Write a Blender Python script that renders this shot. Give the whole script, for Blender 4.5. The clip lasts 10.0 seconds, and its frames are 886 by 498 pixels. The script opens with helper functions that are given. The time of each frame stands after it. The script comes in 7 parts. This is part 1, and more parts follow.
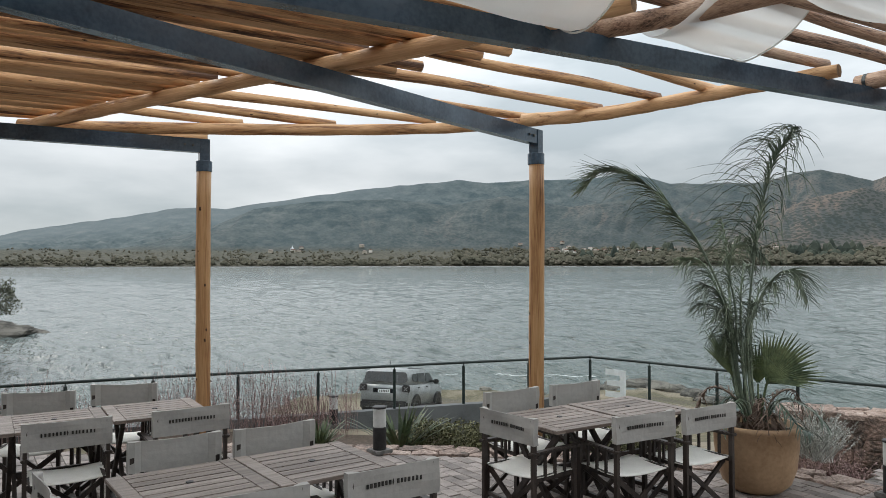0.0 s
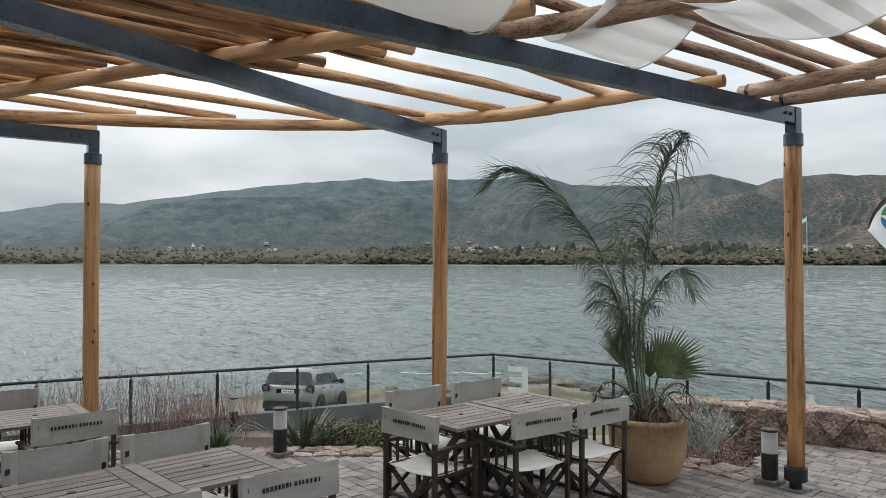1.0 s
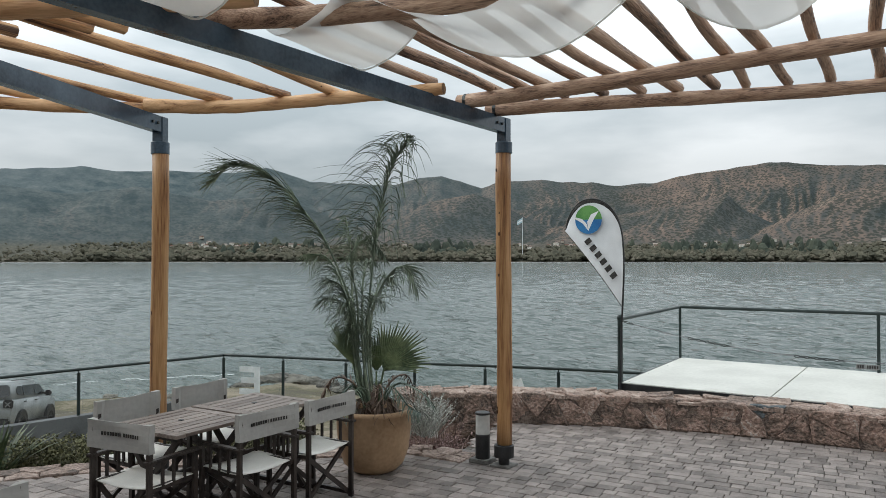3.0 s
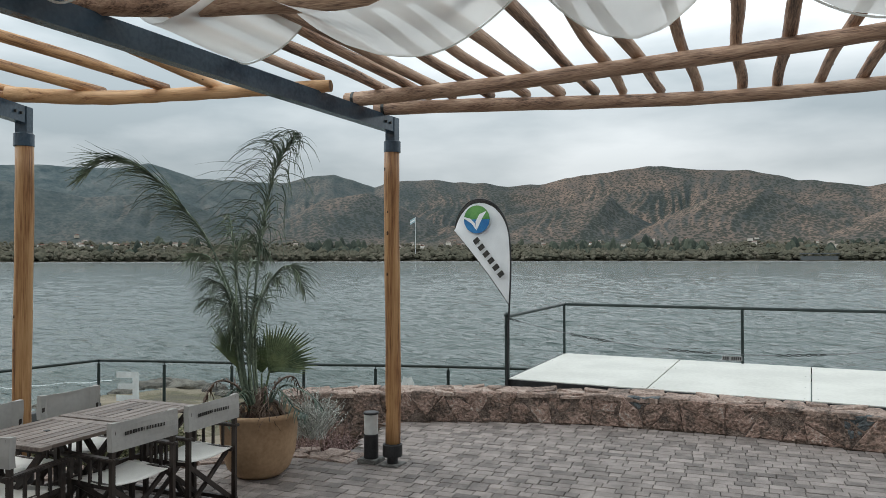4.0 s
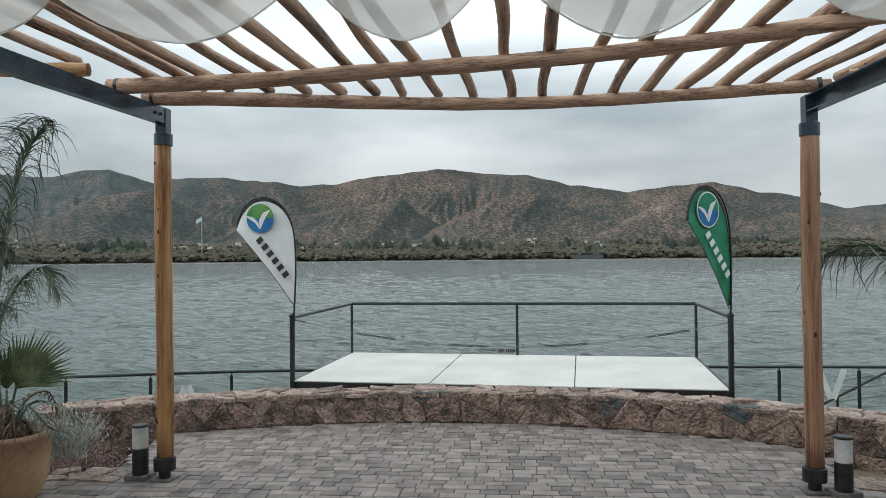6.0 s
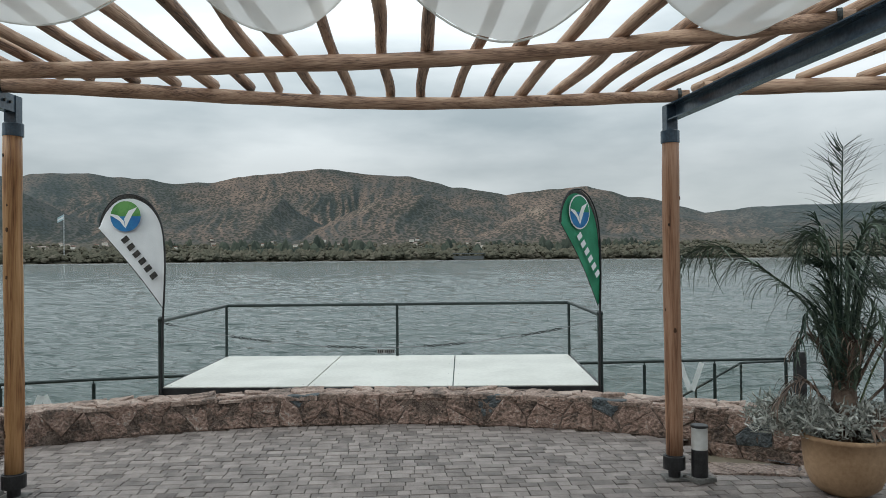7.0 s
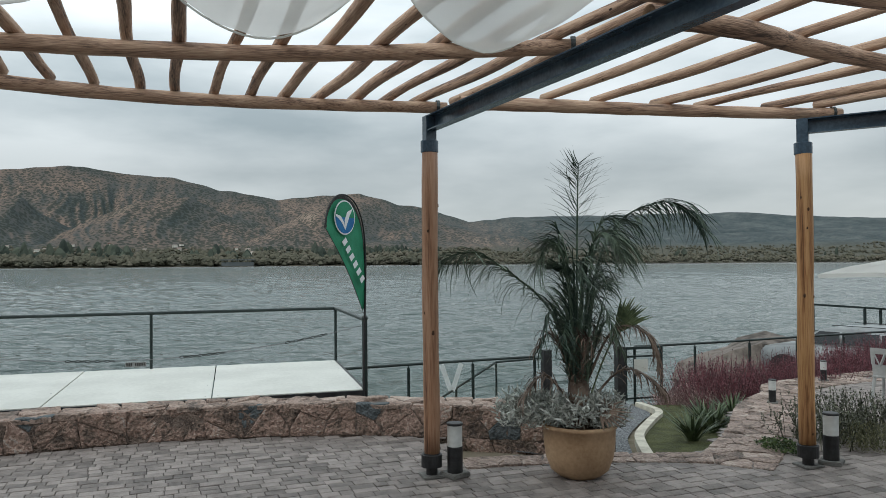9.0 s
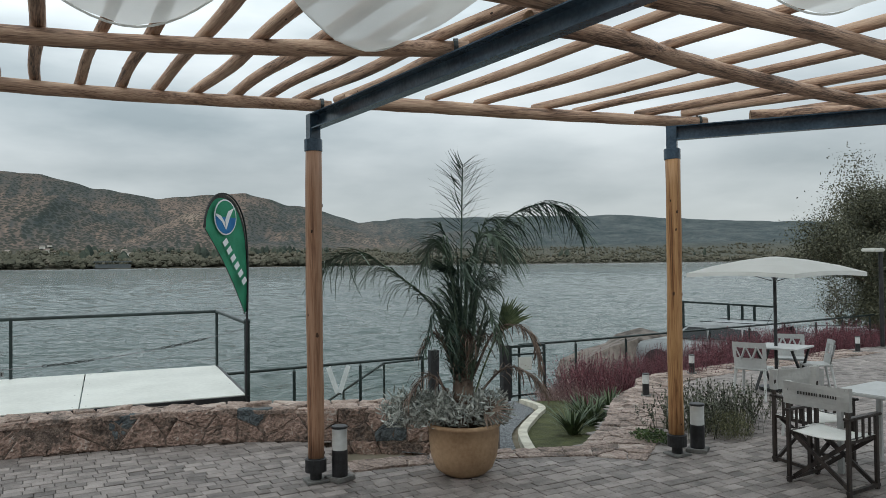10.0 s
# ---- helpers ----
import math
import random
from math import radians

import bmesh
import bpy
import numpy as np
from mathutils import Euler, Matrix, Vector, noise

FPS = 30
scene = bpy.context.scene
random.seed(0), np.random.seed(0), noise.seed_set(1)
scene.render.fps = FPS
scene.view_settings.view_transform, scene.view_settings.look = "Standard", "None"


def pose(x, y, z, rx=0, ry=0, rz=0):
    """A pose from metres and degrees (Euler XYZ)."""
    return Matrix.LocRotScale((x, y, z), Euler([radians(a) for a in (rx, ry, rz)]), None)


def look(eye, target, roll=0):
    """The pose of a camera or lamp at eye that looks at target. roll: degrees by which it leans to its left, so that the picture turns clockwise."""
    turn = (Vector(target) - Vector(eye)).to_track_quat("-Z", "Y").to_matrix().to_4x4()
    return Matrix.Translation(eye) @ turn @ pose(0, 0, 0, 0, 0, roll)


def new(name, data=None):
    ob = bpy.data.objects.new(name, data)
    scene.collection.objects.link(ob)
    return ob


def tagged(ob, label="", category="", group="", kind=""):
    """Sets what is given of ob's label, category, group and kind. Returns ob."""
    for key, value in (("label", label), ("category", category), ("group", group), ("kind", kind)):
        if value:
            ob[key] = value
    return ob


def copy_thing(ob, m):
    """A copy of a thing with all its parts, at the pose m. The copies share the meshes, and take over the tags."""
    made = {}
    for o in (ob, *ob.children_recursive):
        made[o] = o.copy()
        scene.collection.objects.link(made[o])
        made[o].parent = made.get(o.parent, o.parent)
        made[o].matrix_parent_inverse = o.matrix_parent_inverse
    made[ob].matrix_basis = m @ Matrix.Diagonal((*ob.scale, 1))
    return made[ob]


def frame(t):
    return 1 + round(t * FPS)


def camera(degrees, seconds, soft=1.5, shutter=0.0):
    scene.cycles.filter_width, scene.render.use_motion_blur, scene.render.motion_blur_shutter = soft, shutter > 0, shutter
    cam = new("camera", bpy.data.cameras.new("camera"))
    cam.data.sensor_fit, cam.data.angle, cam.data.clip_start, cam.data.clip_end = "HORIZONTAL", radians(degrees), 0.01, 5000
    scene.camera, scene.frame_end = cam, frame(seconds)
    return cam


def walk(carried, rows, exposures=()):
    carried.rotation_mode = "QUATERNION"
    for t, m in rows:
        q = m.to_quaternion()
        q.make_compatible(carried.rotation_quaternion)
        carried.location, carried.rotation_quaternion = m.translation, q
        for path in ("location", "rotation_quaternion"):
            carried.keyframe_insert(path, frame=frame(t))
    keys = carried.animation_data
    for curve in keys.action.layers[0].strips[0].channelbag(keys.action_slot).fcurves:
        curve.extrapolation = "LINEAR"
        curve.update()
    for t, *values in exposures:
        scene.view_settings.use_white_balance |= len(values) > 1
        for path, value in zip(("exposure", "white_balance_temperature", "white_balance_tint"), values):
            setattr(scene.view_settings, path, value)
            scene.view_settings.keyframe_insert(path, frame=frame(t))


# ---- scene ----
cam = camera(62.08, 10.0, soft=0.6)
PATH = [
    (0, (0.4830, 0.1787, 1.9606), (1.4240, 1.9430, 2.0016), -0.07),
    (0.5, (0.5028, 0.1756, 1.9604), (1.5511, 1.8784, 2.0002), -0.01),
    (1, (0.5222, 0.1733, 1.9618), (1.6769, 1.8059, 1.9989), 0.09),
    (1.5, (0.5391, 0.1682, 1.9628), (1.7914, 1.7273, 1.9967), 0.10),
    (2, (0.5556, 0.1556, 1.9631), (1.9373, 1.6012, 1.9956), 0.05),
    (2.5, (0.5707, 0.1366, 1.9627), (2.1035, 1.4209, 1.9936), 0.03),
    (4, (0.6087, 0.0838, 1.9603), (2.4020, 0.9688, 1.9880), -0.10),
    (4.5, (0.6249, 0.0610, 1.9579), (2.4790, 0.8106, 1.9845), -0.22),
    (5, (0.6416, 0.0371, 1.9551), (2.5513, 0.6308, 1.9813), -0.34),
    (6.5, (0.6883, -0.0191, 1.9474), (2.6759, 0.2021, 1.9723), -0.56),
    (7, (0.7044, -0.0377, 1.9434), (2.7038, 0.0034, 1.9685), -0.52),
    (7.5, (0.7169, -0.0577, 1.9399), (2.7126, -0.1846, 1.9684), -0.43),
    (8, (0.7250, -0.0798, 1.9358), (2.7060, -0.3534, 1.9691), -0.41),
    (8.5, (0.7340, -0.1039, 1.9312), (2.6882, -0.5279, 1.9656), -0.37),
    (9, (0.7411, -0.1297, 1.9295), (2.6595, -0.6941, 1.9672), -0.45),
    (9.5, (0.7464, -0.1530, 1.9279), (2.6132, -0.8698, 1.9660), -0.59),
    (10, (0.7542, -0.1781, 1.9257), (2.5671, -1.0219, 1.9633), -0.66),
]
walk(cam, [(t, look(eye, target, roll)) for t, eye, target, roll in PATH], [(0, 0.34, 6680, 13), (2, 0.24, 6650, 12), (4.5, 0.10, 6540, 10), (6.5, 0.04, 6490, 9), (8, -0.06, 6440, 8), (10, -0.08, 6430, 8)])

# ---- world and light ----
world = bpy.data.worlds.new("overcast_sky")
scene.world = world
world.use_nodes = True
wn, wl = world.node_tree.nodes, world.node_tree.links
wn.clear()
w_out = wn.new("ShaderNodeOutputWorld")
w_bg = wn.new("ShaderNodeBackground")
w_sky = wn.new("ShaderNodeTexSky")
w_sky.sky_type, w_sky.sun_disc = "NISHITA", False
w_sky.sun_elevation, w_sky.sun_rotation = radians(48), radians(150)
w_dim = wn.new("ShaderNodeVectorMath")
w_dim.operation = "SCALE"
w_dim.inputs["Scale"].default_value = 0.10
w_tc = wn.new("ShaderNodeTexCoord")
w_sep = wn.new("ShaderNodeSeparateXYZ")
w_map = wn.new("ShaderNodeMapping")
w_map.inputs["Scale"].default_value = (1.3, 1.3, 4.6)
w_n1 = wn.new("ShaderNodeTexNoise")
w_n1.inputs["Scale"].default_value, w_n1.inputs["Detail"].default_value, w_n1.inputs["Roughness"].default_value = 1.7, 6, 0.5
w_r1 = wn.new("ShaderNodeValToRGB")
w_r1.color_ramp.elements[0].position, w_r1.color_ramp.elements[1].position = 0.34, 0.66
w_r1.color_ramp.elements[0].color = (0.368, 0.43, 0.459, 1)
w_r1.color_ramp.elements[1].color = (0.788, 0.84, 0.86, 1)
w_up = wn.new("ShaderNodeMapRange")
w_up.inputs["From Min"].default_value, w_up.inputs["From Max"].default_value = 0.12, 0.40
w_up.inputs["To Min"].default_value, w_up.inputs["To Max"].default_value = 0.73, 1.6
w_lift = wn.new("ShaderNodeVectorMath")
w_lift.operation = "SCALE"
w_mix = wn.new("ShaderNodeMix")
w_mix.data_type = "RGBA"
w_mix.inputs[0].default_value = 0.93
wl.new(w_tc.outputs["Generated"], w_map.inputs["Vector"])
wl.new(w_map.outputs["Vector"], w_n1.inputs["Vector"])
wl.new(w_n1.outputs["Fac"], w_r1.inputs["Fac"])
wl.new(w_tc.outputs["Generated"], w_sep.inputs["Vector"])
wl.new(w_sep.outputs["Z"], w_up.inputs["Value"])
wl.new(w_r1.outputs["Color"], w_lift.inputs[0])
# The cloud is thinner and brighter on the sun's side.
w_side = wn.new("ShaderNodeVectorMath")
w_side.operation = "DOT_PRODUCT"
w_side.inputs[1].default_value = (math.cos(radians(62)), math.sin(radians(62)), 0)
w_thin = wn.new("ShaderNodeMapRange")
for key, v in (("From Min", 0.0), ("From Max", 1.0), ("To Min", 0.95), ("To Max", 1.08)):
    w_thin.inputs[key].default_value = v
w_both = wn.new("ShaderNodeMath")
w_both.operation = "MULTIPLY"
wl.new(w_tc.outputs["Generated"], w_side.inputs[0])
wl.new(w_side.outputs["Value"], w_thin.inputs["Value"])
wl.new(w_up.outputs["Result"], w_both.inputs[0])
wl.new(w_thin.outputs["Result"], w_both.inputs[1])
wl.new(w_both.outputs[0], w_lift.inputs["Scale"])
wl.new(w_sky.outputs["Color"], w_dim.inputs[0])
wl.new(w_dim.outputs[0], w_mix.inputs[6])
wl.new(w_lift.outputs[0], w_mix.inputs[7])
wl.new(w_mix.outputs[2], w_bg.inputs["Color"])
wl.new(w_bg.outputs["Background"], w_out.inputs["Surface"])
w_bg.inputs["Strength"].default_value = 1.18

sun = new("sun", bpy.data.lights.new("sun", "SUN"))
sun.data.energy, sun.data.angle, sun.data.color = 0.7, radians(25), (1.0, 0.97, 0.92)
sun.matrix_world = look((0, 0, 20), (9, -22, 0))


# ---- materials ----
def shade(name, dark, light, scale=6.0, rough=0.7, bump=0.15, fine=60.0, stretch=(1, 1, 1), metal=0.0, spread=0.0, coords="Object", spec=0.4, lo=0.35, hi=0.65, dist=0.01, island=False, grain=0.45):
    """A material of two tones mixed by coarse and fine grain, with a relief."""
    m = bpy.data.materials.new(name)
    m.use_nodes = True
    nodes, links = m.node_tree.nodes, m.node_tree.links
    bsdf = nodes["Principled BSDF"]
    tc = nodes.new("ShaderNodeTexCoord")
    mp = nodes.new("ShaderNodeMapping")
    mp.inputs["Scale"].default_value = stretch
    if spread and not island:
        own = nodes.new("ShaderNodeObjectInfo")
        far = nodes.new("ShaderNodeVectorMath")
        far.operation = "SCALE"
        far.inputs[0].default_value = (31, 17, 23)
        links.new(own.outputs["Random"], far.inputs["Scale"])
        both = nodes.new("ShaderNodeVectorMath")
        links.new(tc.outputs[coords], both.inputs[0])
        links.new(far.outputs[0], both.inputs[1])
        links.new(both.outputs[0], mp.inputs["Vector"])
    else:
        links.new(tc.outputs[coords], mp.inputs["Vector"])
    n1 = nodes.new("ShaderNodeTexNoise")
    n1.inputs["Scale"].default_value, n1.inputs["Detail"].default_value = scale, 5
    n2 = nodes.new("ShaderNodeTexNoise")
    n2.inputs["Scale"].default_value, n2.inputs["Detail"].default_value = fine, 4
    links.new(mp.outputs["Vector"], n1.inputs["Vector"])
    links.new(mp.outputs["Vector"], n2.inputs["Vector"])
    add = nodes.new("ShaderNodeMath")
    add.operation = "MULTIPLY_ADD"
    links.new(n2.outputs["Fac"], add.inputs[0])
    add.inputs[1].default_value = grain
    links.new(n1.outputs["Fac"], add.inputs[2])
    sub = nodes.new("ShaderNodeMath")
    sub.operation = "SUBTRACT"
    links.new(add.outputs[0], sub.inputs[0])
    sub.inputs[1].default_value = grain / 2
    value = sub.outputs[0]
    if spread:
        if island:
            src = nodes.new("ShaderNodeNewGeometry").outputs["Random Per Island"]
        else:
            src = nodes.new("ShaderNodeObjectInfo").outputs["Random"]
        off = nodes.new("ShaderNodeMath")
        off.operation = "MULTIPLY_ADD"
        links.new(src, off.inputs[0])
        off.inputs[1].default_value, off.inputs[2].default_value = spread, -spread / 2
        tot = nodes.new("ShaderNodeMath")
        links.new(value, tot.inputs[0])
        links.new(off.outputs[0], tot.inputs[1])
        value = tot.outputs[0]
    ramp = nodes.new("ShaderNodeValToRGB")
    ramp.color_ramp.elements[0].position, ramp.color_ramp.elements[1].position = lo, hi
    ramp.color_ramp.elements[0].color = (*dark, 1)
    ramp.color_ramp.elements[1].color = (*light, 1)
    links.new(value, ramp.inputs["Fac"])
    links.new(ramp.outputs["Color"], bsdf.inputs["Base Color"])
    bsdf.inputs["Roughness"].default_value = rough
    bsdf.inputs["Metallic"].default_value = metal
    bsdf.inputs["Specular IOR Level"].default_value = spec
    if bump:
        bp = nodes.new("ShaderNodeBump")
        bp.inputs["Strength"].default_value, bp.inputs["Distance"].default_value = bump, dist
        links.new(sub.outputs[0], bp.inputs["Height"])
        links.new(bp.outputs["Normal"], bsdf.inputs["Normal"])
    return m


def tint(m, stops):
    """Further colours in a material's ramp: (position, colour)."""
    ramp = [n for n in m.node_tree.nodes if n.type == "VALTORGB"][0].color_ramp
    for pos, col in stops:
        ramp.elements.new(pos).color = (*col, 1)
    return m


M_LOG = tint(shade("peeled_log", (0.080, 0.052, 0.038), (0.56, 0.385, 0.27), 2.4, 0.65, 1.0, 16, (0.55, 9, 9), spread=0.20, lo=0.24, hi=0.70, grain=0.8), [(0.37, (0.230, 0.142, 0.098)), (0.50, (0.42, 0.268, 0.185))])
M_POST = tint(shade("varnished_post", (0.12, 0.050, 0.020), (0.55, 0.325, 0.155), 2.0, 0.45, 0.5, 14, (9, 9, 0.4), spread=0.14, lo=0.28, hi=0.72, grain=0.6), [(0.38, (0.28, 0.130, 0.052)), (0.52, (0.43, 0.232, 0.100))])
M_POST_AGED = tint(shade("weathered_red_post", (0.10, 0.045, 0.026), (0.43, 0.255, 0.165), 2.0, 0.5, 0.6, 14, (9, 9, 0.4), spread=0.14, lo=0.28, hi=0.72, grain=0.7), [(0.38, (0.215, 0.105, 0.060)), (0.52, (0.33, 0.178, 0.105))])
M_ROOFLOG = tint(shade("orange_log", (0.10, 0.048, 0.026), (0.76, 0.47, 0.255), 2.4, 0.55, 0.9, 16, (0.55, 9, 9), spread=0.26, lo=0.26, hi=0.72), [(0.36, (0.34, 0.170, 0.078)), (0.48, (0.58, 0.330, 0.160))])
M_CUT = shade("log_end", (0.16, 0.09, 0.05), (0.36, 0.22, 0.11), 14, 0.8, 0.3, 60)
M_KNOT = shade("wood_knot", (0.03, 0.014, 0.007), (0.10, 0.045, 0.02), 20, 0.7, 0.2, 60)
M_STEEL = shade("painted_steel", (0.034, 0.060, 0.090), (0.074, 0.118, 0.164), 3.0, 0.20, 0.05, 40, spec=0.5)
M_RAIL = shade("green_black_rail", (0.008, 0.016, 0.015), (0.022, 0.036, 0.034), 5.0, 0.42, 0.05, 50)
M_BLACK = shade("black_plastic", (0.012, 0.012, 0.013), (0.032, 0.032, 0.034), 8, 0.5, 0.05, 60)
M_DARKWOOD = shade("dark_stained_wood", (0.016, 0.012, 0.011), (0.050, 0.038, 0.032), 3, 0.5, 0.2, 40, (6, 6, 1))
M_TABLE = shade("weathered_hardwood", (0.125, 0.095, 0.080), (0.29, 0.24, 0.21), 2.5, 0.5, 0.2, 24, (0.7, 12, 12), spread=0.25, lo=0.3, hi=0.7)
M_CANVAS = shade("cream_canvas", (0.36, 0.355, 0.34), (0.43, 0.42, 0.40), 4, 0.85, 0.6, 26)
M_SEAT = shade("white_canvas", (0.66, 0.65, 0.61), (0.80, 0.79, 0.75), 4, 0.8, 0.2, 220)
M_PRINT = shade("dark_print", (0.02, 0.02, 0.02), (0.06, 0.055, 0.05), 30, 0.8, 0, 80)
M_POT = shade("terracotta_clay", (0.29, 0.180, 0.100), (0.50, 0.335, 0.205), 2.5, 0.6, 0.12, 30, lo=0.3, hi=0.7)
M_SOIL = shade("soil", (0.03, 0.02, 0.013), (0.09, 0.06, 0.04), 20, 0.95, 0.6, 90)
M_PLASTIC = shade("white_plastic", (0.40, 0.405, 0.40), (0.52, 0.525, 0.515), 2.0, 0.45, 0.05, 30)
M_WHITE = shade("white_board", (0.55, 0.55, 0.505), (0.67, 0.67, 0.62), 1.2, 0.45, 0.03, 20)
M_FROST = shade("frosted_lamp_glass", (0.50, 0.51, 0.50), (0.66, 0.67, 0.66), 3, 0.35, 0.0, 20)
M_LETTER = shade("white_vinyl", (0.62, 0.66, 0.66), (0.78, 0.82, 0.82), 5, 0.6, 0.0, 30)
M_PAVER = shade("concrete_paver", (0.098, 0.083, 0.077), (0.345, 0.300, 0.277), 5, 0.70, 0.5, 70, coords="Object", spread=0.42, island=True, lo=0.15, hi=0.85, spec=0.5)
M_PAVER_ONE = shade("concrete_paver_single", (0.098, 0.083, 0.077), (0.345, 0.300, 0.277), 5, 0.70, 0.5, 70, coords="Object", spread=0.42, lo=0.15, hi=0.85, spec=0.5)
M_JOINT = shade("sand_joint", (0.065, 0.058, 0.052), (0.135, 0.122, 0.110), 20, 0.95, 0.3, 120)
M_STONE = tint(shade("pink_granite", (0.075, 0.058, 0.050), (0.47, 0.40, 0.355), 7, 0.85, 1.0, 30, spread=0.30, lo=0.18, hi=0.84, dist=0.05, grain=1.0), [(0.40, (0.205, 0.150, 0.122)), (0.55, (0.315, 0.215, 0.175)), (0.68, (0.385, 0.270, 0.222))])
M_BLUESTONE = shade("blue_grey_stone", (0.035, 0.045, 0.050), (0.15, 0.17, 0.18), 7, 0.8, 1.0, 34, dist=0.04, grain=0.9, lo=0.2, hi=0.8)
M_MORTAR = shade("wall_mortar", (0.09, 0.068, 0.058), (0.24, 0.185, 0.155), 9, 0.95, 1.0, 50, dist=0.03, grain=0.8)
M_PAD = shade("cement_pad", (0.10, 0.098, 0.092), (0.20, 0.195, 0.185), 9, 0.9, 0.5, 60)
M_FLAG = tint(shade("pink_flagstone", (0.095, 0.078, 0.068), (0.49, 0.41, 0.36), 5, 0.85, 1.0, 32, spread=0.30, lo=0.15, hi=0.85, dist=0.03, grain=1.0), [(0.38, (0.22, 0.165, 0.14)), (0.6, (0.36, 0.275, 0.235))])
M_CAP = tint(shade("cap_granite", (0.11, 0.088, 0.076), (0.52, 0.43, 0.375), 6, 0.85, 1.0, 32, spread=0.30, lo=0.16, hi=0.86, dist=0.03, grain=1.0), [(0.40, (0.255, 0.190, 0.158)), (0.6, (0.385, 0.288, 0.240))])
M_GRAVEL = shade("grey_gravel", (0.05, 0.055, 0.06), (0.30, 0.31, 0.32), 30, 0.9, 1.0, 90, dist=0.03, grain=0.9)
M_KERB = shade("cream_kerb", (0.42, 0.39, 0.32), (0.60, 0.57, 0.48), 5, 0.85, 0.2, 50)
M_WALLGREY = shade("grey_render", (0.085, 0.092, 0.095), (0.135, 0.145, 0.15), 2, 0.85, 0.2, 60)
M_WALLPALE = shade("grey_tag", (0.30, 0.32, 0.32), (0.40, 0.42, 0.42), 20, 0.6, 0.0, 60)
M_CONCRETE = shade("plain_wall", (0.34, 0.33, 0.31), (0.44, 0.43, 0.41), 1.2, 0.9, 0.2, 30)
M_PALM = shade("palm_leaf", (0.040, 0.070, 0.052), (0.135, 0.185, 0.130), 5, 0.45, 0.1, 40, spread=0.4)
M_PALMGREY = shade("grey_green_palm_leaf", (0.115, 0.150, 0.112), (0.330, 0.400, 0.290), 5, 0.45, 0.1, 40, spread=0.4)
M_FAN = shade("fan_palm_leaf", (0.060, 0.092, 0.045), (0.20, 0.25, 0.120), 6, 0.5, 0.1, 40)
M_DEAD = shade("dry_leaf", (0.085, 0.058, 0.046), (0.24, 0.175, 0.135), 6, 0.8, 0.1, 40)
M_SILVER = shade("silver_leaf", (0.23, 0.245, 0.22), (0.60, 0.62, 0.58), 9, 0.8, 0.1, 50, spread=0.5, island=True)
M_BURG = shade("burgundy_leaf", (0.055, 0.020, 0.026), (0.190, 0.062, 0.076), 6, 0.7, 0.1, 40, spread=0.5, island=True)
M_RUSSET = shade("russet_grass", (0.14, 0.080, 0.074), (0.36, 0.25, 0.235), 6, 0.8, 0.1, 40, spread=0.5, island=True)
M_GREEN = shade("green_leaf", (0.025, 0.045, 0.016), (0.11, 0.16, 0.055), 6, 0.6, 0.1, 40, spread=0.5, island=True)
M_TREE = shade("tree_leaf", (0.042, 0.045, 0.028), (0.140, 0.140, 0.088), 4, 0.7, 0.1, 40, spread=0.5, island=True)
M_SHRUB = shade("grey_green_leaf", (0.036, 0.040, 0.026), (0.135, 0.142, 0.095), 7, 0.7, 0.1, 40, spread=0.5, island=True)
M_BARK = shade("bark", (0.05, 0.04, 0.03), (0.15, 0.12, 0.09), 6, 0.9, 0.6, 40)
M_GROUND = tint(shade("shore_ground", (0.11, 0.098, 0.075), (0.25, 0.215, 0.165), 0.35, 0.95, 0.5, 5, spec=0.2, dist=0.05), [(0.45, (0.13, 0.118, 0.075)), (0.52, (0.20, 0.172, 0.125))])
M_LAWN = shade("lawn", (0.030, 0.038, 0.014), (0.125, 0.130, 0.048), 4, 0.95, 1.0, 70, dist=0.03, grain=1.0, lo=0.2, hi=0.8)
M_ROCK = shade("shore_rock", (0.045, 0.043, 0.039), (0.19, 0.178, 0.155), 2, 0.9, 0.8, 12, spread=0.3, dist=0.05)
M_SILVERPAINT = shade("silver_car_paint", (0.27, 0.285, 0.29), (0.35, 0.365, 0.37), 2, 0.35, 0.0, 20, metal=0.25)
M_CARGLASS = shade("dark_car_glass", (0.008, 0.010, 0.012), (0.02, 0.024, 0.028), 3, 0.08, 0.0, 20, spec=0.6)
M_TYRE = shade("tyre_rubber", (0.010, 0.010, 0.010), (0.03, 0.03, 0.03), 12, 0.8, 0.2, 60)
M_RIM = shade("alloy_rim", (0.16, 0.16, 0.17), (0.30, 0.30, 0.31), 5, 0.35, 0.0, 20, metal=0.7)


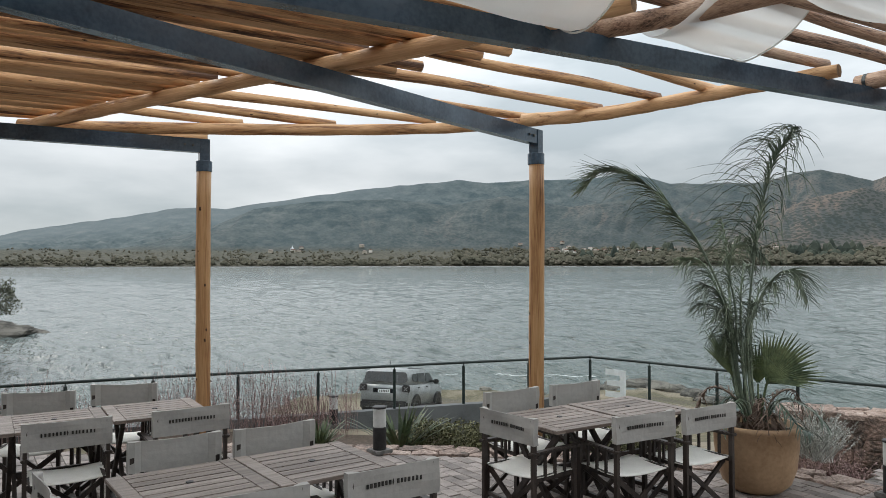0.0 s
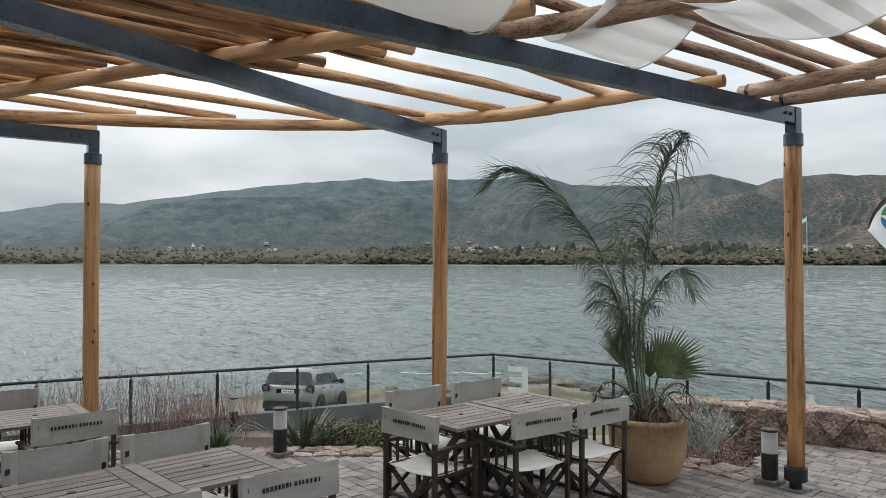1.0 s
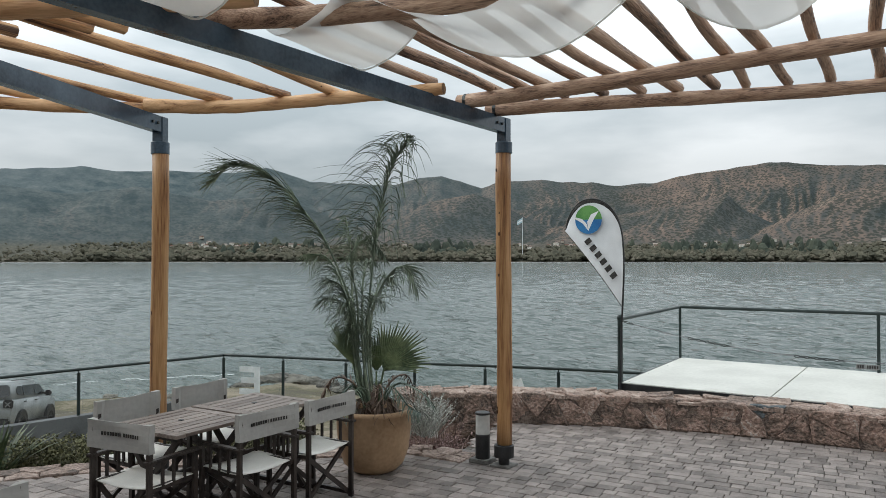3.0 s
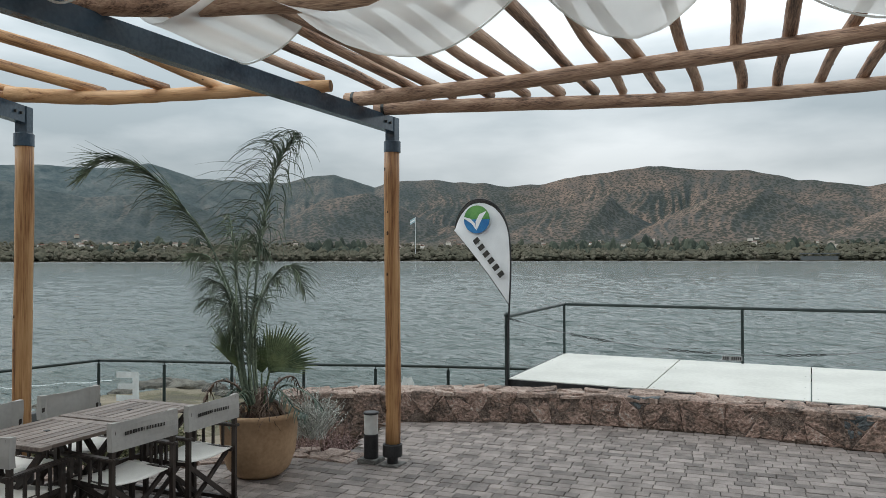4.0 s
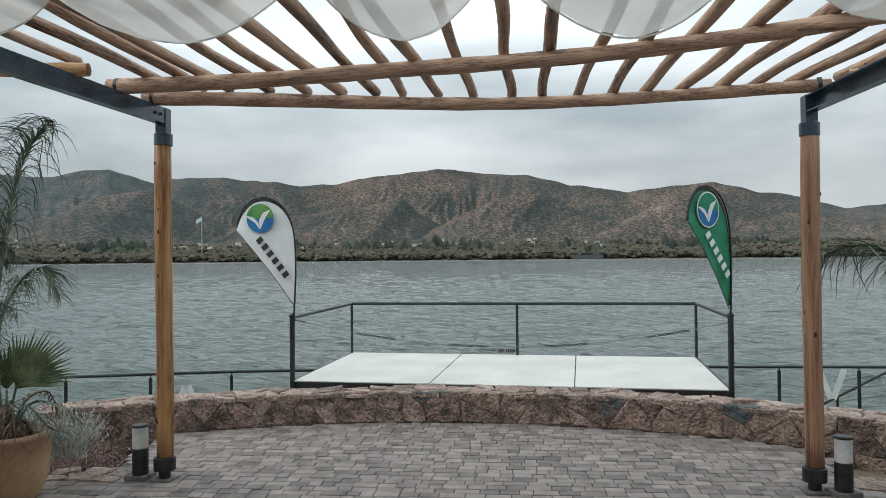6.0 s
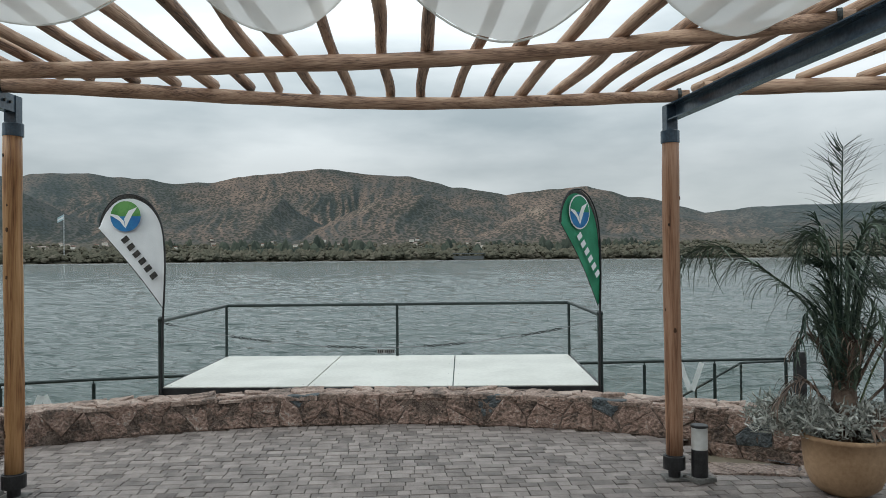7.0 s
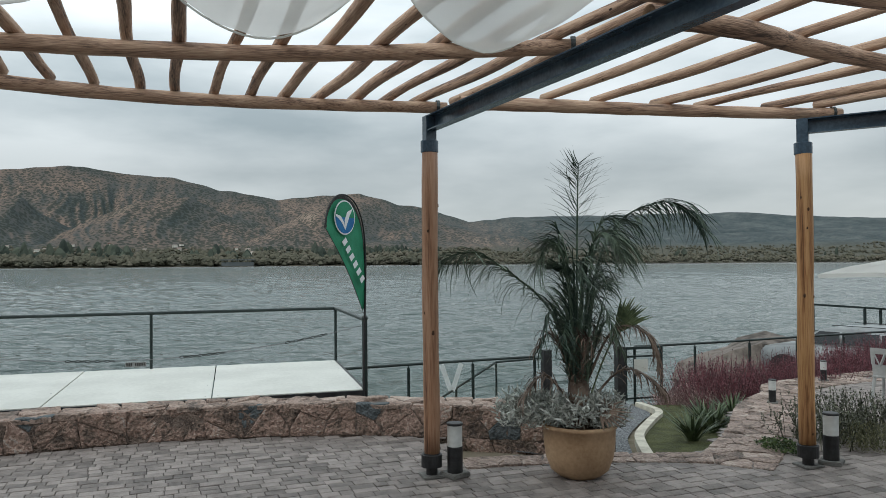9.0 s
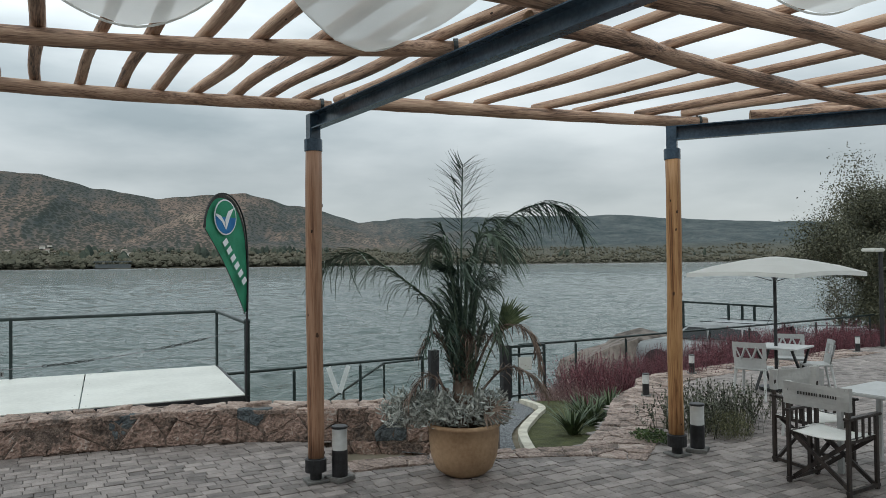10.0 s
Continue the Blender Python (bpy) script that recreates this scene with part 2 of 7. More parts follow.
def hill_material():
    """Scrub hills: rusty earth tones on the sun's side and grey-green scrub on the others, so side lighting is in the
    colour too, single bushes, and woods at both ends of the range, tinted blue-grey for haze.
    """
    m = bpy.data.materials.new("scrub_hill")
    m.use_nodes = True
    nodes, links = m.node_tree.nodes, m.node_tree.links
    bsdf = nodes["Principled BSDF"]
    bsdf.inputs["Roughness"].default_value, bsdf.inputs["Specular IOR Level"].default_value = 0.95, 0.05
    tc = nodes.new("ShaderNodeTexCoord")
    geo = nodes.new("ShaderNodeNewGeometry")

    def noise_of(scale, detail, rough=0.6):
        n = nodes.new("ShaderNodeTexNoise")
        n.inputs["Scale"].default_value, n.inputs["Detail"].default_value, n.inputs["Roughness"].default_value = scale, detail, rough
        links.new(tc.outputs["Object"], n.inputs["Vector"])
        return n.outputs["Fac"]

    def math_of(op, a, b):
        n = nodes.new("ShaderNodeMath")
        n.operation = op
        for k, v in enumerate((a, b)):
            if isinstance(v, (int, float)):
                n.inputs[k].default_value = v
            else:
                links.new(v, n.inputs[k])
        return n.outputs[0]

    def ramp_of(value, stops):
        n = nodes.new("ShaderNodeValToRGB")
        e = n.color_ramp.elements
        e[0].position, e[1].position = stops[0][0], stops[-1][0]
        e[0].color, e[1].color = (*stops[0][1], 1), (*stops[-1][1], 1)
        for pos, col in stops[1:-1]:
            e.new(pos).color = (*col, 1)
        links.new(value, n.inputs["Fac"])
        return n.outputs["Color"]

    def mix_of(fac, a, b):
        n = nodes.new("ShaderNodeMix")
        n.data_type = "RGBA"
        links.new(fac, n.inputs[0])
        for k, v in ((6, a), (7, b)):
            if isinstance(v, tuple):
                n.inputs[k].default_value = (*v, 1)
            else:
                links.new(v, n.inputs[k])
        return n.outputs[2]

    def ranged(value, a, b, c, d):
        n = nodes.new("ShaderNodeMapRange")
        for name, v in (("From Min", a), ("From Max", b), ("To Min", c), ("To Max", d)):
            n.inputs[name].default_value = v
        links.new(value, n.inputs["Value"])
        return n.outputs["Result"]

    # Lit and dark flanks of the spurs are coloured in, along with the vegetation.
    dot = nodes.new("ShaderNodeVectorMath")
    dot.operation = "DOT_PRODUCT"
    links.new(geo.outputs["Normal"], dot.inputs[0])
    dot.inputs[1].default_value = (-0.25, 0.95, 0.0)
    lit_side = ranged(dot.outputs["Value"], -0.40, 0.45, 0.0, 1.0)
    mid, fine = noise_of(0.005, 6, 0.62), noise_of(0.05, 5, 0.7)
    value = math_of("ADD", math_of("ADD", math_of("MULTIPLY", lit_side, 0.34), math_of("MULTIPLY", mid, 0.70)), math_of("MULTIPLY", fine, 0.30))
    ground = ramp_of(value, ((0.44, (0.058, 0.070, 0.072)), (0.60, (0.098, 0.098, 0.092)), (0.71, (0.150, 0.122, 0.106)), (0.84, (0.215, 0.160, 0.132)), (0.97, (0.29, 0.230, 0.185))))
    bush = nodes.new("ShaderNodeTexVoronoi")
    bush.inputs["Scale"].default_value = 0.085
    links.new(tc.outputs["Object"], bush.inputs["Vector"])
    dense = ranged(noise_of(0.004, 4), 0.35, 0.65, 0.66, 0.44)
    dots = ranged(math_of("SUBTRACT", dense, bush.outputs["Distance"]), 0.0, 0.12, 0.0, 0.78)
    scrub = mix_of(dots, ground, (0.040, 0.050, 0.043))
    # Blue-grey woods at the range's ends carry the distance haze in their colour.
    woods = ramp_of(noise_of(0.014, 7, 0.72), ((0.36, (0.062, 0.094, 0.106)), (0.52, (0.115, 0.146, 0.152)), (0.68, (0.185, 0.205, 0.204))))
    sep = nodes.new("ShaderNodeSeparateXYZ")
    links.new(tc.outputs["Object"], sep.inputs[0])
    hazy_dark_woods = ramp_of(noise_of(0.012, 7, 0.72), ((0.36, (0.052, 0.072, 0.078)), (0.52, (0.086, 0.106, 0.110)), (0.68, (0.135, 0.152, 0.150))))
    ends = mix_of(ranged(sep.outputs["Y"], -700, -1500, 0.0, 0.9), mix_of(ranged(sep.outputs["Y"], 1200, 2800, 0.0, 0.85), scrub, woods), hazy_dark_woods)
    # The farthest slopes pale towards grey-blue: haze mixed into the base colour.
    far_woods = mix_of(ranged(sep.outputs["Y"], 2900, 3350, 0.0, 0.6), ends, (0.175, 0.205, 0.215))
    plain = ramp_of(noise_of(0.09, 4, 0.7), ((0.36, (0.060, 0.064, 0.050)), (0.52, (0.105, 0.100, 0.078)), (0.66, (0.165, 0.150, 0.120))))
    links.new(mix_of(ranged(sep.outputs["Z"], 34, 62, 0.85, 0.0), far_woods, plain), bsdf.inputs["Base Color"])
    bump = nodes.new("ShaderNodeBump")
    bump.inputs["Strength"].default_value, bump.inputs["Distance"].default_value = 0.5, 10
    links.new(fine, bump.inputs["Height"])
    links.new(bump.outputs["Normal"], bsdf.inputs["Normal"])
    return m


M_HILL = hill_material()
M_EARTH = shade("bare_earth", (0.072, 0.062, 0.054), (0.20, 0.168, 0.148), 1.2, 0.95, 1.0, 9, dist=0.15, grain=0.9)
M_WOODS = tint(shade("far_woods", (0.082, 0.082, 0.064), (0.158, 0.142, 0.112), 0.02, 0.95, 0.0, 0.4, spec=0.05, spread=0.4, island=True, lo=0.2, hi=0.8), [(0.5, (0.112, 0.108, 0.080))])
M_PINE = shade("far_evergreen", (0.046, 0.058, 0.050), (0.098, 0.112, 0.086), 0.02, 0.95, 0.0, 0.4, spec=0.05, spread=0.5, island=True, lo=0.2, hi=0.8)
M_HOUSE = shade("house_wall", (0.40, 0.36, 0.30), (0.72, 0.69, 0.63), 0.02, 0.9, 0.0, 0.3, spread=0.8)
M_ROOF = shade("house_roof", (0.14, 0.07, 0.05), (0.32, 0.27, 0.24), 0.02, 0.9, 0.0, 0.3, spread=0.8)
M_FLAGWHITE = shade("white_flag_cloth", (0.72, 0.745, 0.76), (0.82, 0.845, 0.86), 3, 0.8, 0.1, 120)
M_FLAGGREEN = shade("green_flag_cloth", (0.022, 0.19, 0.10), (0.04, 0.28, 0.155), 3, 0.8, 0.1, 120)
M_LOGOGREEN = shade("logo_green", (0.07, 0.23, 0.06), (0.14, 0.34, 0.10), 6, 0.8, 0.0, 60)
M_LOGOBLUE = shade("logo_blue", (0.02, 0.13, 0.34), (0.035, 0.21, 0.46), 6, 0.8, 0.0, 60)
M_BRASS = shade("chain_metal", (0.03, 0.035, 0.035), (0.09, 0.10, 0.10), 20, 0.5, 0.1, 80, metal=0.5)
M_LIGHTBLUE = shade("light_blue_cloth", (0.30, 0.42, 0.46), (0.40, 0.52, 0.56), 3, 0.8, 0.0, 40)


def cloth_material():
    m = shade("shade_cloth", (0.70, 0.70, 0.67), (0.80, 0.80, 0.77), 3, 0.9, 0.1, 160)
    nodes, links = m.node_tree.nodes, m.node_tree.links
    bsdf = nodes["Principled BSDF"]
    thin = nodes.new("ShaderNodeBsdfTranslucent")
    thin.inputs["Color"].default_value = (0.86, 0.86, 0.83, 1)
    mix = nodes.new("ShaderNodeMixShader")
    mix.inputs[0].default_value = 0.55
    links.new(bsdf.outputs[0], mix.inputs[1])
    links.new(thin.outputs[0], mix.inputs[2])
    net = nodes.new("ShaderNodeBsdfTransparent")
    open_weave = nodes.new("ShaderNodeMixShader")
    open_weave.inputs[0].default_value = 0.16
    links.new(mix.outputs[0], open_weave.inputs[1])
    links.new(net.outputs[0], open_weave.inputs[2])
    links.new(open_weave.outputs[0], nodes["Material Output"].inputs["Surface"])
    return m


M_CLOTH = cloth_material()


def glass_material():
    m = bpy.data.materials.new("railing_glass")
    m.use_nodes = True
    nodes, links = m.node_tree.nodes, m.node_tree.links
    nodes.remove(nodes["Principled BSDF"])
    gloss = nodes.new("ShaderNodeBsdfGlossy")
    gloss.inputs["Roughness"].default_value = 0.02
    clear = nodes.new("ShaderNodeBsdfTransparent")
    clear.inputs["Color"].default_value = (0.955, 0.97, 0.965, 1)
    fres = nodes.new("ShaderNodeFresnel")
    fres.inputs["IOR"].default_value = 1.45
    mix = nodes.new("ShaderNodeMixShader")
    links.new(fres.outputs[0], mix.inputs[0])
    links.new(clear.outputs[0], mix.inputs[1])
    links.new(gloss.outputs[0], mix.inputs[2])
    links.new(mix.outputs[0], nodes["Material Output"].inputs["Surface"])
    return m


M_GLASS = glass_material()


def water_material():
    m = bpy.data.materials.new("lake_water")
    m.use_nodes = True
    nodes, links = m.node_tree.nodes, m.node_tree.links
    bsdf = nodes["Principled BSDF"]
    bsdf.inputs["Base Color"].default_value = (0.088, 0.116, 0.111, 1)
    bsdf.inputs["Roughness"].default_value = 0.07
    bsdf.inputs["IOR"].default_value = 1.33
    tc = nodes.new("ShaderNodeTexCoord")
    last = None
    for scale, strength, dist, stretch, turn in ((0.55, 1.0, 0.85, (1, 0.24, 1), 22), (1.6, 1.0, 0.42, (1, 0.28, 1), 29), (5.0, 0.9, 0.11, (1, 0.35, 1), 17)):
        mp = nodes.new("ShaderNodeMapping")
        mp.inputs["Scale"].default_value = stretch
        mp.inputs["Rotation"].default_value = (0, 0, radians(turn))
        nz = nodes.new("ShaderNodeTexNoise")
        nz.inputs["Scale"].default_value, nz.inputs["Detail"].default_value, nz.inputs["Distortion"].default_value = scale, 4, 0.4
        bp = nodes.new("ShaderNodeBump")
        bp.inputs["Strength"].default_value, bp.inputs["Distance"].default_value = strength, dist
        links.new(tc.outputs["Object"], mp.inputs["Vector"])
        links.new(mp.outputs["Vector"], nz.inputs["Vector"])
        links.new(nz.outputs["Fac"], bp.inputs["Height"])
        if last:
            links.new(last.outputs["Normal"], bp.inputs["Normal"])
        last = bp
    links.new(last.outputs["Normal"], bsdf.inputs["Normal"])
    return m


M_WATER = water_material()


# ---- builders ----


def mesh_of(bm, name, material, smooth=False):
    data = bpy.data.meshes.new(name)
    bm.to_mesh(data)
    bm.free()
    for m in material if isinstance(material, (list, tuple)) else [material]:
        data.materials.append(m)
    if smooth:
        data.polygons.foreach_set("use_smooth", [True] * len(data.polygons))
    return data


def part(name, bm, material, parent=None, label="", smooth=False, at=None):
    """Links a bmesh as one mesh object under a thing or a part."""
    ob = new(name, mesh_of(bm, name, material, smooth))
    if at is not None:
        ob.matrix_basis = at
    ob.parent = parent
    if label:
        tagged(ob, label)
    return ob


def thing(name, label, category, at=None, group="", kind=""):
    ob = new(name)
    ob.empty_display_size = 0.1
    if at is not None:
        ob.matrix_basis = at
    return tagged(ob, label, category, group, kind)


def single(name, bm, material, label, category, at=None, group="", kind="", smooth=False):
    ob = new(name, mesh_of(bm, name, material, smooth))
    if at is not None:
        ob.matrix_basis = at
    return tagged(ob, label, category, group, kind)


def box(bm, centre, size, turn=(0, 0, 0), bevel=0.0):
    got = bmesh.ops.create_cube(bm, size=1.0)
    vs = got["verts"]
    if bevel:
        bmesh.ops.scale(bm, vec=size, verts=vs)
        es = list({e for v in vs for e in v.link_edges})
        out = bmesh.ops.bevel(bm, geom=es, offset=bevel, segments=2, affect="EDGES")
        vs = list({v for f in out["faces"] for v in f.verts} | {v for v in vs if v.is_valid})
    else:
        bmesh.ops.scale(bm, vec=size, verts=vs)
    m = Matrix.LocRotScale(centre, Euler([radians(a) for a in turn]), None)
    bmesh.ops.transform(bm, matrix=m, verts=vs)
    return bm


def tube(bm, pts, radii, sides=8, caps=True):
    """A round bar swept along points."""
    pts = [Vector(p) for p in pts]
    if not isinstance(radii, (list, tuple)):
        radii = [radii] * len(pts)
    rings, ref = [], None
    for i, p in enumerate(pts):
        d = (pts[min(i + 1, len(pts) - 1)] - pts[max(i - 1, 0)]).normalized()
        if ref is None:
            ref = Vector((0, 0, 1)) if abs(d.z) < 0.9 else Vector((1, 0, 0))
        u = (ref - d * ref.dot(d)).normalized()
        ref = u
        v = d.cross(u)
        rings.append([bm.verts.new(p + (u * math.cos(2 * math.pi * k / sides) + v * math.sin(2 * math.pi * k / sides)) * radii[i]) for k in range(sides)])
    for a, b in zip(rings, rings[1:]):
        for k in range(sides):
            bm.faces.new((a[k], a[(k + 1) % sides], b[(k + 1) % sides], b[k]))
    if caps:
        bm.faces.new(rings[0][::-1])
        bm.faces.new(rings[-1])
    return bm


def bar(bm, a, b, w, h=None):
    """A square bar between two points, w wide and h deep."""
    a, b = Vector(a), Vector(b)
    d = (b - a)
    n = d.normalized()
    up = Vector((0, 0, 1)) if abs(n.z) < 0.95 else Vector((0, 1, 0))
    s = n.cross(up).normalized() * w / 2
    u = s.cross(n).normalized() * (h or w) / 2
    lo = [bm.verts.new(a + s * i + u * j) for i, j in ((-1, -1), (1, -1), (1, 1), (-1, 1))]
    hi = [bm.verts.new(b + s * i + u * j) for i, j in ((-1, -1), (1, -1), (1, 1), (-1, 1))]
    for k in range(4):
        bm.faces.new((lo[k], lo[(k + 1) % 4], hi[(k + 1) % 4], hi[k]))
    bm.faces.new(lo[::-1])
    bm.faces.new(hi)
    return bm


def lathe(bm, profile, sides=32):
    rings = [[bm.verts.new((r * math.cos(2 * math.pi * k / sides), r * math.sin(2 * math.pi * k / sides), z)) for k in range(sides)] for r, z in profile]
    for a, b in zip(rings, rings[1:]):
        for k in range(sides):
            bm.faces.new((a[k], a[(k + 1) % sides], b[(k + 1) % sides], b[k]))
    bm.faces.new(rings[0][::-1])
    bm.faces.new(rings[-1])
    return bm


def poly_mesh(name, verts, faces, material):
    data = bpy.data.meshes.new(name)
    data.from_pydata(verts, [], faces)
    data.update()
    for m in material if isinstance(material, (list, tuple)) else [material]:
        data.materials.append(m)
    return data


def smooth_line(points, n):
    """n points along a smooth curve through the given ones."""
    p = [Vector(q) for q in points]
    p = [2 * p[0] - p[1]] + p + [2 * p[-1] - p[-2]]
    out, spans = [], len(points) - 1
    for i in range(n):
        s = i / (n - 1) * spans
        k = min(int(s), spans - 1)
        t = s - k
        a, b, c, d = p[k:k + 4]
        out.append(0.5 * (2 * b + (c - a) * t + (2 * a - 5 * b + 4 * c - d) * t * t + (3 * b - a - 3 * c + d) * t ** 3))
    return out


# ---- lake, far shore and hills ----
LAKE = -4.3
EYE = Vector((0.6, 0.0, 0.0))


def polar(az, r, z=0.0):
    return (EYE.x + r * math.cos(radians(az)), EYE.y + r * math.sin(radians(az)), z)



def build_lake():
    """The water: a sheet of small wind waves that coarsen with distance, and a flat rim."""
    rs = [14.0]
    while rs[-1] < 1850:
        rs.append(rs[-1] + max(0.22, rs[-1] * 0.0062))
    azs = np.arange(-72, 102, 0.36)
    r, a = np.meshgrid(np.array(rs), np.radians(azs), indexing="ij")
    x, y = EYE.x + r * np.cos(a), EYE.y + r * np.sin(a)
    rg = np.random.RandomState(12)
    z = np.zeros_like(x)
    for k in range(34):
        wave = 0.55 * 1.17 ** k if k < 20 else 0.8 * 1.13 ** (k - 14)
        way = radians(208 + rg.normal(0, 32))
        amp = 0.0150 * min(wave, 5.0) ** 0.65
        fade = np.clip(wave / (r * 0.0062 * 2.6 + 0.15) - 0.35, 0, 1)
        px = (x * math.cos(way) + y * math.sin(way)) * 2 * math.pi / wave + rg.uniform(0, 6.28)
        lull = 0.75 + 0.5 * np.sin((x * math.sin(way) - y * math.cos(way)) * 2 * math.pi / (wave * 5.1) + rg.uniform(0, 6.28))
        z += amp * fade * lull * (np.sin(px) + 0.3 * np.sin(2 * px + 0.6))
    z = np.clip(z, -0.5, 0.6)
    n, m = x.shape
    verts = np.stack([x, y, z], -1).reshape(-1, 3)
    idx = np.arange(n * m).reshape(n, m)
    faces = np.stack([idx[:-1, :-1], idx[1:, :-1], idx[1:, 1:], idx[:-1, 1:]], -1).reshape(-1, 4)
    data = bpy.data.meshes.new("water")
    data.vertices.add(len(verts))
    data.vertices.foreach_set("co", verts.ravel())
    data.loops.add(faces.size)
    data.loops.foreach_set("vertex_index", faces.ravel().astype(np.int32))
    data.polygons.add(len(faces))
    data.polygons.foreach_set("loop_start", np.arange(0, faces.size, 4, dtype=np.int32))
    data.polygons.foreach_set("use_smooth", np.ones(len(faces), dtype=bool))
    data.update(calc_edges=True)
    data.materials.append(M_WATER)
    ob = new("water", data)
    ob.matrix_basis = pose(0, 0, LAKE)
    tagged(ob, "grey-green choppy lake water under clouds", "water", kind="structure")
    rim = bmesh.new()
    bmesh.ops.create_grid(rim, x_segments=2, y_segments=2, size=4300)
    single("water_beyond", rim, M_WATER, "open lake water reaching the horizon", "water", pose(0, 0, LAKE - 0.75), kind="structure")


build_lake()

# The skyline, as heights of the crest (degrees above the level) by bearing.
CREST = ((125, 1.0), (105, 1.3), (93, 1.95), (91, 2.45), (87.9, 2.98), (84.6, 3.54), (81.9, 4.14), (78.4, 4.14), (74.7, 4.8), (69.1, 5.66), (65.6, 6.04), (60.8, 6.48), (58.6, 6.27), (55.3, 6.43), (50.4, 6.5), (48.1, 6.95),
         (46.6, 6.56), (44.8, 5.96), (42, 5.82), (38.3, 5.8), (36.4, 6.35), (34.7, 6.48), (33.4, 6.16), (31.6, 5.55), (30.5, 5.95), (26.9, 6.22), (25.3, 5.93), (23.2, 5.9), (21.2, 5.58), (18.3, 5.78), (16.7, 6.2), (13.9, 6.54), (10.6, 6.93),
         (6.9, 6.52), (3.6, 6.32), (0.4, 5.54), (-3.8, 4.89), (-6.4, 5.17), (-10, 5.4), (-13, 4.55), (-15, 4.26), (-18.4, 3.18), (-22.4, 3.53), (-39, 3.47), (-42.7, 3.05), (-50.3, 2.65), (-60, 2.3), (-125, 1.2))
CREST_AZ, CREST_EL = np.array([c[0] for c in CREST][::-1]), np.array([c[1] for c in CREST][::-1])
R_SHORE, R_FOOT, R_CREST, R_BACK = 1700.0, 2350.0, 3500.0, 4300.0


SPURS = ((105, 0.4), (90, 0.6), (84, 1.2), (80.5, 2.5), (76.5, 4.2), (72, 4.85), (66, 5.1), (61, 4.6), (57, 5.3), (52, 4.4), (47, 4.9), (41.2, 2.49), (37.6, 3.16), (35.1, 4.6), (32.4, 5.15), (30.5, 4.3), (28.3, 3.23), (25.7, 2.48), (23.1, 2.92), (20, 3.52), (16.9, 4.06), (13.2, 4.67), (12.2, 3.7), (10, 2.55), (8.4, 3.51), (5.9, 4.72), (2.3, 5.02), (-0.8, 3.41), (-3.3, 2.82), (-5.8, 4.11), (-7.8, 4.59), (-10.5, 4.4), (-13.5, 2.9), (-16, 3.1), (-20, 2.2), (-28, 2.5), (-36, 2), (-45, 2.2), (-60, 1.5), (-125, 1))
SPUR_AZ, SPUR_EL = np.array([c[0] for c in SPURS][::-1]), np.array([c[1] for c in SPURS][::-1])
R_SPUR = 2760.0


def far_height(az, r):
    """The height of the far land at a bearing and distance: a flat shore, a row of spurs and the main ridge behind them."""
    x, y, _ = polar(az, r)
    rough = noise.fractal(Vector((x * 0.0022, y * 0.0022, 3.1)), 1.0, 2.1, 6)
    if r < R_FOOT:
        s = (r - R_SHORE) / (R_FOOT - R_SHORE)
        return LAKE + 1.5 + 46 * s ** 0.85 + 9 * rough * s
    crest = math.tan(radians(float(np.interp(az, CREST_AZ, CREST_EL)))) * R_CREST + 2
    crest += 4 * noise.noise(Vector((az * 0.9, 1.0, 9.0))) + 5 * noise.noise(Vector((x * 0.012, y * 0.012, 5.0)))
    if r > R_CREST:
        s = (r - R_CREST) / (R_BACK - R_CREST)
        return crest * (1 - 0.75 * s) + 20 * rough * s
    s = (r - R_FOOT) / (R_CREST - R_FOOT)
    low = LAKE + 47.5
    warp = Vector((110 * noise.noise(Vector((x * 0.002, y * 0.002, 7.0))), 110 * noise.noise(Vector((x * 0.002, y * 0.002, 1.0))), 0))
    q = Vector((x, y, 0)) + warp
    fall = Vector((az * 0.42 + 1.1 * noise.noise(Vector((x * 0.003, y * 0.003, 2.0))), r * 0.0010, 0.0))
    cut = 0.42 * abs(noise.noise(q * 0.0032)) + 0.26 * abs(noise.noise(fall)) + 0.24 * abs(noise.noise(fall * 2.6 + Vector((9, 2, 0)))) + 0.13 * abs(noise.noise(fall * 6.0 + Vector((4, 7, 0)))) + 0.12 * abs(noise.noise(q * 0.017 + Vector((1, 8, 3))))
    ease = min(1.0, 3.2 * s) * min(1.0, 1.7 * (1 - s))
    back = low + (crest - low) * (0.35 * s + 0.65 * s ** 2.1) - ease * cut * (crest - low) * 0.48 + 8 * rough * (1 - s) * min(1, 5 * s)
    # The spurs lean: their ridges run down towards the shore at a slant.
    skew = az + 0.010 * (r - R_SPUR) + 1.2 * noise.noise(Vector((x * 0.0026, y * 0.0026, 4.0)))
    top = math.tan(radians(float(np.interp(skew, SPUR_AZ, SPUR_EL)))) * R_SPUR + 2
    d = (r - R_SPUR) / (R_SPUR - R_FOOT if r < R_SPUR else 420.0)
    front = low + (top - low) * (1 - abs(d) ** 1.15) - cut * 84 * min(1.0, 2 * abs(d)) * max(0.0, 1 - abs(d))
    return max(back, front)


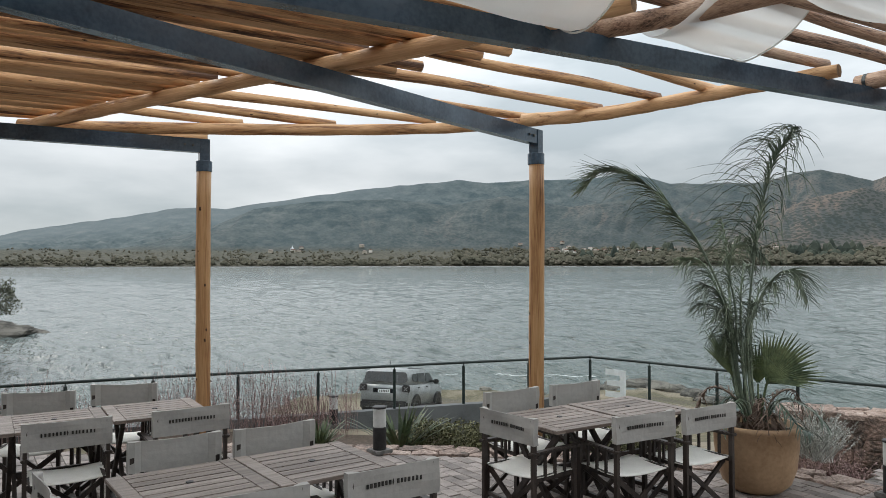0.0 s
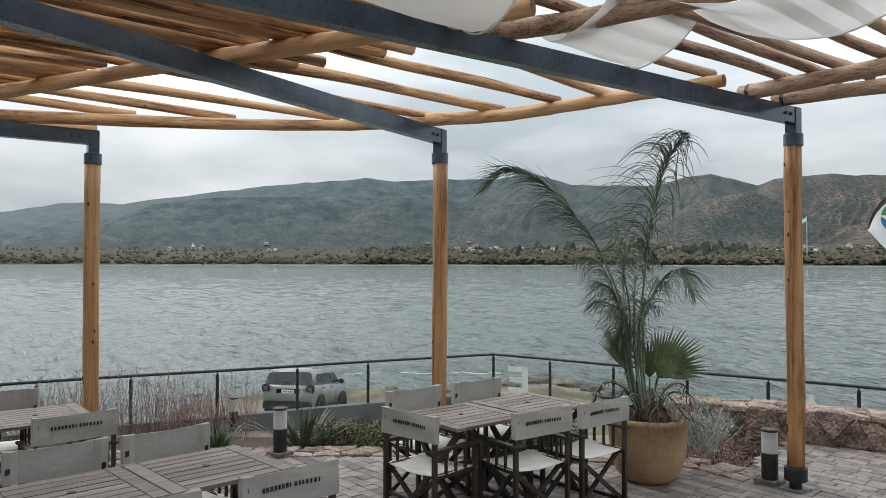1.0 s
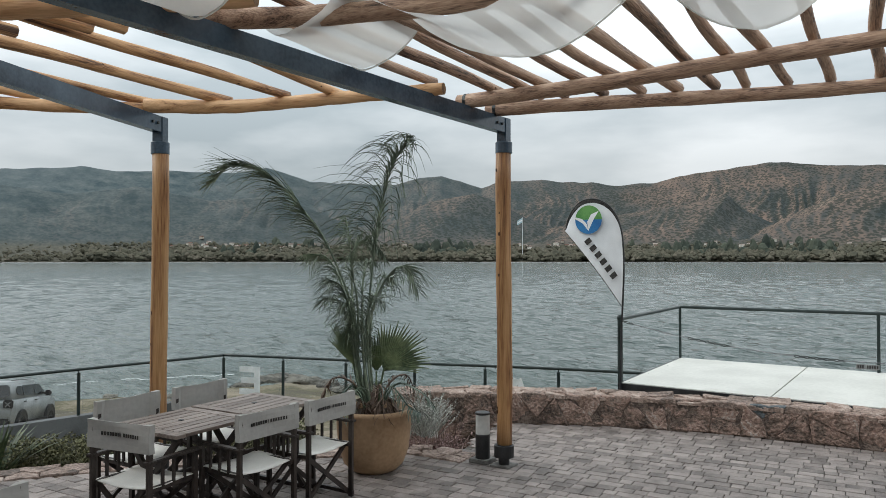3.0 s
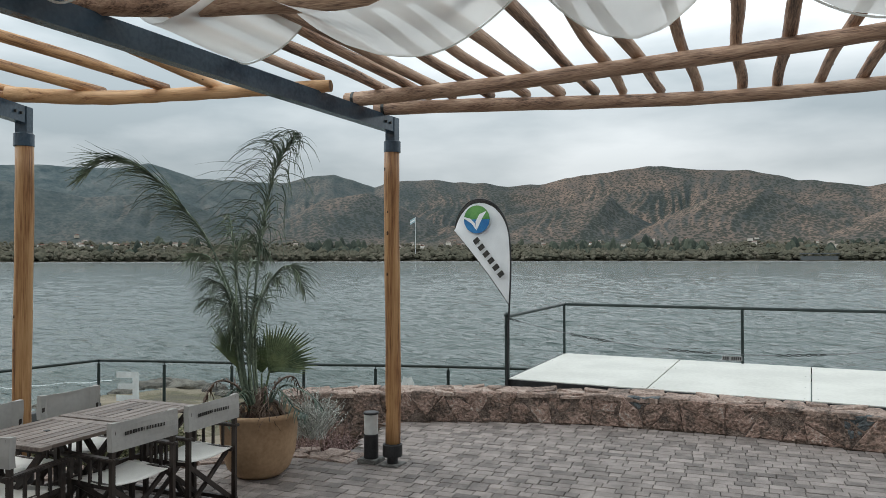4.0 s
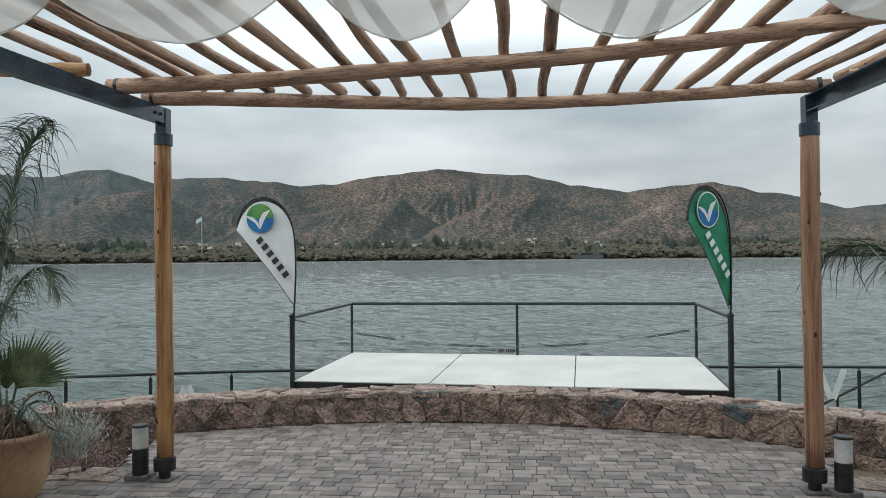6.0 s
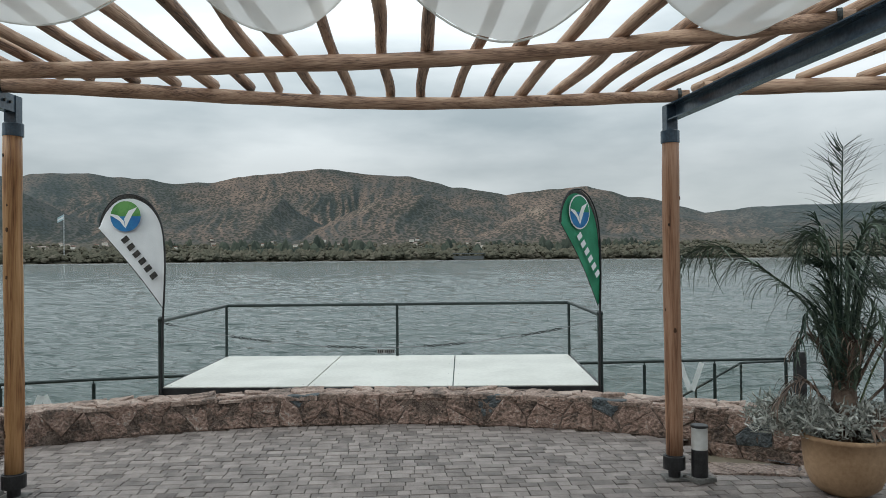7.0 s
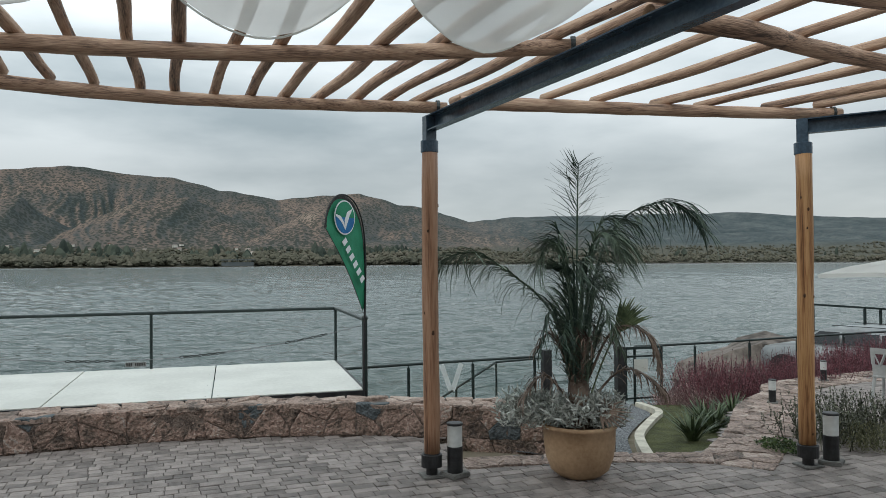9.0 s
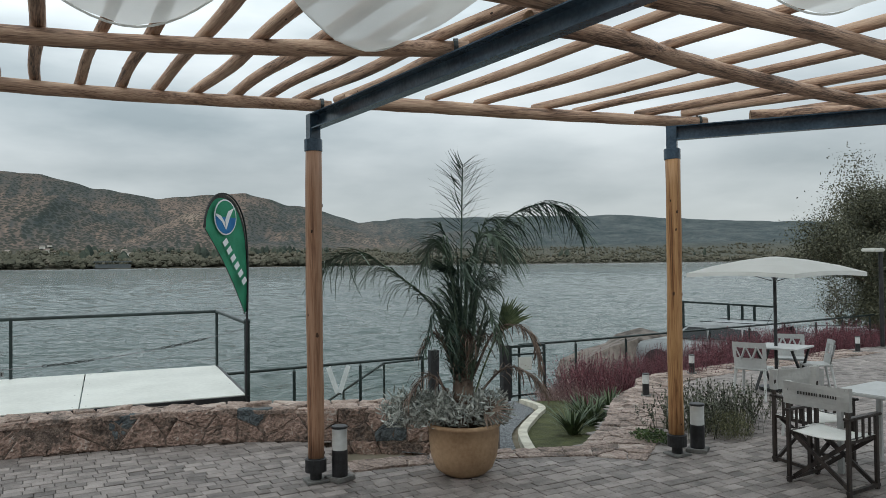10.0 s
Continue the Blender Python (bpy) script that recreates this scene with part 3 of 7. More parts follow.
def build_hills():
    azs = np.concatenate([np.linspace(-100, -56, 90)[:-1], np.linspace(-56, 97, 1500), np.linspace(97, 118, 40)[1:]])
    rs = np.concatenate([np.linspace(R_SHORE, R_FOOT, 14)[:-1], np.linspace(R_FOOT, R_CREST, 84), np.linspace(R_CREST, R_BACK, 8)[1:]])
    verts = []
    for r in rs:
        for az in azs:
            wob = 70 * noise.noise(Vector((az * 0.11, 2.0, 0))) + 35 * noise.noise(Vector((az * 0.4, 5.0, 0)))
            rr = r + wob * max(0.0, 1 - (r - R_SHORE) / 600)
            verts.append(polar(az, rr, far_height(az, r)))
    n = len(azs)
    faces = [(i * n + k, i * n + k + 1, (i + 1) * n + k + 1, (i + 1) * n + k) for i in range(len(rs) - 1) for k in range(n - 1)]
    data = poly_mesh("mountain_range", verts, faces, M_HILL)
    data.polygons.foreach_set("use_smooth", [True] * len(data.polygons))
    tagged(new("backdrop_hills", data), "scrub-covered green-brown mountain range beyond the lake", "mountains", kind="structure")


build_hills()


def blob_faces(verts, faces, c, rx, rz, rng, sides=6):
    """One uneven leafy clump, added to shared lists."""
    base = len(verts)
    rows = ((0.55, 0.0), (1.0, 0.32), (0.85, 0.62), (0.45, 0.9))
    for w, h in rows:
        for k in range(sides):
            a = 2 * math.pi * (k + rng.random() * 0.6) / sides
            j = 0.75 + 0.5 * rng.random()
            verts.append((c[0] + rx * w * j * math.cos(a), c[1] + rx * w * j * math.sin(a), c[2] + rz * (h + 0.12 * (rng.random() - 0.5))))
    verts.append((c[0], c[1], c[2] + rz * (1 + 0.1 * rng.random())))
    for i in range(3):
        for k in range(sides):
            p, q = base + i * sides + k, base + i * sides + (k + 1) % sides
            faces.append((p, q, q + sides, p + sides))
    for k in range(sides):
        faces.append((base + 3 * sides + k, base + 3 * sides + (k + 1) % sides, base + 4 * sides))


def shore_wob(az, r):
    return (70 * noise.noise(Vector((az * 0.11, 2.0, 0))) + 35 * noise.noise(Vector((az * 0.4, 5.0, 0)))) * max(0.0, 1 - (r - R_SHORE) / 600)


def build_woods():
    """Rounded olive and bare trees in a belt along the far shore, darker evergreens behind them."""
    rng = random.Random(3)
    for name, count, mat, label in (("far_woods", 9500, M_WOODS, "bare and olive woods along the far lake shore"), ("far_evergreens", 3800, M_PINE, "dark evergreen trees at the foot of the far hills")):
        pine = name == "far_evergreens"
        verts, faces = [], []
        for _ in range(count):
            az = rng.uniform(-64, 100)
            s = 0.20 + 0.80 * rng.random() if pine else rng.random() ** 1.35
            if pine:
                if noise.noise(Vector((az * 0.16, s * 2.0, 11))) < (0.16 if -16 < az < 34 else 0.42):
                    continue
            elif s > 0.10 and noise.noise(Vector((az * 0.35, s * 6, 4))) < -0.15:
                continue
            if az > 61 and s > 0.16 and rng.random() < 0.6:
                continue
            r = R_SHORE + 12 + s * 640
            size = rng.uniform(13.0, 27.0) * (1.0 if s < 0.15 else 1.0 if s < 0.45 else 0.75)
            if az > 61 or az < -20:
                size *= 0.55
            x, y, z = polar(az, r + shore_wob(az, r), far_height(az, r) - 1.0)
            if pine:
                blob_faces(verts, faces, (x, y, z), size * rng.uniform(0.30, 0.60), size * rng.uniform(0.6, 1.8), rng)
                continue
            for k in range(5 if s < 0.22 else 2):
                w = size * rng.uniform(0.22, 0.36)
                blob_faces(verts, faces, (x + rng.gauss(0, size * 0.22), y + rng.gauss(0, size * 0.22), z + size * rng.uniform(0.0, 0.45)), w, w * rng.uniform(1.0, 1.7), rng)
        tagged(new(name, poly_mesh(name, verts, faces, mat)), label, "trees", kind="stuff")


build_woods()


def build_houses():
    rng = random.Random(11)
    for i in range(96):
        az = rng.choice((rng.gauss(52, 4.0), rng.uniform(40, 78), rng.uniform(16, 40), rng.uniform(-4, 30)))
        r = R_SHORE + rng.uniform(430, 700)
        w, d, h = rng.uniform(8, 15), rng.uniform(7, 11), rng.uniform(5.0, 8.5)
        house = thing("house", "small pale house with a pitched roof among far trees", "house", Matrix.Translation(polar(az, r, far_height(az, r) + 1.5)) @ pose(0, 0, 0, 0, 0, rng.uniform(0, 180)), "houses on the far shore")
        b = box(bmesh.new(), (0, 0, h / 2), (w, d, h))
        part("wall", b, M_HOUSE, house)
        b = bmesh.new()
        v = [b.verts.new(p) for p in ((-w * 0.55, -d * 0.58, h), (w * 0.55, -d * 0.58, h), (w * 0.55, d * 0.58, h), (-w * 0.55, d * 0.58, h), (-w * 0.55, 0, h * 1.4), (w * 0.55, 0, h * 1.4))]
        for f in ((0, 1, 5, 4), (2, 3, 4, 5), (0, 4, 3), (1, 2, 5), (3, 2, 1, 0)):
            b.faces.new([v[k] for k in f])
        part("roof", b, M_ROOF, house)


build_houses()

# A white chapel, a long dark pavilion by the water and a tall flagpole on the far shore.
chapel = thing("chapel", "small white chapel with a spire on the far shore", "church", Matrix.Translation(polar(73.5, R_SHORE + 640, far_height(73.5, R_SHORE + 640))) @ Matrix.Scale(0.62, 4))
part("wall", box(bmesh.new(), (0, 0, 8), (16, 10, 16)), M_FLAGWHITE, chapel)
b = bmesh.new()
bmesh.ops.create_cone(b, cap_ends=True, segments=4, radius1=4, radius2=0.1, depth=16)
part("spire", b, M_FLAGWHITE, chapel, at=pose(0, 0, 24))
pavilion = thing("pavilion", "long low dark pavilion on the far bank", "building", Matrix.Translation(polar(-0.8, R_SHORE - 75, LAKE + 3.0)) @ pose(0, 0, 0, 0, 0, 90))
part("wall", box(bmesh.new(), (0, 0, 4), (66, 10, 8)), M_WALLGREY, pavilion)
part("roof", box(bmesh.new(), (0, 0, 13), (70, 14, 2)), M_WALLGREY, pavilion)
for k in range(7):
    part("post", box(bmesh.new(), (-30 + 10 * k, -4, 10), (1.2, 1.2, 5)), M_WALLGREY, pavilion)
flagpole = thing("flagpole", "tall white flagpole with a blue and white flag", "flagpole", Matrix.Translation(polar(28.42, R_SHORE + 40, LAKE + 2)))
part("pole", tube(bmesh.new(), [(0, 0, 0), (0, 0, 104)], [0.65, 0.45], 8), M_FLAGWHITE, flagpole)
for k, m in enumerate((M_LIGHTBLUE, M_FLAGWHITE, M_LIGHTBLUE)):
    b = bmesh.new()
    a = [b.verts.new((0.2 * math.sin(i * 1.3), 0.8 + i * 2.2, 103 - 3.6 * k - 1.1 * i)) for i in range(7)]
    c = [b.verts.new((0.2 * math.sin(i * 1.3), 0.8 + i * 2.2, 99.5 - 3.6 * k - 1.1 * i)) for i in range(7)]
    for i in range(6):
        b.faces.new((a[i], a[i + 1], c[i + 1], c[i]))
    part("stripe", b, m, flagpole)

# ---- near ground, down to the shore ----
EDGE = ((115, 9.5), (80, 8.4), (62, 7.2), (52, 7.0), (42, 7.4), (33, 7.9), (20, 9.2), (8, 9.2), (-10, 9.0), (-20, 8.8), (-25, 7.8), (-33, 7.8), (-40, 8.6), (-44, 11.2), (-52, 15.5), (-60, 20), (-110, 26))
SHORE = ((115, 26), (90, 23), (80, 22), (76, 31), (73, 35), (67, 36), (61, 36), (55, 35.5), (51, 36), (47, 38.2), (44, 37), (40, 32), (33, 24), (15, 20), (-10, 20), (-25, 20), (-33, 24), (-36, 30), (-40, 38), (-46, 44), (-52, 50), (-60, 62), (-110, 90))
E_AZ, E_R = np.array([e[0] for e in EDGE][::-1]), np.array([e[1] for e in EDGE][::-1])
S_AZ, S_R = np.array([e[0] for e in SHORE][::-1]), np.array([e[1] for e in SHORE][::-1])


def near_height(az, r):
    e, s = float(np.interp(az, E_AZ, E_R)), float(np.interp(az, S_AZ, S_R))
    if r <= e:
        return -0.14
    u = (r - e) / (s - e)
    if az > 40:
        fence = 5.2 / (s - e)
        z = -0.14 - 0.75 * min(1, u / fence) - 1.95 * max(0, min(1, (u - fence * 1.05) / 0.22)) - 1.35 * max(0.0, u - fence - 0.2) / (1 - fence - 0.2)
    elif az > -22:
        z = -0.2 - 4.3 * min(1.0, u * 1.15)
    else:
        fence = 6.0 / (s - e)
        z = -0.14 - 0.5 * min(1, u / fence) - 1.1 * max(0, min(1, (u - fence * 1.02) / 0.25)) - 2.7 * max(0.0, u - fence - 0.1) / (1 - fence - 0.1)
    x, y, _ = polar(az, r)
    return z + (0.05 + 0.25 * min(1, u)) * noise.fractal(Vector((x * 0.25, y * 0.25, 0.5)), 1.0, 2.0, 4) * min(1, u * 3)


def build_ground():
    azs = np.linspace(-110, 115, 240)
    fr = np.concatenate([np.linspace(0, 1, 46), np.linspace(1.03, 1.5, 10)])
    verts = []
    for q in fr:
        for az in azs:
            e, s = float(np.interp(az, E_AZ, E_R)), float(np.interp(az, S_AZ, S_R))
            r = e - 0.9 + (s - e + 0.9) * q
            z = near_height(az, r) if q <= 1 else LAKE - 0.2 - 6 * (q - 1)
            verts.append(polar(az, r, z))
    n = len(azs)
    faces = [(i * n + k, i * n + k + 1, (i + 1) * n + k + 1, (i + 1) * n + k) for i in range(len(fr) - 1) for k in range(n - 1)]
    data = poly_mesh("ground", verts, faces, M_GROUND)
    data.polygons.foreach_set("use_smooth", [True] * len(data.polygons))
    tagged(new("ground", data), "sandy grass-tufted bank sloping down to the lake", "ground", kind="structure")


build_ground()


def on_ground(x, y):
    d = Vector((x, y, 0)) - EYE
    return near_height(math.degrees(math.atan2(d.y, d.x)), d.length)


# ---- terrace ----
WALL_C, WALL_R = Vector((2.1, 0.8)), 7.25


def arc_x(y):
    return WALL_C.x + math.sqrt(max(0.1, WALL_R ** 2 - (y - WALL_C.y) ** 2))


RIM = [(-2.6, 10.3), (0.8, 8.75), (2.2, 8.05), (3.66, 7.15), (4.4, 6.65), (5.6, 5.6), (6.5, 4.75), (6.62, 4.05)]
RIM_ARC = [(arc_x(y), y) for y in np.linspace(4.6, -2.35, 26)]
RIM_RIGHT = [(7.66, -2.3), (7.55, -3.19), (7.30, -4.18), (7.08, -4.65), (7.89, -5.56), (9.02, -6.60), (9.79, -7.62), (10.56, -8.85), (11.3, -14.5), (12.2, -26)]
OUTLINE = RIM + [(7.0, 4.3)] + RIM_ARC + RIM_RIGHT + [(-2.6, -26)]


def inside(x, y, loop):
    odd = False
    for (ax, ay), (bx, by) in zip(loop, loop[1:] + loop[:1]):
        if (ay > y) != (by > y) and x < (bx - ax) * (y - ay) / (by - ay) + ax:
            odd = not odd
    return odd


def build_slab():
    b = bmesh.new()
    top = [b.verts.new((x, y, -0.012)) for x, y in OUTLINE]
    low = [b.verts.new((x, y, -0.5)) for x, y in OUTLINE]
    n = len(top)
    for k in range(n):
        b.faces.new((top[k], low[k], low[(k + 1) % n], top[(k + 1) % n]))
    f = b.faces.new(top)
    bmesh.ops.triangulate(b, faces=[f])
    bmesh.ops.recalc_face_normals(b, faces=b.faces)
    return single("floor", b, M_JOINT, "grey block-paved terrace with sand joints", "paving", kind="structure")


FLOOR = build_slab()

# The land behind the terrace, and a plain wall of the house.
b = bmesh.new()
bmesh.ops.create_grid(b, x_segments=2, y_segments=2, size=60)
single("ground_behind", b, M_GROUND, "sandy ground behind the house", "ground", pose(-62.5, 0, -0.10), kind="structure")
single("wall_house", box(bmesh.new(), (-2.75, -1.5, 1.9), (0.3, 26, 4.2)), M_CONCRETE, "plain rendered house wall behind the terrace", "wall", kind="structure")


# ---- pergola ----
BEAM_LO, BEAM_HI = 3.13, 3.27
POSTS = ((1.875, 8.03), (4.605, 6.0), (6.71, 3.635), (7.205, -1.91), (6.425, -5.35))
RISE = (-0.02, -0.02, 0.045, 0.0, -0.01)
INWARD = ((-0.998, -0.03), (-0.909, -0.417), (-0.9998, -0.012), (-0.989, -0.148), (-0.762, -0.648))
REACH = (5.0, 8.2, 9.2, 9.7, 7.5)


def log_mesh(length, r0, r1, rng, bend=0.03, knots=True, sides=10, wood=None):
    """A peeled log along x from 0, slightly bent and uneven, with knots."""
    b = bmesh.new()
    n = max(6, int(length / 0.22))
    ph, ph2 = rng.uniform(0, 6), rng.uniform(0, 6)
    pts, rad = [], []
    for i in range(n + 1):
        s = i / n
        x = s * length
        pts.append((x, bend * math.sin(ph + s * 4.2) * math.sin(math.pi * s) + 0.3 * bend * math.sin(ph2 + x * 3.1), 0.5 * bend * math.sin(ph2 + s * 5) * math.sin(math.pi * s)))
        rad.append((r0 + (r1 - r0) * s) * (1 + 0.06 * math.sin(ph2 + x * 2.7) + 0.05 * (rng.random() - 0.5)))
    tube(b, pts, rad, sides)
    b.faces.ensure_lookup_table()
    b.faces[-1].material_index = b.faces[-2].material_index = 1
    for f in b.faces[:-2]:
        f.smooth = True
    if knots:
        for _ in range(int(length * 2.4)):
            i = rng.randrange(1, n)
            a = rng.uniform(0, 6.28)
            c = Vector(pts[i]) + Vector((0, math.cos(a), math.sin(a))) * rad[i] * 0.86
            got = bmesh.ops.create_icosphere(b, subdivisions=1, radius=rad[i] * rng.uniform(0.10, 0.22))
            bmesh.ops.scale(b, vec=(rng.uniform(1.5, 3.5), 1, 1), verts=got["verts"])
            bmesh.ops.translate(b, vec=c, verts=got["verts"])
            for f in {f for v in got["verts"] for f in v.link_faces}:
                f.material_index = 2
    return mesh_of(b, "log", [wood or M_LOG, M_CUT, M_KNOT])


def along(a, b):
    """A pose whose x axis runs from a to b."""
    a, b = Vector(a), Vector(b)
    return Matrix.Translation(a) @ (b - a).to_track_quat("X", "Z").to_matrix().to_4x4()


PERGOLA = thing("pergola", "open timber pergola of peeled logs on steel beams over the terrace", "pergola")
rng = random.Random(21)
for (px, py), (dx, dy), reach, rise in zip(POSTS, INWARD, REACH, RISE):
    b = bmesh.new()
    pts = [(0.006 * math.sin(i * 0.5 + px), 0.005 * math.sin(i * 0.6 + py), 0.17 + (2.98 + rise - 0.17) * i / 9) for i in range(10)]
    tube(b, pts, [0.073 * (1 + 0.03 * math.sin(i * 2.1 + py)) for i in range(10)], 20)
    for f in b.faces:
        f.smooth = True
    for _ in range(7):
        i = rng.randrange(0, 9)
        a = rng.uniform(math.pi * 0.6, math.pi * 1.6)
        got = bmesh.ops.create_icosphere(b, subdivisions=1, radius=rng.uniform(0.008, 0.016))
        bmesh.ops.scale(b, vec=(1, 1, 1.8), verts=got["verts"])
        bmesh.ops.translate(b, vec=Vector(pts[i]) + Vector((math.cos(a), math.sin(a), 0)) * 0.069 + Vector((0, 0, rng.uniform(0, 0.2))), verts=got["verts"])
        for f in {f for v in got["verts"] for f in v.link_faces}:
            f.material_index = 1
    aged = (px, py) == POSTS[3]
    post = part("post", b, [M_POST_AGED if aged else M_POST, M_KNOT], PERGOLA, "weathered reddish round wooden post" if aged else "honey-varnished round wooden post", at=pose(px, py, 0))
    b = bmesh.new()
    lathe(b, [(0.094, 0.09), (0.094, 0.20), (0.080, 0.205), (0.080, 0.21)], 24)
    part("foot_sleeve", b, M_BLACK, post, "black steel sleeve at the foot")
    b = lathe(bmesh.new(), [(0.052, 0.0), (0.052, 0.095)], 20)
    part("foot_pin", b, M_BLACK, post)
    b = box(bmesh.new(), (0, 0, 0.010), (0.20, 0.20, 0.020), bevel=0.005)
    part("foot_plate", b, M_PAD, post, "cement pad under the post")
    b = lathe(bmesh.new(), [(0.076, 2.935 + rise), (0.081, 2.94 + rise), (0.081, 3.04 + rise), (0.076, 3.045 + rise)], 24)
    part("head_sleeve", b, M_STEEL, post, "blue-black steel collar at the head")
    ang = math.degrees(math.atan2(dy, dx))
    b = box(bmesh.new(), (0, 0, (3.04 + BEAM_HI) / 2 + rise), (0.10, 0.10, BEAM_HI - 3.04), (0, 0, ang), 0.004)
    part("stub", b, M_STEEL, post)
    # A channel beam: web and two flanges.
    b = bmesh.new()
    mid = (BEAM_LO + BEAM_HI) / 2 + rise
    h, w, t = (BEAM_HI - BEAM_LO) / 2, 0.0425, 0.010
    prof = ((w, -h), (w, h), (-w, h), (-w, h - t), (w - t, h - t), (w - t, t - h), (-w, t - h), (-w, -h))
    ends = [[b.verts.new((x, y, mid + z)) for y, z in prof] for x in (0.05, reach + 0.05)]
    for k in range(8):
        b.faces.new((ends[0][k], ends[1][k], ends[1][(k + 1) % 8], ends[0][(k + 1) % 8]))
    b.faces.new(ends[0])
    b.faces.new(ends[1][::-1])
    bmesh.ops.recalc_face_normals(b, faces=b.faces)
    beam = part("beam", b, M_STEEL, PERGOLA, "blue-black painted steel channel beam", at=pose(px, py, 0, 0, 0, ang))
    for k in (0.12, 0.2):
        got = bmesh.new()
        bmesh.ops.create_cone(got, cap_ends=True, segments=6, radius1=0.013, radius2=0.013, depth=0.02)
        part("bolt", got, M_BRASS, beam, at=pose(k, 0.05, mid, 90))

LOG_Z, SLAT_Z = 3.335, 3.43
LOGS = (((0.2, 8.42, -0.02), (0.77, 8.20, -0.02), (2.02, 7.68, -0.02), (3.04, 7.20, -0.02), (3.92, 6.63, -0.02), (4.53, 6.06, -0.01)),
        ((4.46, 6.02, 0.0), (4.90, 5.46, 0.0), (5.14, 4.81, 0.01), (5.33, 4.20, 0.02), (5.50, 3.50, 0.02)),
        ((6.47, 3.68, 0.03), (6.69, 2.80, 0.02), (6.95, 1.94, 0.01), (7.19, 1.00, 0.0), (7.30, 0.25, 0.0), (7.28, -0.60, 0.0), (7.18, -1.49, 0.0), (7.11, -2.05, 0.0)),
        ((6.06, 3.72, 0.035), (6.06, 2.45, 0.02), (5.95, 1.40, 0.01), (5.86, 0.40, 0.0), (5.73, -0.50, 0.0), (5.41, -1.50, 0.0), (5.05, -2.38, 0.0)),
        ((6.88, -2.10, 0.0), (6.79, -2.95, 0.0), (6.71, -3.96, 0.0), (6.56, -5.19, 0.0), (6.40, -5.78, -0.005)),
        ((4.42, -2.45, 0.0), (4.50, -3.20, 0.0), (4.71, -3.87, 0.0), (4.99, -5.30, 0.0), (5.14, -6.45, 0.0), (5.18, -7.2, 0.0)),
        ((0.22, 8.50, -0.02), (0.95, 7.10, -0.02), (1.95, 5.30, -0.01)), ((1.98, 5.34, 0.0), (2.62, 4.20, 0.0), (3.20, 3.12, 0.01)), ((3.22, 3.85, 0.03), (3.72, 2.9, 0.03), (3.98, 1.4, 0.0), (4.1, -2.7, 0.0)),
        ((6.02, -5.98, -0.005), (5.28, -6.92, -0.005), (4.6, -8.4, 0.0)), ((3.8, -2.82, 0.0), (4.18, -7.72, 0.0)), ((0.0, 8.72, -0.035), (1.94, 8.20, -0.035)))
for line in LOGS:
    p = smooth_line([(x, y, LOG_Z + dz) for x, y, dz in line], 22 if len(line) > 2 else 2)
    if len(line) == 2:
        length = (p[1] - p[0]).length
        ob = new("ring_log", log_mesh(length, 0.062, 0.055, rng, 0.025, sides=12, wood=M_ROOFLOG if p[0].y > 3 else None))
        ob.matrix_basis = along(p[0], p[1])
    else:
        b = bmesh.new()
        tube(b, [q - p[0] for q in p], [0.064 - 0.0006 * i + 0.003 * math.sin(i * 2.3) for i in range(len(p))], 12)
        b.faces.ensure_lookup_table()
        for f in b.faces[:-2]:
            f.smooth = True
        b.faces[-1].material_index = b.faces[-2].material_index = 1
        turned = (p[-1] - p[0]).to_track_quat("X", "Z").to_matrix().to_4x4()
        bmesh.ops.transform(b, matrix=turned.inverted(), verts=b.verts)
        ob = new("ring_log", mesh_of(b, "ring_log", [M_ROOFLOG if p[-1].y > 3 else M_LOG, M_CUT]))
        ob.matrix_basis = Matrix.Translation(p[0]) @ turned
    ob.parent = PERGOLA
    if line in (LOGS[2], LOGS[3], LOGS[4]):
        for q, d in ((p[0], (p[1] - p[0]).normalized()), (p[-1], (p[-2] - p[-1]).normalized())):
            b = tube(bmesh.new(), [(0, 0, 0), (0.03, 0, 0)], 0.0665, 12, False)
            band = part("wire_tie", b, M_BRASS, ob)
            band.matrix_basis = ob.matrix_basis.inverted() @ along(q + d * 0.07, q + d * 0.2)


def slat(x0, y0, x1, y1, z=SLAT_Z, r=0.042, bend=0.05, wood=None):
    a, b = Vector((x0, y0, z)), Vector((x1, y1, z + rng.uniform(-0.01, 0.02)))
    ob = new("slat", log_mesh((b - a).length, r * rng.uniform(0.9, 1.1), r * rng.uniform(0.8, 1.0), rng, bend * rng.uniform(0.5, 1.3), sides=8, wood=wood))
    ob.matrix_basis = along(a, b)
    ob.parent = PERGOLA


# Bay over the middle: slats from the outer log inwards, by the outer end and their y at x = 5.
MIDDLE = ((5.68, 3.72, 3.69), (6.55, 3.43, 3.36), (6.66, 3.20, 3.11), (6.72, 3.00, 2.93), (6.85, 2.68, 2.61), (6.95, 2.37, 2.33), (7.02, 2.07, 2.03), (7.08, 1.77, 1.66), (7.16, 1.52, 1.40), (7.26, 1.21, 1.13), (7.35, 0.92, 0.78),
          (7.43, 0.58, 0.39), (7.46, 0.29, 0.10), (7.52, -0.01, -0.25), (7.53, -0.32, -0.56), (7.54, -0.60, -0.90), (7.54, -0.92, -1.255), (7.51, -1.23, -1.53), (7.49, -1.51, -1.90), (7.44, -1.82, -2.22), (7.26, -2.16, -2.53))
for x, y, y5 in MIDDLE:
    lean = (y - y5) / (x - 5.0)
    slat(x, y, -1.6, y - lean * (x + 1.6), z=SLAT_Z + 0.012 * max(0.0, y), bend=0.055, r=0.044)
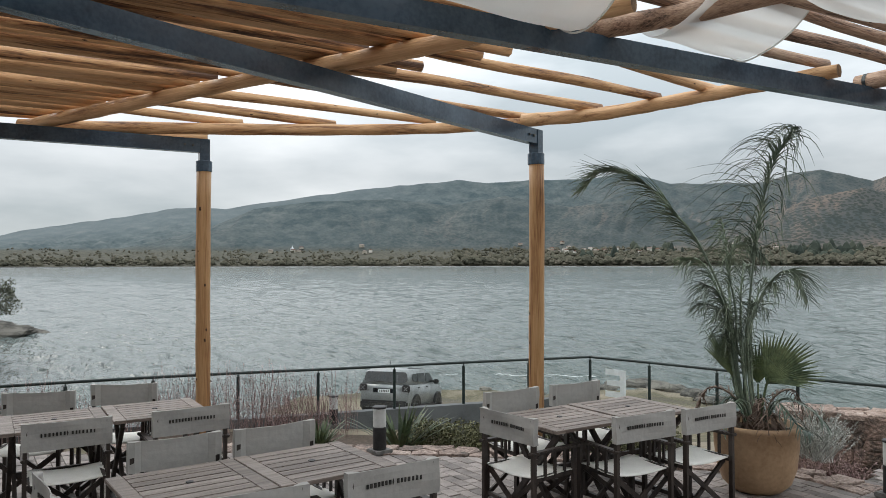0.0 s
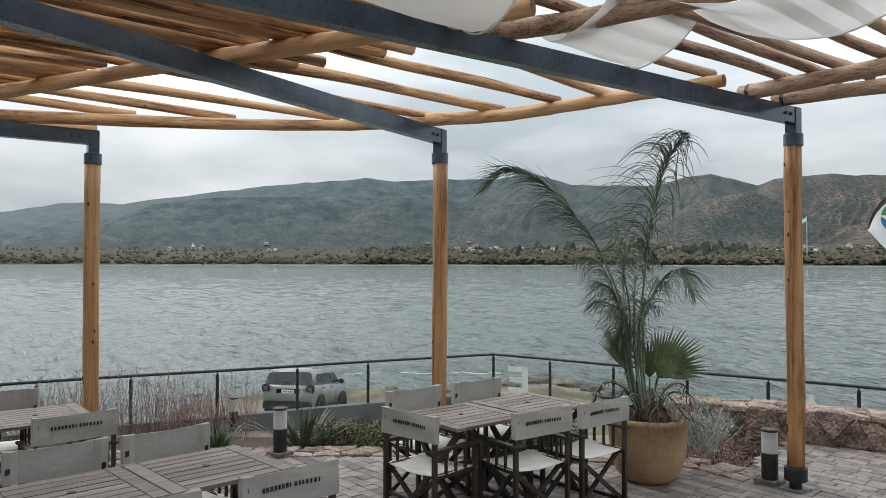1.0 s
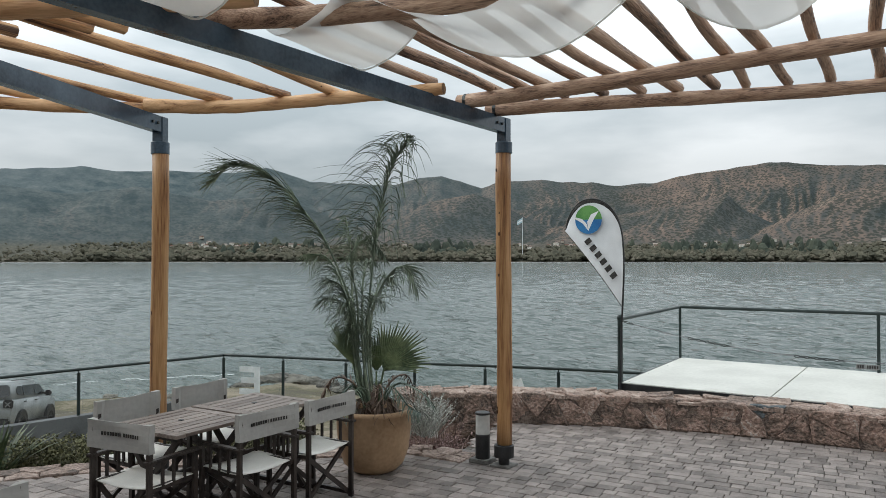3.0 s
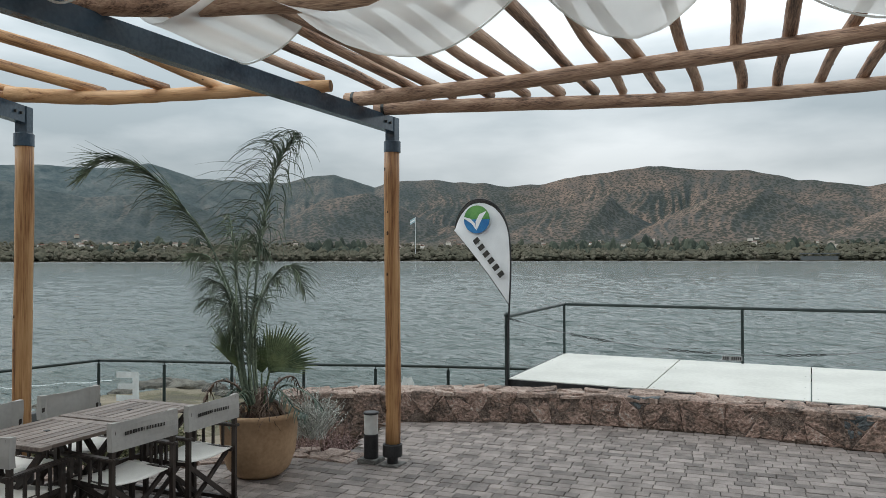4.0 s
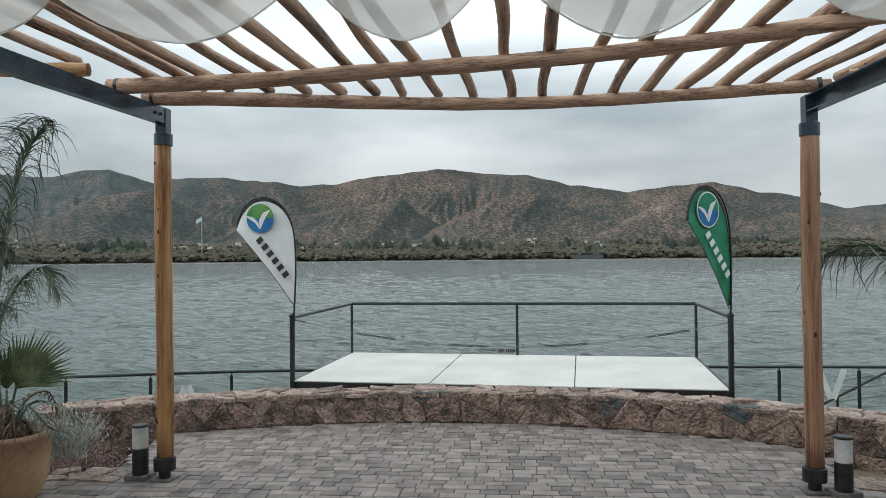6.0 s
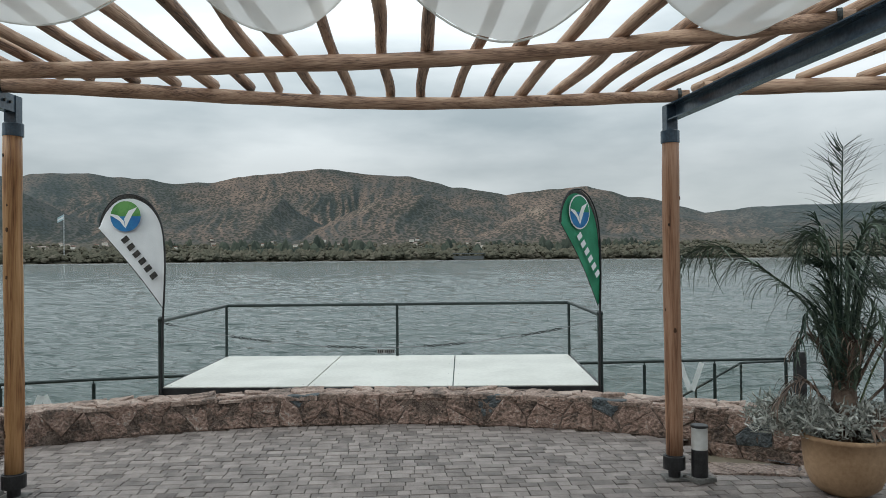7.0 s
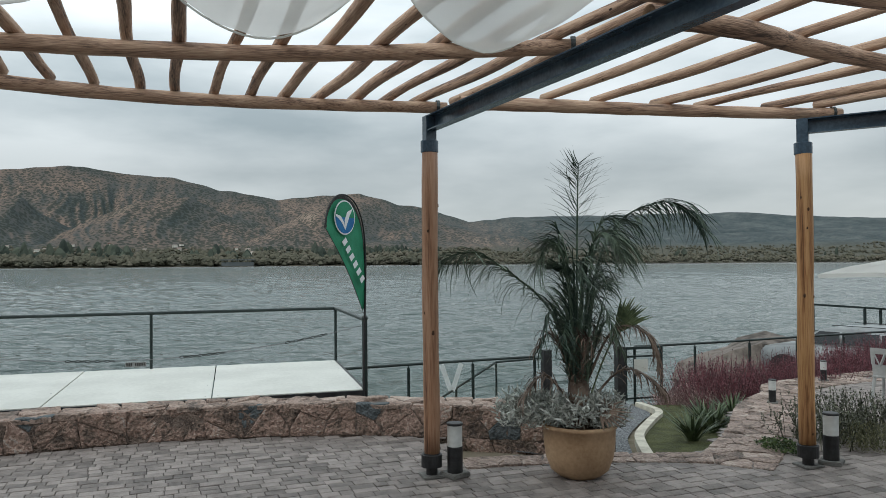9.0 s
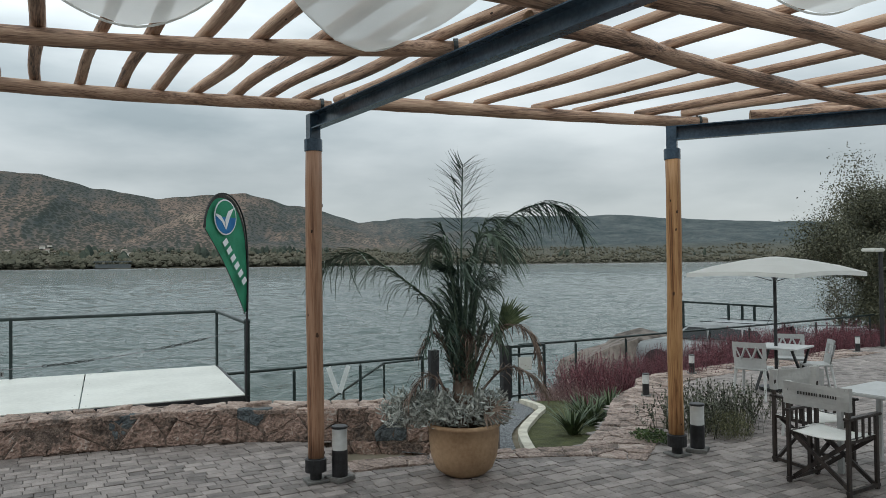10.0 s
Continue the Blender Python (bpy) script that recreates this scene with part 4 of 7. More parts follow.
# Bays beside it, by the outer end and the lean.
for x, y, lean in ((6.92, -2.92, 0.139), (6.92, -3.43, 0.147), (6.90, -4.05, 0.205), (6.88, -4.50, 0.25), (6.76, -5.19, 0.28), (6.54, -5.60, 0.42), (6.10, -6.54, 0.36), (5.7, -7.3, 0.34)):
    slat(x, y, 0.0, y - lean * x, bend=0.045)
for x, y, lean in ((5.47, 4.57, 0.235), (5.17, 4.93, 0.10), (5.04, 5.60, 0.085), (4.72, 6.22, 0.12), (3.93, 6.84, 0.10), (3.09, 7.47, 0.055), (2.22, 7.83, 0.01)):
    slat(x, y, -1.6, y - lean * (x + 1.6), z=SLAT_Z - 0.01, bend=0.06, wood=M_ROOFLOG)


def diagonal_x(y):
    """Where the two slanting logs that carry the inner roof stand at y."""
    return float(np.interp(y, (3.12, 4.20, 5.32, 7.10, 8.50), (3.20, 2.62, 1.96, 0.95, 0.22)))


# The close-set inner roof: its slats rest on the slanting logs, a few reach well past them.
LONG = ((4.42, 3.26), (4.60, 3.14), (5.08, 2.91), (5.22, 2.76))
for y, end in LONG:
    slat(end, y, -2.2, y - 0.06 * (end + 2.2), z=SLAT_Z + 0.004, r=0.044, bend=0.03, wood=M_ROOFLOG)
y = 3.30
while y < 8.4:
    y += rng.uniform(0.14, 0.215)
    if any(abs(y - v) < 0.075 for v, _ in LONG) or 6.02 < y < 6.14:
        y += 0.07
    end = diagonal_x(y) + rng.uniform(0.10, 0.24)
    slat(end, y, -2.2, y - rng.uniform(0.03, 0.09) * (end + 2.2), z=SLAT_Z + 0.006, r=rng.uniform(0.042, 0.052), bend=0.035, wood=M_ROOFLOG)

# Shade cloths slung in waves over every fourth slat.
def shade_cloth(x0, x1, crests, lows):
    """A cloth laid over the slats at the crests, sagging between them to lows given as (y, z) at its outer edge."""
    b = bmesh.new()
    top, m = SLAT_Z + 0.05, 10
    ys, zs = [], []
    for c0, c1, (yl, zl) in zip(crests, crests[1:], lows):
        for i in range(20):
            y = c0 + (c1 - c0) * i / 20
            side = (y - yl) / ((c0 if y > yl else c1) - yl)
            ys.append(y)
            zs.append(zl + (top - zl) * abs(side) ** 1.9)
    ys.append(crests[-1])
    zs.append(top)
    grid = []
    for i, (y, z) in enumerate(zip(ys, zs)):
        row = []
        for k in range(m + 1):
            u = k / m
            x = x0 + (x1 - x0) * u + 0.012 * math.sin(i * 0.47)
            crease = 0.006 * math.sin(i * 1.9 + u * 3) * (1 - (z - 3.0) / 0.5) + 0.010 * math.sin(u * 6 + i * 0.21)
            row.append(b.verts.new((x, y - 0.09 * (x1 - x) - 0.02 * math.sin(u * 4), z + crease)))
        grid.append(row)
    for p, q in zip(grid, grid[1:]):
        for k in range(m):
            f = b.faces.new((p[k], q[k], q[k + 1], p[k + 1]))
            f.smooth = True
    cloth = single("shade_cloth", b, M_CLOTH, "white shade cloth slung in waves under the pergola slats", "shade cloth", group="shade cloths")
    b = bmesh.new()
    tube(b, [(x1 + 0.012 * math.sin(i * 0.47), y - 0.02 * math.sin(4), z) for i, (y, z) in enumerate(zip(ys, zs))], 0.006, 5)
    part("hem", b, M_CLOTH, cloth)
    return cloth


shade_cloth(3.55, 4.40, (3.67, 2.91, 1.40, 0.36, -0.93, -1.97), ((3.37, 3.256), (2.06, 3.155), (0.84, 3.09), (-0.315, 3.03), (-1.46, 3.04)))
shade_cloth(2.10, 2.98, (3.67, 2.86, 1.35, 0.30, -1.0, -2.04), ((3.25, 3.20), (2.02, 3.16), (0.80, 3.12), (-0.37, 3.08), (-1.50, 3.08)))
shade_cloth(2.5, 3.4, (-2.95, -4.2, -5.4), ((-3.55, 3.20), (-4.8, 3.20)))


# ---- boundary wall of granite ----
def cells(w, h, dx, dy, rng, jitter=0.36):
    """Irregular many-sided pieces that fill a w by h sheet: lists of corners."""
    nx, ny = max(1, round(w / dx)), max(1, round(h / dy))
    sites = [((i + 0.5 + jitter * rng.uniform(-1, 1) + 0.25 * (k % 2)) * w / nx, (k + 0.5 + jitter * rng.uniform(-1, 1)) * h / ny) for i in range(nx) for k in range(ny)]
    out = []
    for a in sites:
        poly = [(0, 0), (w, 0), (w, h), (0, h)]
        for b in sites:
            if b is a or abs(b[0] - a[0]) > 3.2 * dx or abs(b[1] - a[1]) > 3.2 * dy:
                continue
            mx, my, nxv, nyv = (a[0] + b[0]) / 2, (a[1] + b[1]) / 2, b[0] - a[0], b[1] - a[1]
            side = [(p[0] - mx) * nxv + (p[1] - my) * nyv for p in poly]
            new_poly = []
            for k in range(len(poly)):
                p, q, s, t = poly[k], poly[(k + 1) % len(poly)], side[k], side[(k + 1) % len(poly)]
                if s <= 0:
                    new_poly.append(p)
                if s * t < 0:
                    f = s / (s - t)
                    new_poly.append((p[0] + (q[0] - p[0]) * f, p[1] + (q[1] - p[1]) * f))
            poly = new_poly
        if len(poly) > 2:
            out.append(poly)
    return out


def piece(poly, thick, joint, rough, rng):
    """One flat stone from its outline: sides, a worn edge and a nearly level face. It lies in x-y, its face towards +z. Returns the mesh and its middle."""
    cx, cy = sum(p[0] for p in poly) / len(poly), sum(p[1] for p in poly) / len(poly)
    loop = []
    for k, p in enumerate(poly):
        q = poly[(k + 1) % len(poly)]
        d = math.hypot(q[0] - p[0], q[1] - p[1])
        n = 1 + int(d / 0.07)
        for j in range(n):
            f = j / n
            w = 0.011 if j else 0.004
            loop.append((p[0] + (q[0] - p[0]) * f - cx + rng.uniform(-w, w), p[1] + (q[1] - p[1]) * f - cy + rng.uniform(-w, w)))
    b = bmesh.new()
    def ring(f, inset, z, jz):
        out = []
        for x, y in loop:
            r = math.hypot(x, y) or 1e-6
            g = max(0.2, (r * f - inset) / r)
            out.append(b.verts.new((x * g, y * g, z + jz * rng.uniform(-1, 1))))
        return out
    rows = [ring(1, joint, -thick, 0), ring(1, joint, -0.010, 0.004), ring(0.96, joint, 0, rough)]
    for r, s in zip(rows, rows[1:]):
        for k in range(len(r)):
            b.faces.new((r[k], r[(k + 1) % len(r)], s[(k + 1) % len(r)], s[k]))
    f = b.faces.new(rows[-1])
    bmesh.ops.triangulate(b, faces=[f])
    return b, cx, cy


def rubble(poly, thick, joint, rough, rng, drop=0.014):
    """One rough-broken stone from its outline, with an uneven bulging face. It lies in x-y, its face towards +z. Returns the mesh and its middle."""
    cx, cy = sum(p[0] for p in poly) / len(poly), sum(p[1] for p in poly) / len(poly)
    loop = []
    for k, p in enumerate(poly):
        q = poly[(k + 1) % len(poly)]
        n = 1 + int(math.hypot(q[0] - p[0], q[1] - p[1]) / 0.04)
        for j in range(n):
            loop.append((p[0] + (q[0] - p[0]) * j / n - cx, p[1] + (q[1] - p[1]) * j / n - cy))
    o = Vector((rng.uniform(0, 90), rng.uniform(0, 90), rng.uniform(0, 90)))
    proud, tx, ty = rng.uniform(-0.012, 0.014), rng.uniform(-0.08, 0.08), rng.uniform(-0.10, 0.10)
    b = bmesh.new()
    rows = []
    for f, fall in ((1.0, None), (1.0, drop), (0.93, 0.25 * drop), (0.78, 0), (0.55, 0), (0.28, 0)):
        row = []
        for x, y in loop:
            r = math.hypot(x, y) or 1e-6
            g = max(0.15, (r * f - joint * f) / r)
            q = Vector((x * g, y * g, 0)) * 8 + o
            wob = 0.016 * f
            px, py = x * g + wob * noise.noise(q), y * g + wob * noise.noise(q + Vector((9, 4, 2)))
            z = -thick if fall is None else proud + tx * px + ty * py + rough * (noise.noise(q * 0.6) + 0.7 * abs(noise.noise(q * 1.6)) + 0.45 * noise.noise(q * 4)) - fall
            row.append(b.verts.new((px, py, z)))
        rows.append(row)
    n = len(loop)
    for r, t in zip(rows, rows[1:]):
        for k in range(n):
            b.faces.new((r[k], r[(k + 1) % n], t[(k + 1) % n], t[k]))
    top = b.verts.new((0, 0, proud + rough * noise.noise(o * 0.6)))
    for k in range(n):
        b.faces.new((rows[-1][k], rows[-1][(k + 1) % n], top))
    return b, cx, cy


def build_wall():
    rng = random.Random(5)
    a0, a1 = math.asin((-3.9 - WALL_C.y) / WALL_R), math.asin((5.6 - WALL_C.y) / WALL_R)
    length = (a1 - a0) * WALL_R
    def spot(s, out):
        a = a0 + s / WALL_R
        return WALL_C.x + (WALL_R + out) * math.cos(a), WALL_C.y + (WALL_R + out) * math.sin(a), math.degrees(a)
    b = bmesh.new()
    rows = []
    for k in range(64):
        s = length * k / 63
        x0, y0, _ = spot(s, 0.014)
        x1, y1, _ = spot(s, 0.50)
        rows.append([b.verts.new(p) for p in ((x0, y0, -0.4), (x0, y0, 0.33), (x1, y1, 0.33), (x1, y1, -2.2))])
    for r, t in zip(rows, rows[1:]):
        for k in range(3):
            b.faces.new((r[k], t[k], t[k + 1], r[k + 1]))
    b.faces.new(rows[0])
    b.faces.new(rows[-1][::-1])
    bmesh.ops.recalc_face_normals(b, faces=b.faces)
    wall = single("wall_terrace", b, M_MORTAR, "low curved wall of rough pink granite with blue-grey stones", "stone wall", kind="structure")
    face = Matrix(((0, 0, -1), (1, 0, 0), (0, 1, 0))).to_4x4()
    upper = cells(length, 0.355, 0.40, 0.18, rng, 0.43)
    lower = [[(x, y - 0.42) for x, y in poly] for poly in cells(length, 0.42, 0.38, 0.21, rng, 0.40) if not 1.7 < poly[0][0] < length - 2.3]
    middles = [(sum(p[0] for p in poly) / len(poly), sum(p[1] for p in poly) / len(poly)) for poly in upper]
    blue = set()
    for y in (1.85, -0.25, -1.55, -3.0):
        want = (math.asin((y - WALL_C.y) / WALL_R) - a0) * WALL_R
        blue.add(min(range(len(upper)), key=lambda i: abs(middles[i][0] - want) + abs(middles[i][1] - 0.24)))
    for i, poly in enumerate(upper + lower):
        mesh, cx, cy = rubble(poly, 0.10, 0.0025, 0.022, rng)
        x, y, ang = spot(cx, 0.0)
        st = part("stone", mesh, M_BLUESTONE if i in blue else M_STONE, wall)
        # Outline x runs along the wall, outline y upwards, the face towards the terrace.
        st.matrix_basis = pose(x, y, cy, 0, 0, ang) @ face
    for poly in cells(length, 0.52, 0.30, 0.19, rng, 0.42):
        mesh, cx, cy = rubble(poly, 0.05, 0.003, 0.012, rng, 0.010)
        x, y, ang = spot(cx, cy - 0.002)
        st = part("cap_stone", mesh, M_CAP, wall)
        st.matrix_basis = pose(x, y, 0.352 + rng.uniform(-0.008, 0.010), rng.uniform(-1.5, 1.5), rng.uniform(-1.5, 1.5), ang + 90) @ Matrix.Diagonal((1, -1, 1, 1))


build_wall()


# ---- flagstone rims ----
def build_rims():
    rng = random.Random(9)
    rim = thing("flagstone_edging", "pink flagstones laid along the terrace edge", "edging", kind="structure")
    for line, width, shift in ((RIM[1:], 0.36, -0.05), ([(7.66, -2.3), (7.55, -3.19), (7.30, -4.18), (7.06, -4.72)], 0.34, -0.34), ([(6.90, -4.45), (7.08, -4.65), (7.89, -5.56), (9.02, -6.60), (9.79, -7.62), (10.56, -8.85), (11.3, -14.5)], 0.72, -0.71)):
        pts = smooth_line([(*p, 0) for p in line], 120)
        cum = [0.0]
        for p, q in zip(pts, pts[1:]):
            cum.append(cum[-1] + (q - p).length)
        for poly in cells(cum[-1], width, 0.27, 0.20, rng):
            mesh, cx, cy = piece(poly, 0.06, 0.005, 0.004, rng)
            k = max(1, min(len(pts) - 2, int(np.searchsorted(cum, cx))))
            d = (pts[k + 1] - pts[k - 1]).normalized()
            out = Vector((-d.y, d.x, 0))
            c = pts[k] + out * (cy + shift)
            st = part("flagstone", mesh, M_FLAG, rim)
            m = pose(c.x, c.y, 0.012 + rng.uniform(-0.004, 0.010), 0, 0, math.degrees(math.atan2(d.y, d.x)))
            st.matrix_basis = m


build_rims()


# ---- furniture ----
def bars_of_print(parent, width, high, z, y, rng_seed=1):
    """Two unreadable printed words and a small mark between them, as plain bars."""
    r = random.Random(rng_seed)
    for lo, hi in ((-0.5, -0.06), (0.06, 0.5)):
        x = lo * width
        while x < hi * width - 0.008:
            w = r.uniform(0.017, 0.024)
            bow = -0.252 + 0.030 * math.sin(math.pi * (x + w / 2 + 0.285) / 0.57) - 0.004
            b = box(bmesh.new(), (x + w / 2, bow, z), (w * 0.58, 0.006, high))
            part("print_bar", b, M_PRINT, parent)
            x += w + 0.003
    b = bmesh.new()
    v = [b.verts.new(p) for p in ((0, y - 0.0006, z + high * 0.8), (0.006, y - 0.0006, z), (0, y - 0.0006, z - high * 0.8), (-0.006, y - 0.0006, z))]
    b.faces.new(v)
    part("print_mark", b, M_PRINT, parent)


def make_chair(printed=True):
    """A folding director's chair that faces +y, its back at y = -0.22; origin on the floor."""
    chair = thing("director_chair", "dark wooden director's chair with white seat and printed cream back", "chair", group="director's chairs on the terrace")
    for sx in (-1, 1):
        x = 0.26 * sx
        part("back_upright", bar(bmesh.new(), (x, -0.225, 0.0), (x, -0.225, 0.86), 0.026, 0.036), M_DARKWOOD, chair)
        part("front_upright", bar(bmesh.new(), (x, 0.19, 0.0), (x, 0.19, 0.61), 0.026, 0.036), M_DARKWOOD, chair)
        part("armrest", box(bmesh.new(), (x, -0.01, 0.625), (0.055, 0.50, 0.022), bevel=0.005), M_DARKWOOD, chair)
        part("seat_rail", bar(bmesh.new(), (x * 0.93, -0.225, 0.435), (x * 0.93, 0.20, 0.435), 0.028, 0.034), M_DARKWOOD, chair)
        part("floor_rail", bar(bmesh.new(), (x, -0.25, 0.035), (x, 0.22, 0.035), 0.028, 0.03), M_DARKWOOD, chair)
        for y in (-0.11, -0.01, 0.09):
            part("side_bar", bar(bmesh.new(), (x, y, 0.44), (x, y, 0.615), 0.016, 0.02), M_DARKWOOD, chair)
    for y in (-0.195, 0.16):
        part("cross_leg", bar(bmesh.new(), (-0.235, y, 0.42), (0.25, y, 0.045), 0.02, 0.034), M_DARKWOOD, chair)
        part("cross_leg", bar(bmesh.new(), (0.235, y + 0.024, 0.42), (-0.25, y + 0.024, 0.045), 0.02, 0.034), M_DARKWOOD, chair)
    b = bmesh.new()
    n = 10
    top = [[b.verts.new((-0.262 + 0.524 * i / n, -0.215 + 0.42 * k / 6, 0.455 - 0.022 * math.sin(math.pi * i / n) - 0.004 * math.sin(k))) for k in range(7)] for i in range(n + 1)]
    low = [[b.verts.new(v.co - Vector((0, 0, 0.006))) for v in row] for row in top]
    for i in range(n):
        for k in range(6):
            b.faces.new((top[i][k], top[i + 1][k], top[i + 1][k + 1], top[i][k + 1]))
            b.faces.new((low[i][k], low[i][k + 1], low[i + 1][k + 1], low[i + 1][k]))
    for k in range(6):
        b.faces.new((top[0][k], top[0][k + 1], low[0][k + 1], low[0][k]))
        b.faces.new((top[n][k], low[n][k], low[n][k + 1], top[n][k + 1]))
    for i in range(n):
        b.faces.new((top[i][0], low[i][0], low[i + 1][0], top[i + 1][0]))
        b.faces.new((top[i][6], top[i + 1][6], low[i + 1][6], low[i][6]))
    part("seat", b, M_SEAT, chair, "taut white canvas seat", True)
    # The back: a canvas sleeve round both uprights, bowed between them.
    b = bmesh.new()
    prof = []
    n = 14
    for i in range(n + 1):
        s = i / n
        prof.append((-0.285 + 0.57 * s, -0.252 + 0.030 * math.sin(math.pi * s)))
    for i in range(n + 1):
        s = 1 - i / n
        wide = abs(s - 0.5) * 0.57 > 0.225
        prof.append((-0.285 + 0.57 * s, -0.204 if wide else -0.245 + 0.030 * math.sin(math.pi * s)))
    rows = []
    for k in range(6):
        v = k / 5
        rows.append([b.verts.new((x, y + 0.004 * math.sin(v * 6 + x * 9), 0.685 + 0.19 * v + (-0.010 * math.sin(math.pi * (x + 0.285) / 0.57) if k in (0, 5) else 0))) for x, y in prof])
    m = len(prof)
    for r, q in zip(rows, rows[1:]):
        for k in range(m):
            b.faces.new((r[k], r[(k + 1) % m], q[(k + 1) % m], q[k]))
    b.faces.new(rows[0][::-1])
    b.faces.new(rows[-1])
    back = part("backrest", b, M_CANVAS, chair, "cream canvas back with dark print" if printed else "plain cream canvas back")
    if printed:
        bars_of_print(back, 0.34, 0.024, 0.785, -0.2275)
    return chair


CHAIR = make_chair()
CHAIRS = ((3.44, 4.72, -80), (4.30, 4.23, 0), (4.95, 4.22, 3), (4.02, 5.55, 183), (4.74, 5.59, 183), (2.13, 3.84, 6), (1.84, 5.15, 187), (1.19, 5.10, 185), (0.47, 4.33, -82), (1.34, 3.74, 0),
          (0.41, 7.38, 165), (1.09, 7.49, 161), (0.60, 5.97, 2), (1.44, 6.04, 7), (5.04, -5.60, 187), (5.80, -6.26, 85))
for k, (x, y, turn) in enumerate(CHAIRS):
    m = pose(x, y, 0, 0, 0, turn) @ Matrix.Translation((0, 0.228, 0))
    if k == 0:
        CHAIR.matrix_basis = m
    else:
        copy_thing(CHAIR, m)


def make_table():
    """A square slatted table; origin on the floor under its middle."""
    table = thing("slatted_table", "square weathered hardwood table with slatted top on dark crossed legs", "table", group="slatted tables on the terrace")
    s = 0.74
    for sx in (-1, 1):
        part("end_board", box(bmesh.new(), (sx * (s / 2 - 0.045), 0, 0.738), (0.09, s, 0.026), bevel=0.003), M_TABLE, table, at=None)
    n = 8
    w = (s - 0.0) / n
    for k in range(n):
        part("slat", box(bmesh.new(), (0, -s / 2 + w * (k + 0.5), 0.738), (s - 0.184, w - 0.009, 0.024), bevel=0.003), M_TABLE, table)
    b = bmesh.new()
    bmesh.ops.create_cone(b, cap_ends=True, segments=16, radius1=0.022, radius2=0.022, depth=0.006)
    part("umbrella_hole", b, M_BLACK, table, "dark umbrella hole", at=pose(0, 0.02, 0.7505))
    for sx in (-1, 1):
        part("apron", bar(bmesh.new(), (sx * 0.30, -0.32, 0.708), (sx * 0.30, 0.32, 0.708), 0.03, 0.035), M_DARKWOOD, table)
        part("leg", bar(bmesh.new(), (sx * 0.30, -0.31, 0.70), (sx * 0.30, 0.30, 0.03), 0.03, 0.042), M_DARKWOOD, table)
        part("leg", bar(bmesh.new(), (sx * 0.268, 0.31, 0.70), (sx * 0.268, -0.30, 0.03), 0.03, 0.042), M_DARKWOOD, table)
        part("foot_rail", bar(bmesh.new(), (sx * 0.30, -0.33, 0.018), (sx * 0.30, 0.33, 0.018), 0.034, 0.034), M_DARKWOOD, table)
    part("stretcher", bar(bmesh.new(), (-0.29, 0, 0.36), (0.29, 0, 0.36), 0.03, 0.04), M_DARKWOOD, table)
    return table


TABLE = make_table()
TABLES = ((4.06, 4.90, 4), (4.83, 4.97, 4), (1.18, 4.46, 8), (1.92, 4.57, 8), (0.52, 6.70, 4), (1.27, 6.79, 4))
for k, (x, y, turn) in enumerate(TABLES):
    if k == 0:
        TABLE.matrix_basis = pose(x, y, 0, 0, 0, turn)
    else:
        copy_thing(TABLE, pose(x, y, 0, 0, 0, turn))

# The pale table at the other end.
white_table = thing("plain_table", "rectangular white-topped table with white metal legs", "table", pose(4.62, -6.62, 0, 0, 0, 8))
part("tabletop", box(bmesh.new(), (0, 0, 0.735), (1.5, 0.78, 0.03), bevel=0.006), M_PLASTIC, white_table)
for sx in (-1, 1):
    for sy in (-1, 1):
        part("leg", box(bmesh.new(), (sx * 0.70, sy * 0.34, 0.36), (0.045, 0.045, 0.72), bevel=0.004), M_PLASTIC, white_table)


# ---- bollard lamps ----
def make_bollard():
    lamp = thing("bollard_lamp", "black bollard garden lamp with frosted white cylinder top", "garden lamp", group="bollard lamps along the terrace")
    part("base_plate", box(bmesh.new(), (0, 0, 0.02), (0.20, 0.20, 0.04), bevel=0.006), M_PAD, lamp, "cement pad")
    part("column", lathe(bmesh.new(), [(0.070, 0.04), (0.070, 0.05), (0.070, 0.26), (0.070, 0.268), (0.066, 0.272)], 24), M_BLACK, lamp, "", True)
    part("diffuser", lathe(bmesh.new(), [(0.066, 0.272), (0.068, 0.275), (0.068, 0.283), (0.068, 0.455), (0.068, 0.462)], 24), M_FROST, lamp, "frosted white cylinder", True)
    part("cap", lathe(bmesh.new(), [(0.072, 0.462), (0.074, 0.466), (0.074, 0.478), (0.066, 0.484)], 24), M_BLACK, lamp)
    return lamp


BOLLARD = make_bollard()
for k, (x, y, z) in enumerate(((6.72, 3.88, 0), (3.52, 7.28, 0), (7.14, -2.11, 0), (6.43, -5.62, 0), (9.04, -7.18, 0), (10.31, -9.24, 0), (10.85, -14.19, 0), (4.46, 11.32, -0.6), (8.05, 9.6, -0.5))):
    m = pose(x, y, z, 0, 0, 12 * k) @ Matrix.Scale(0.68 if k in (4, 5, 6) else 1.0, 4)
    if k == 0:
        BOLLARD.matrix_basis = m
    else:
        copy_thing(BOLLARD, m)


# ---- platform with railing, flags and chain ----
ST_X0, ST_X1, ST_YL, ST_YR, ST_Z = 9.86, 12.76, 3.68, -1.775, 0.362
ST_MID, ST_HALF = (ST_YL + ST_YR) / 2, (ST_YL - ST_YR) / 2


def splay(x, y):
    """The platform widens a little towards the lake: y at a depth x."""
    u = (x - ST_X0) / (ST_X1 - ST_X0)
    return y + u * (0.095 if y > ST_MID else 0.045) * (y - ST_MID) / ST_HALF


def deck_box(centre, size, bevel):
    b = box(bmesh.new(), centre, size, bevel=bevel)
    for v in b.verts:
        v.co.y = splay(v.co.x, v.co.y)
    return b


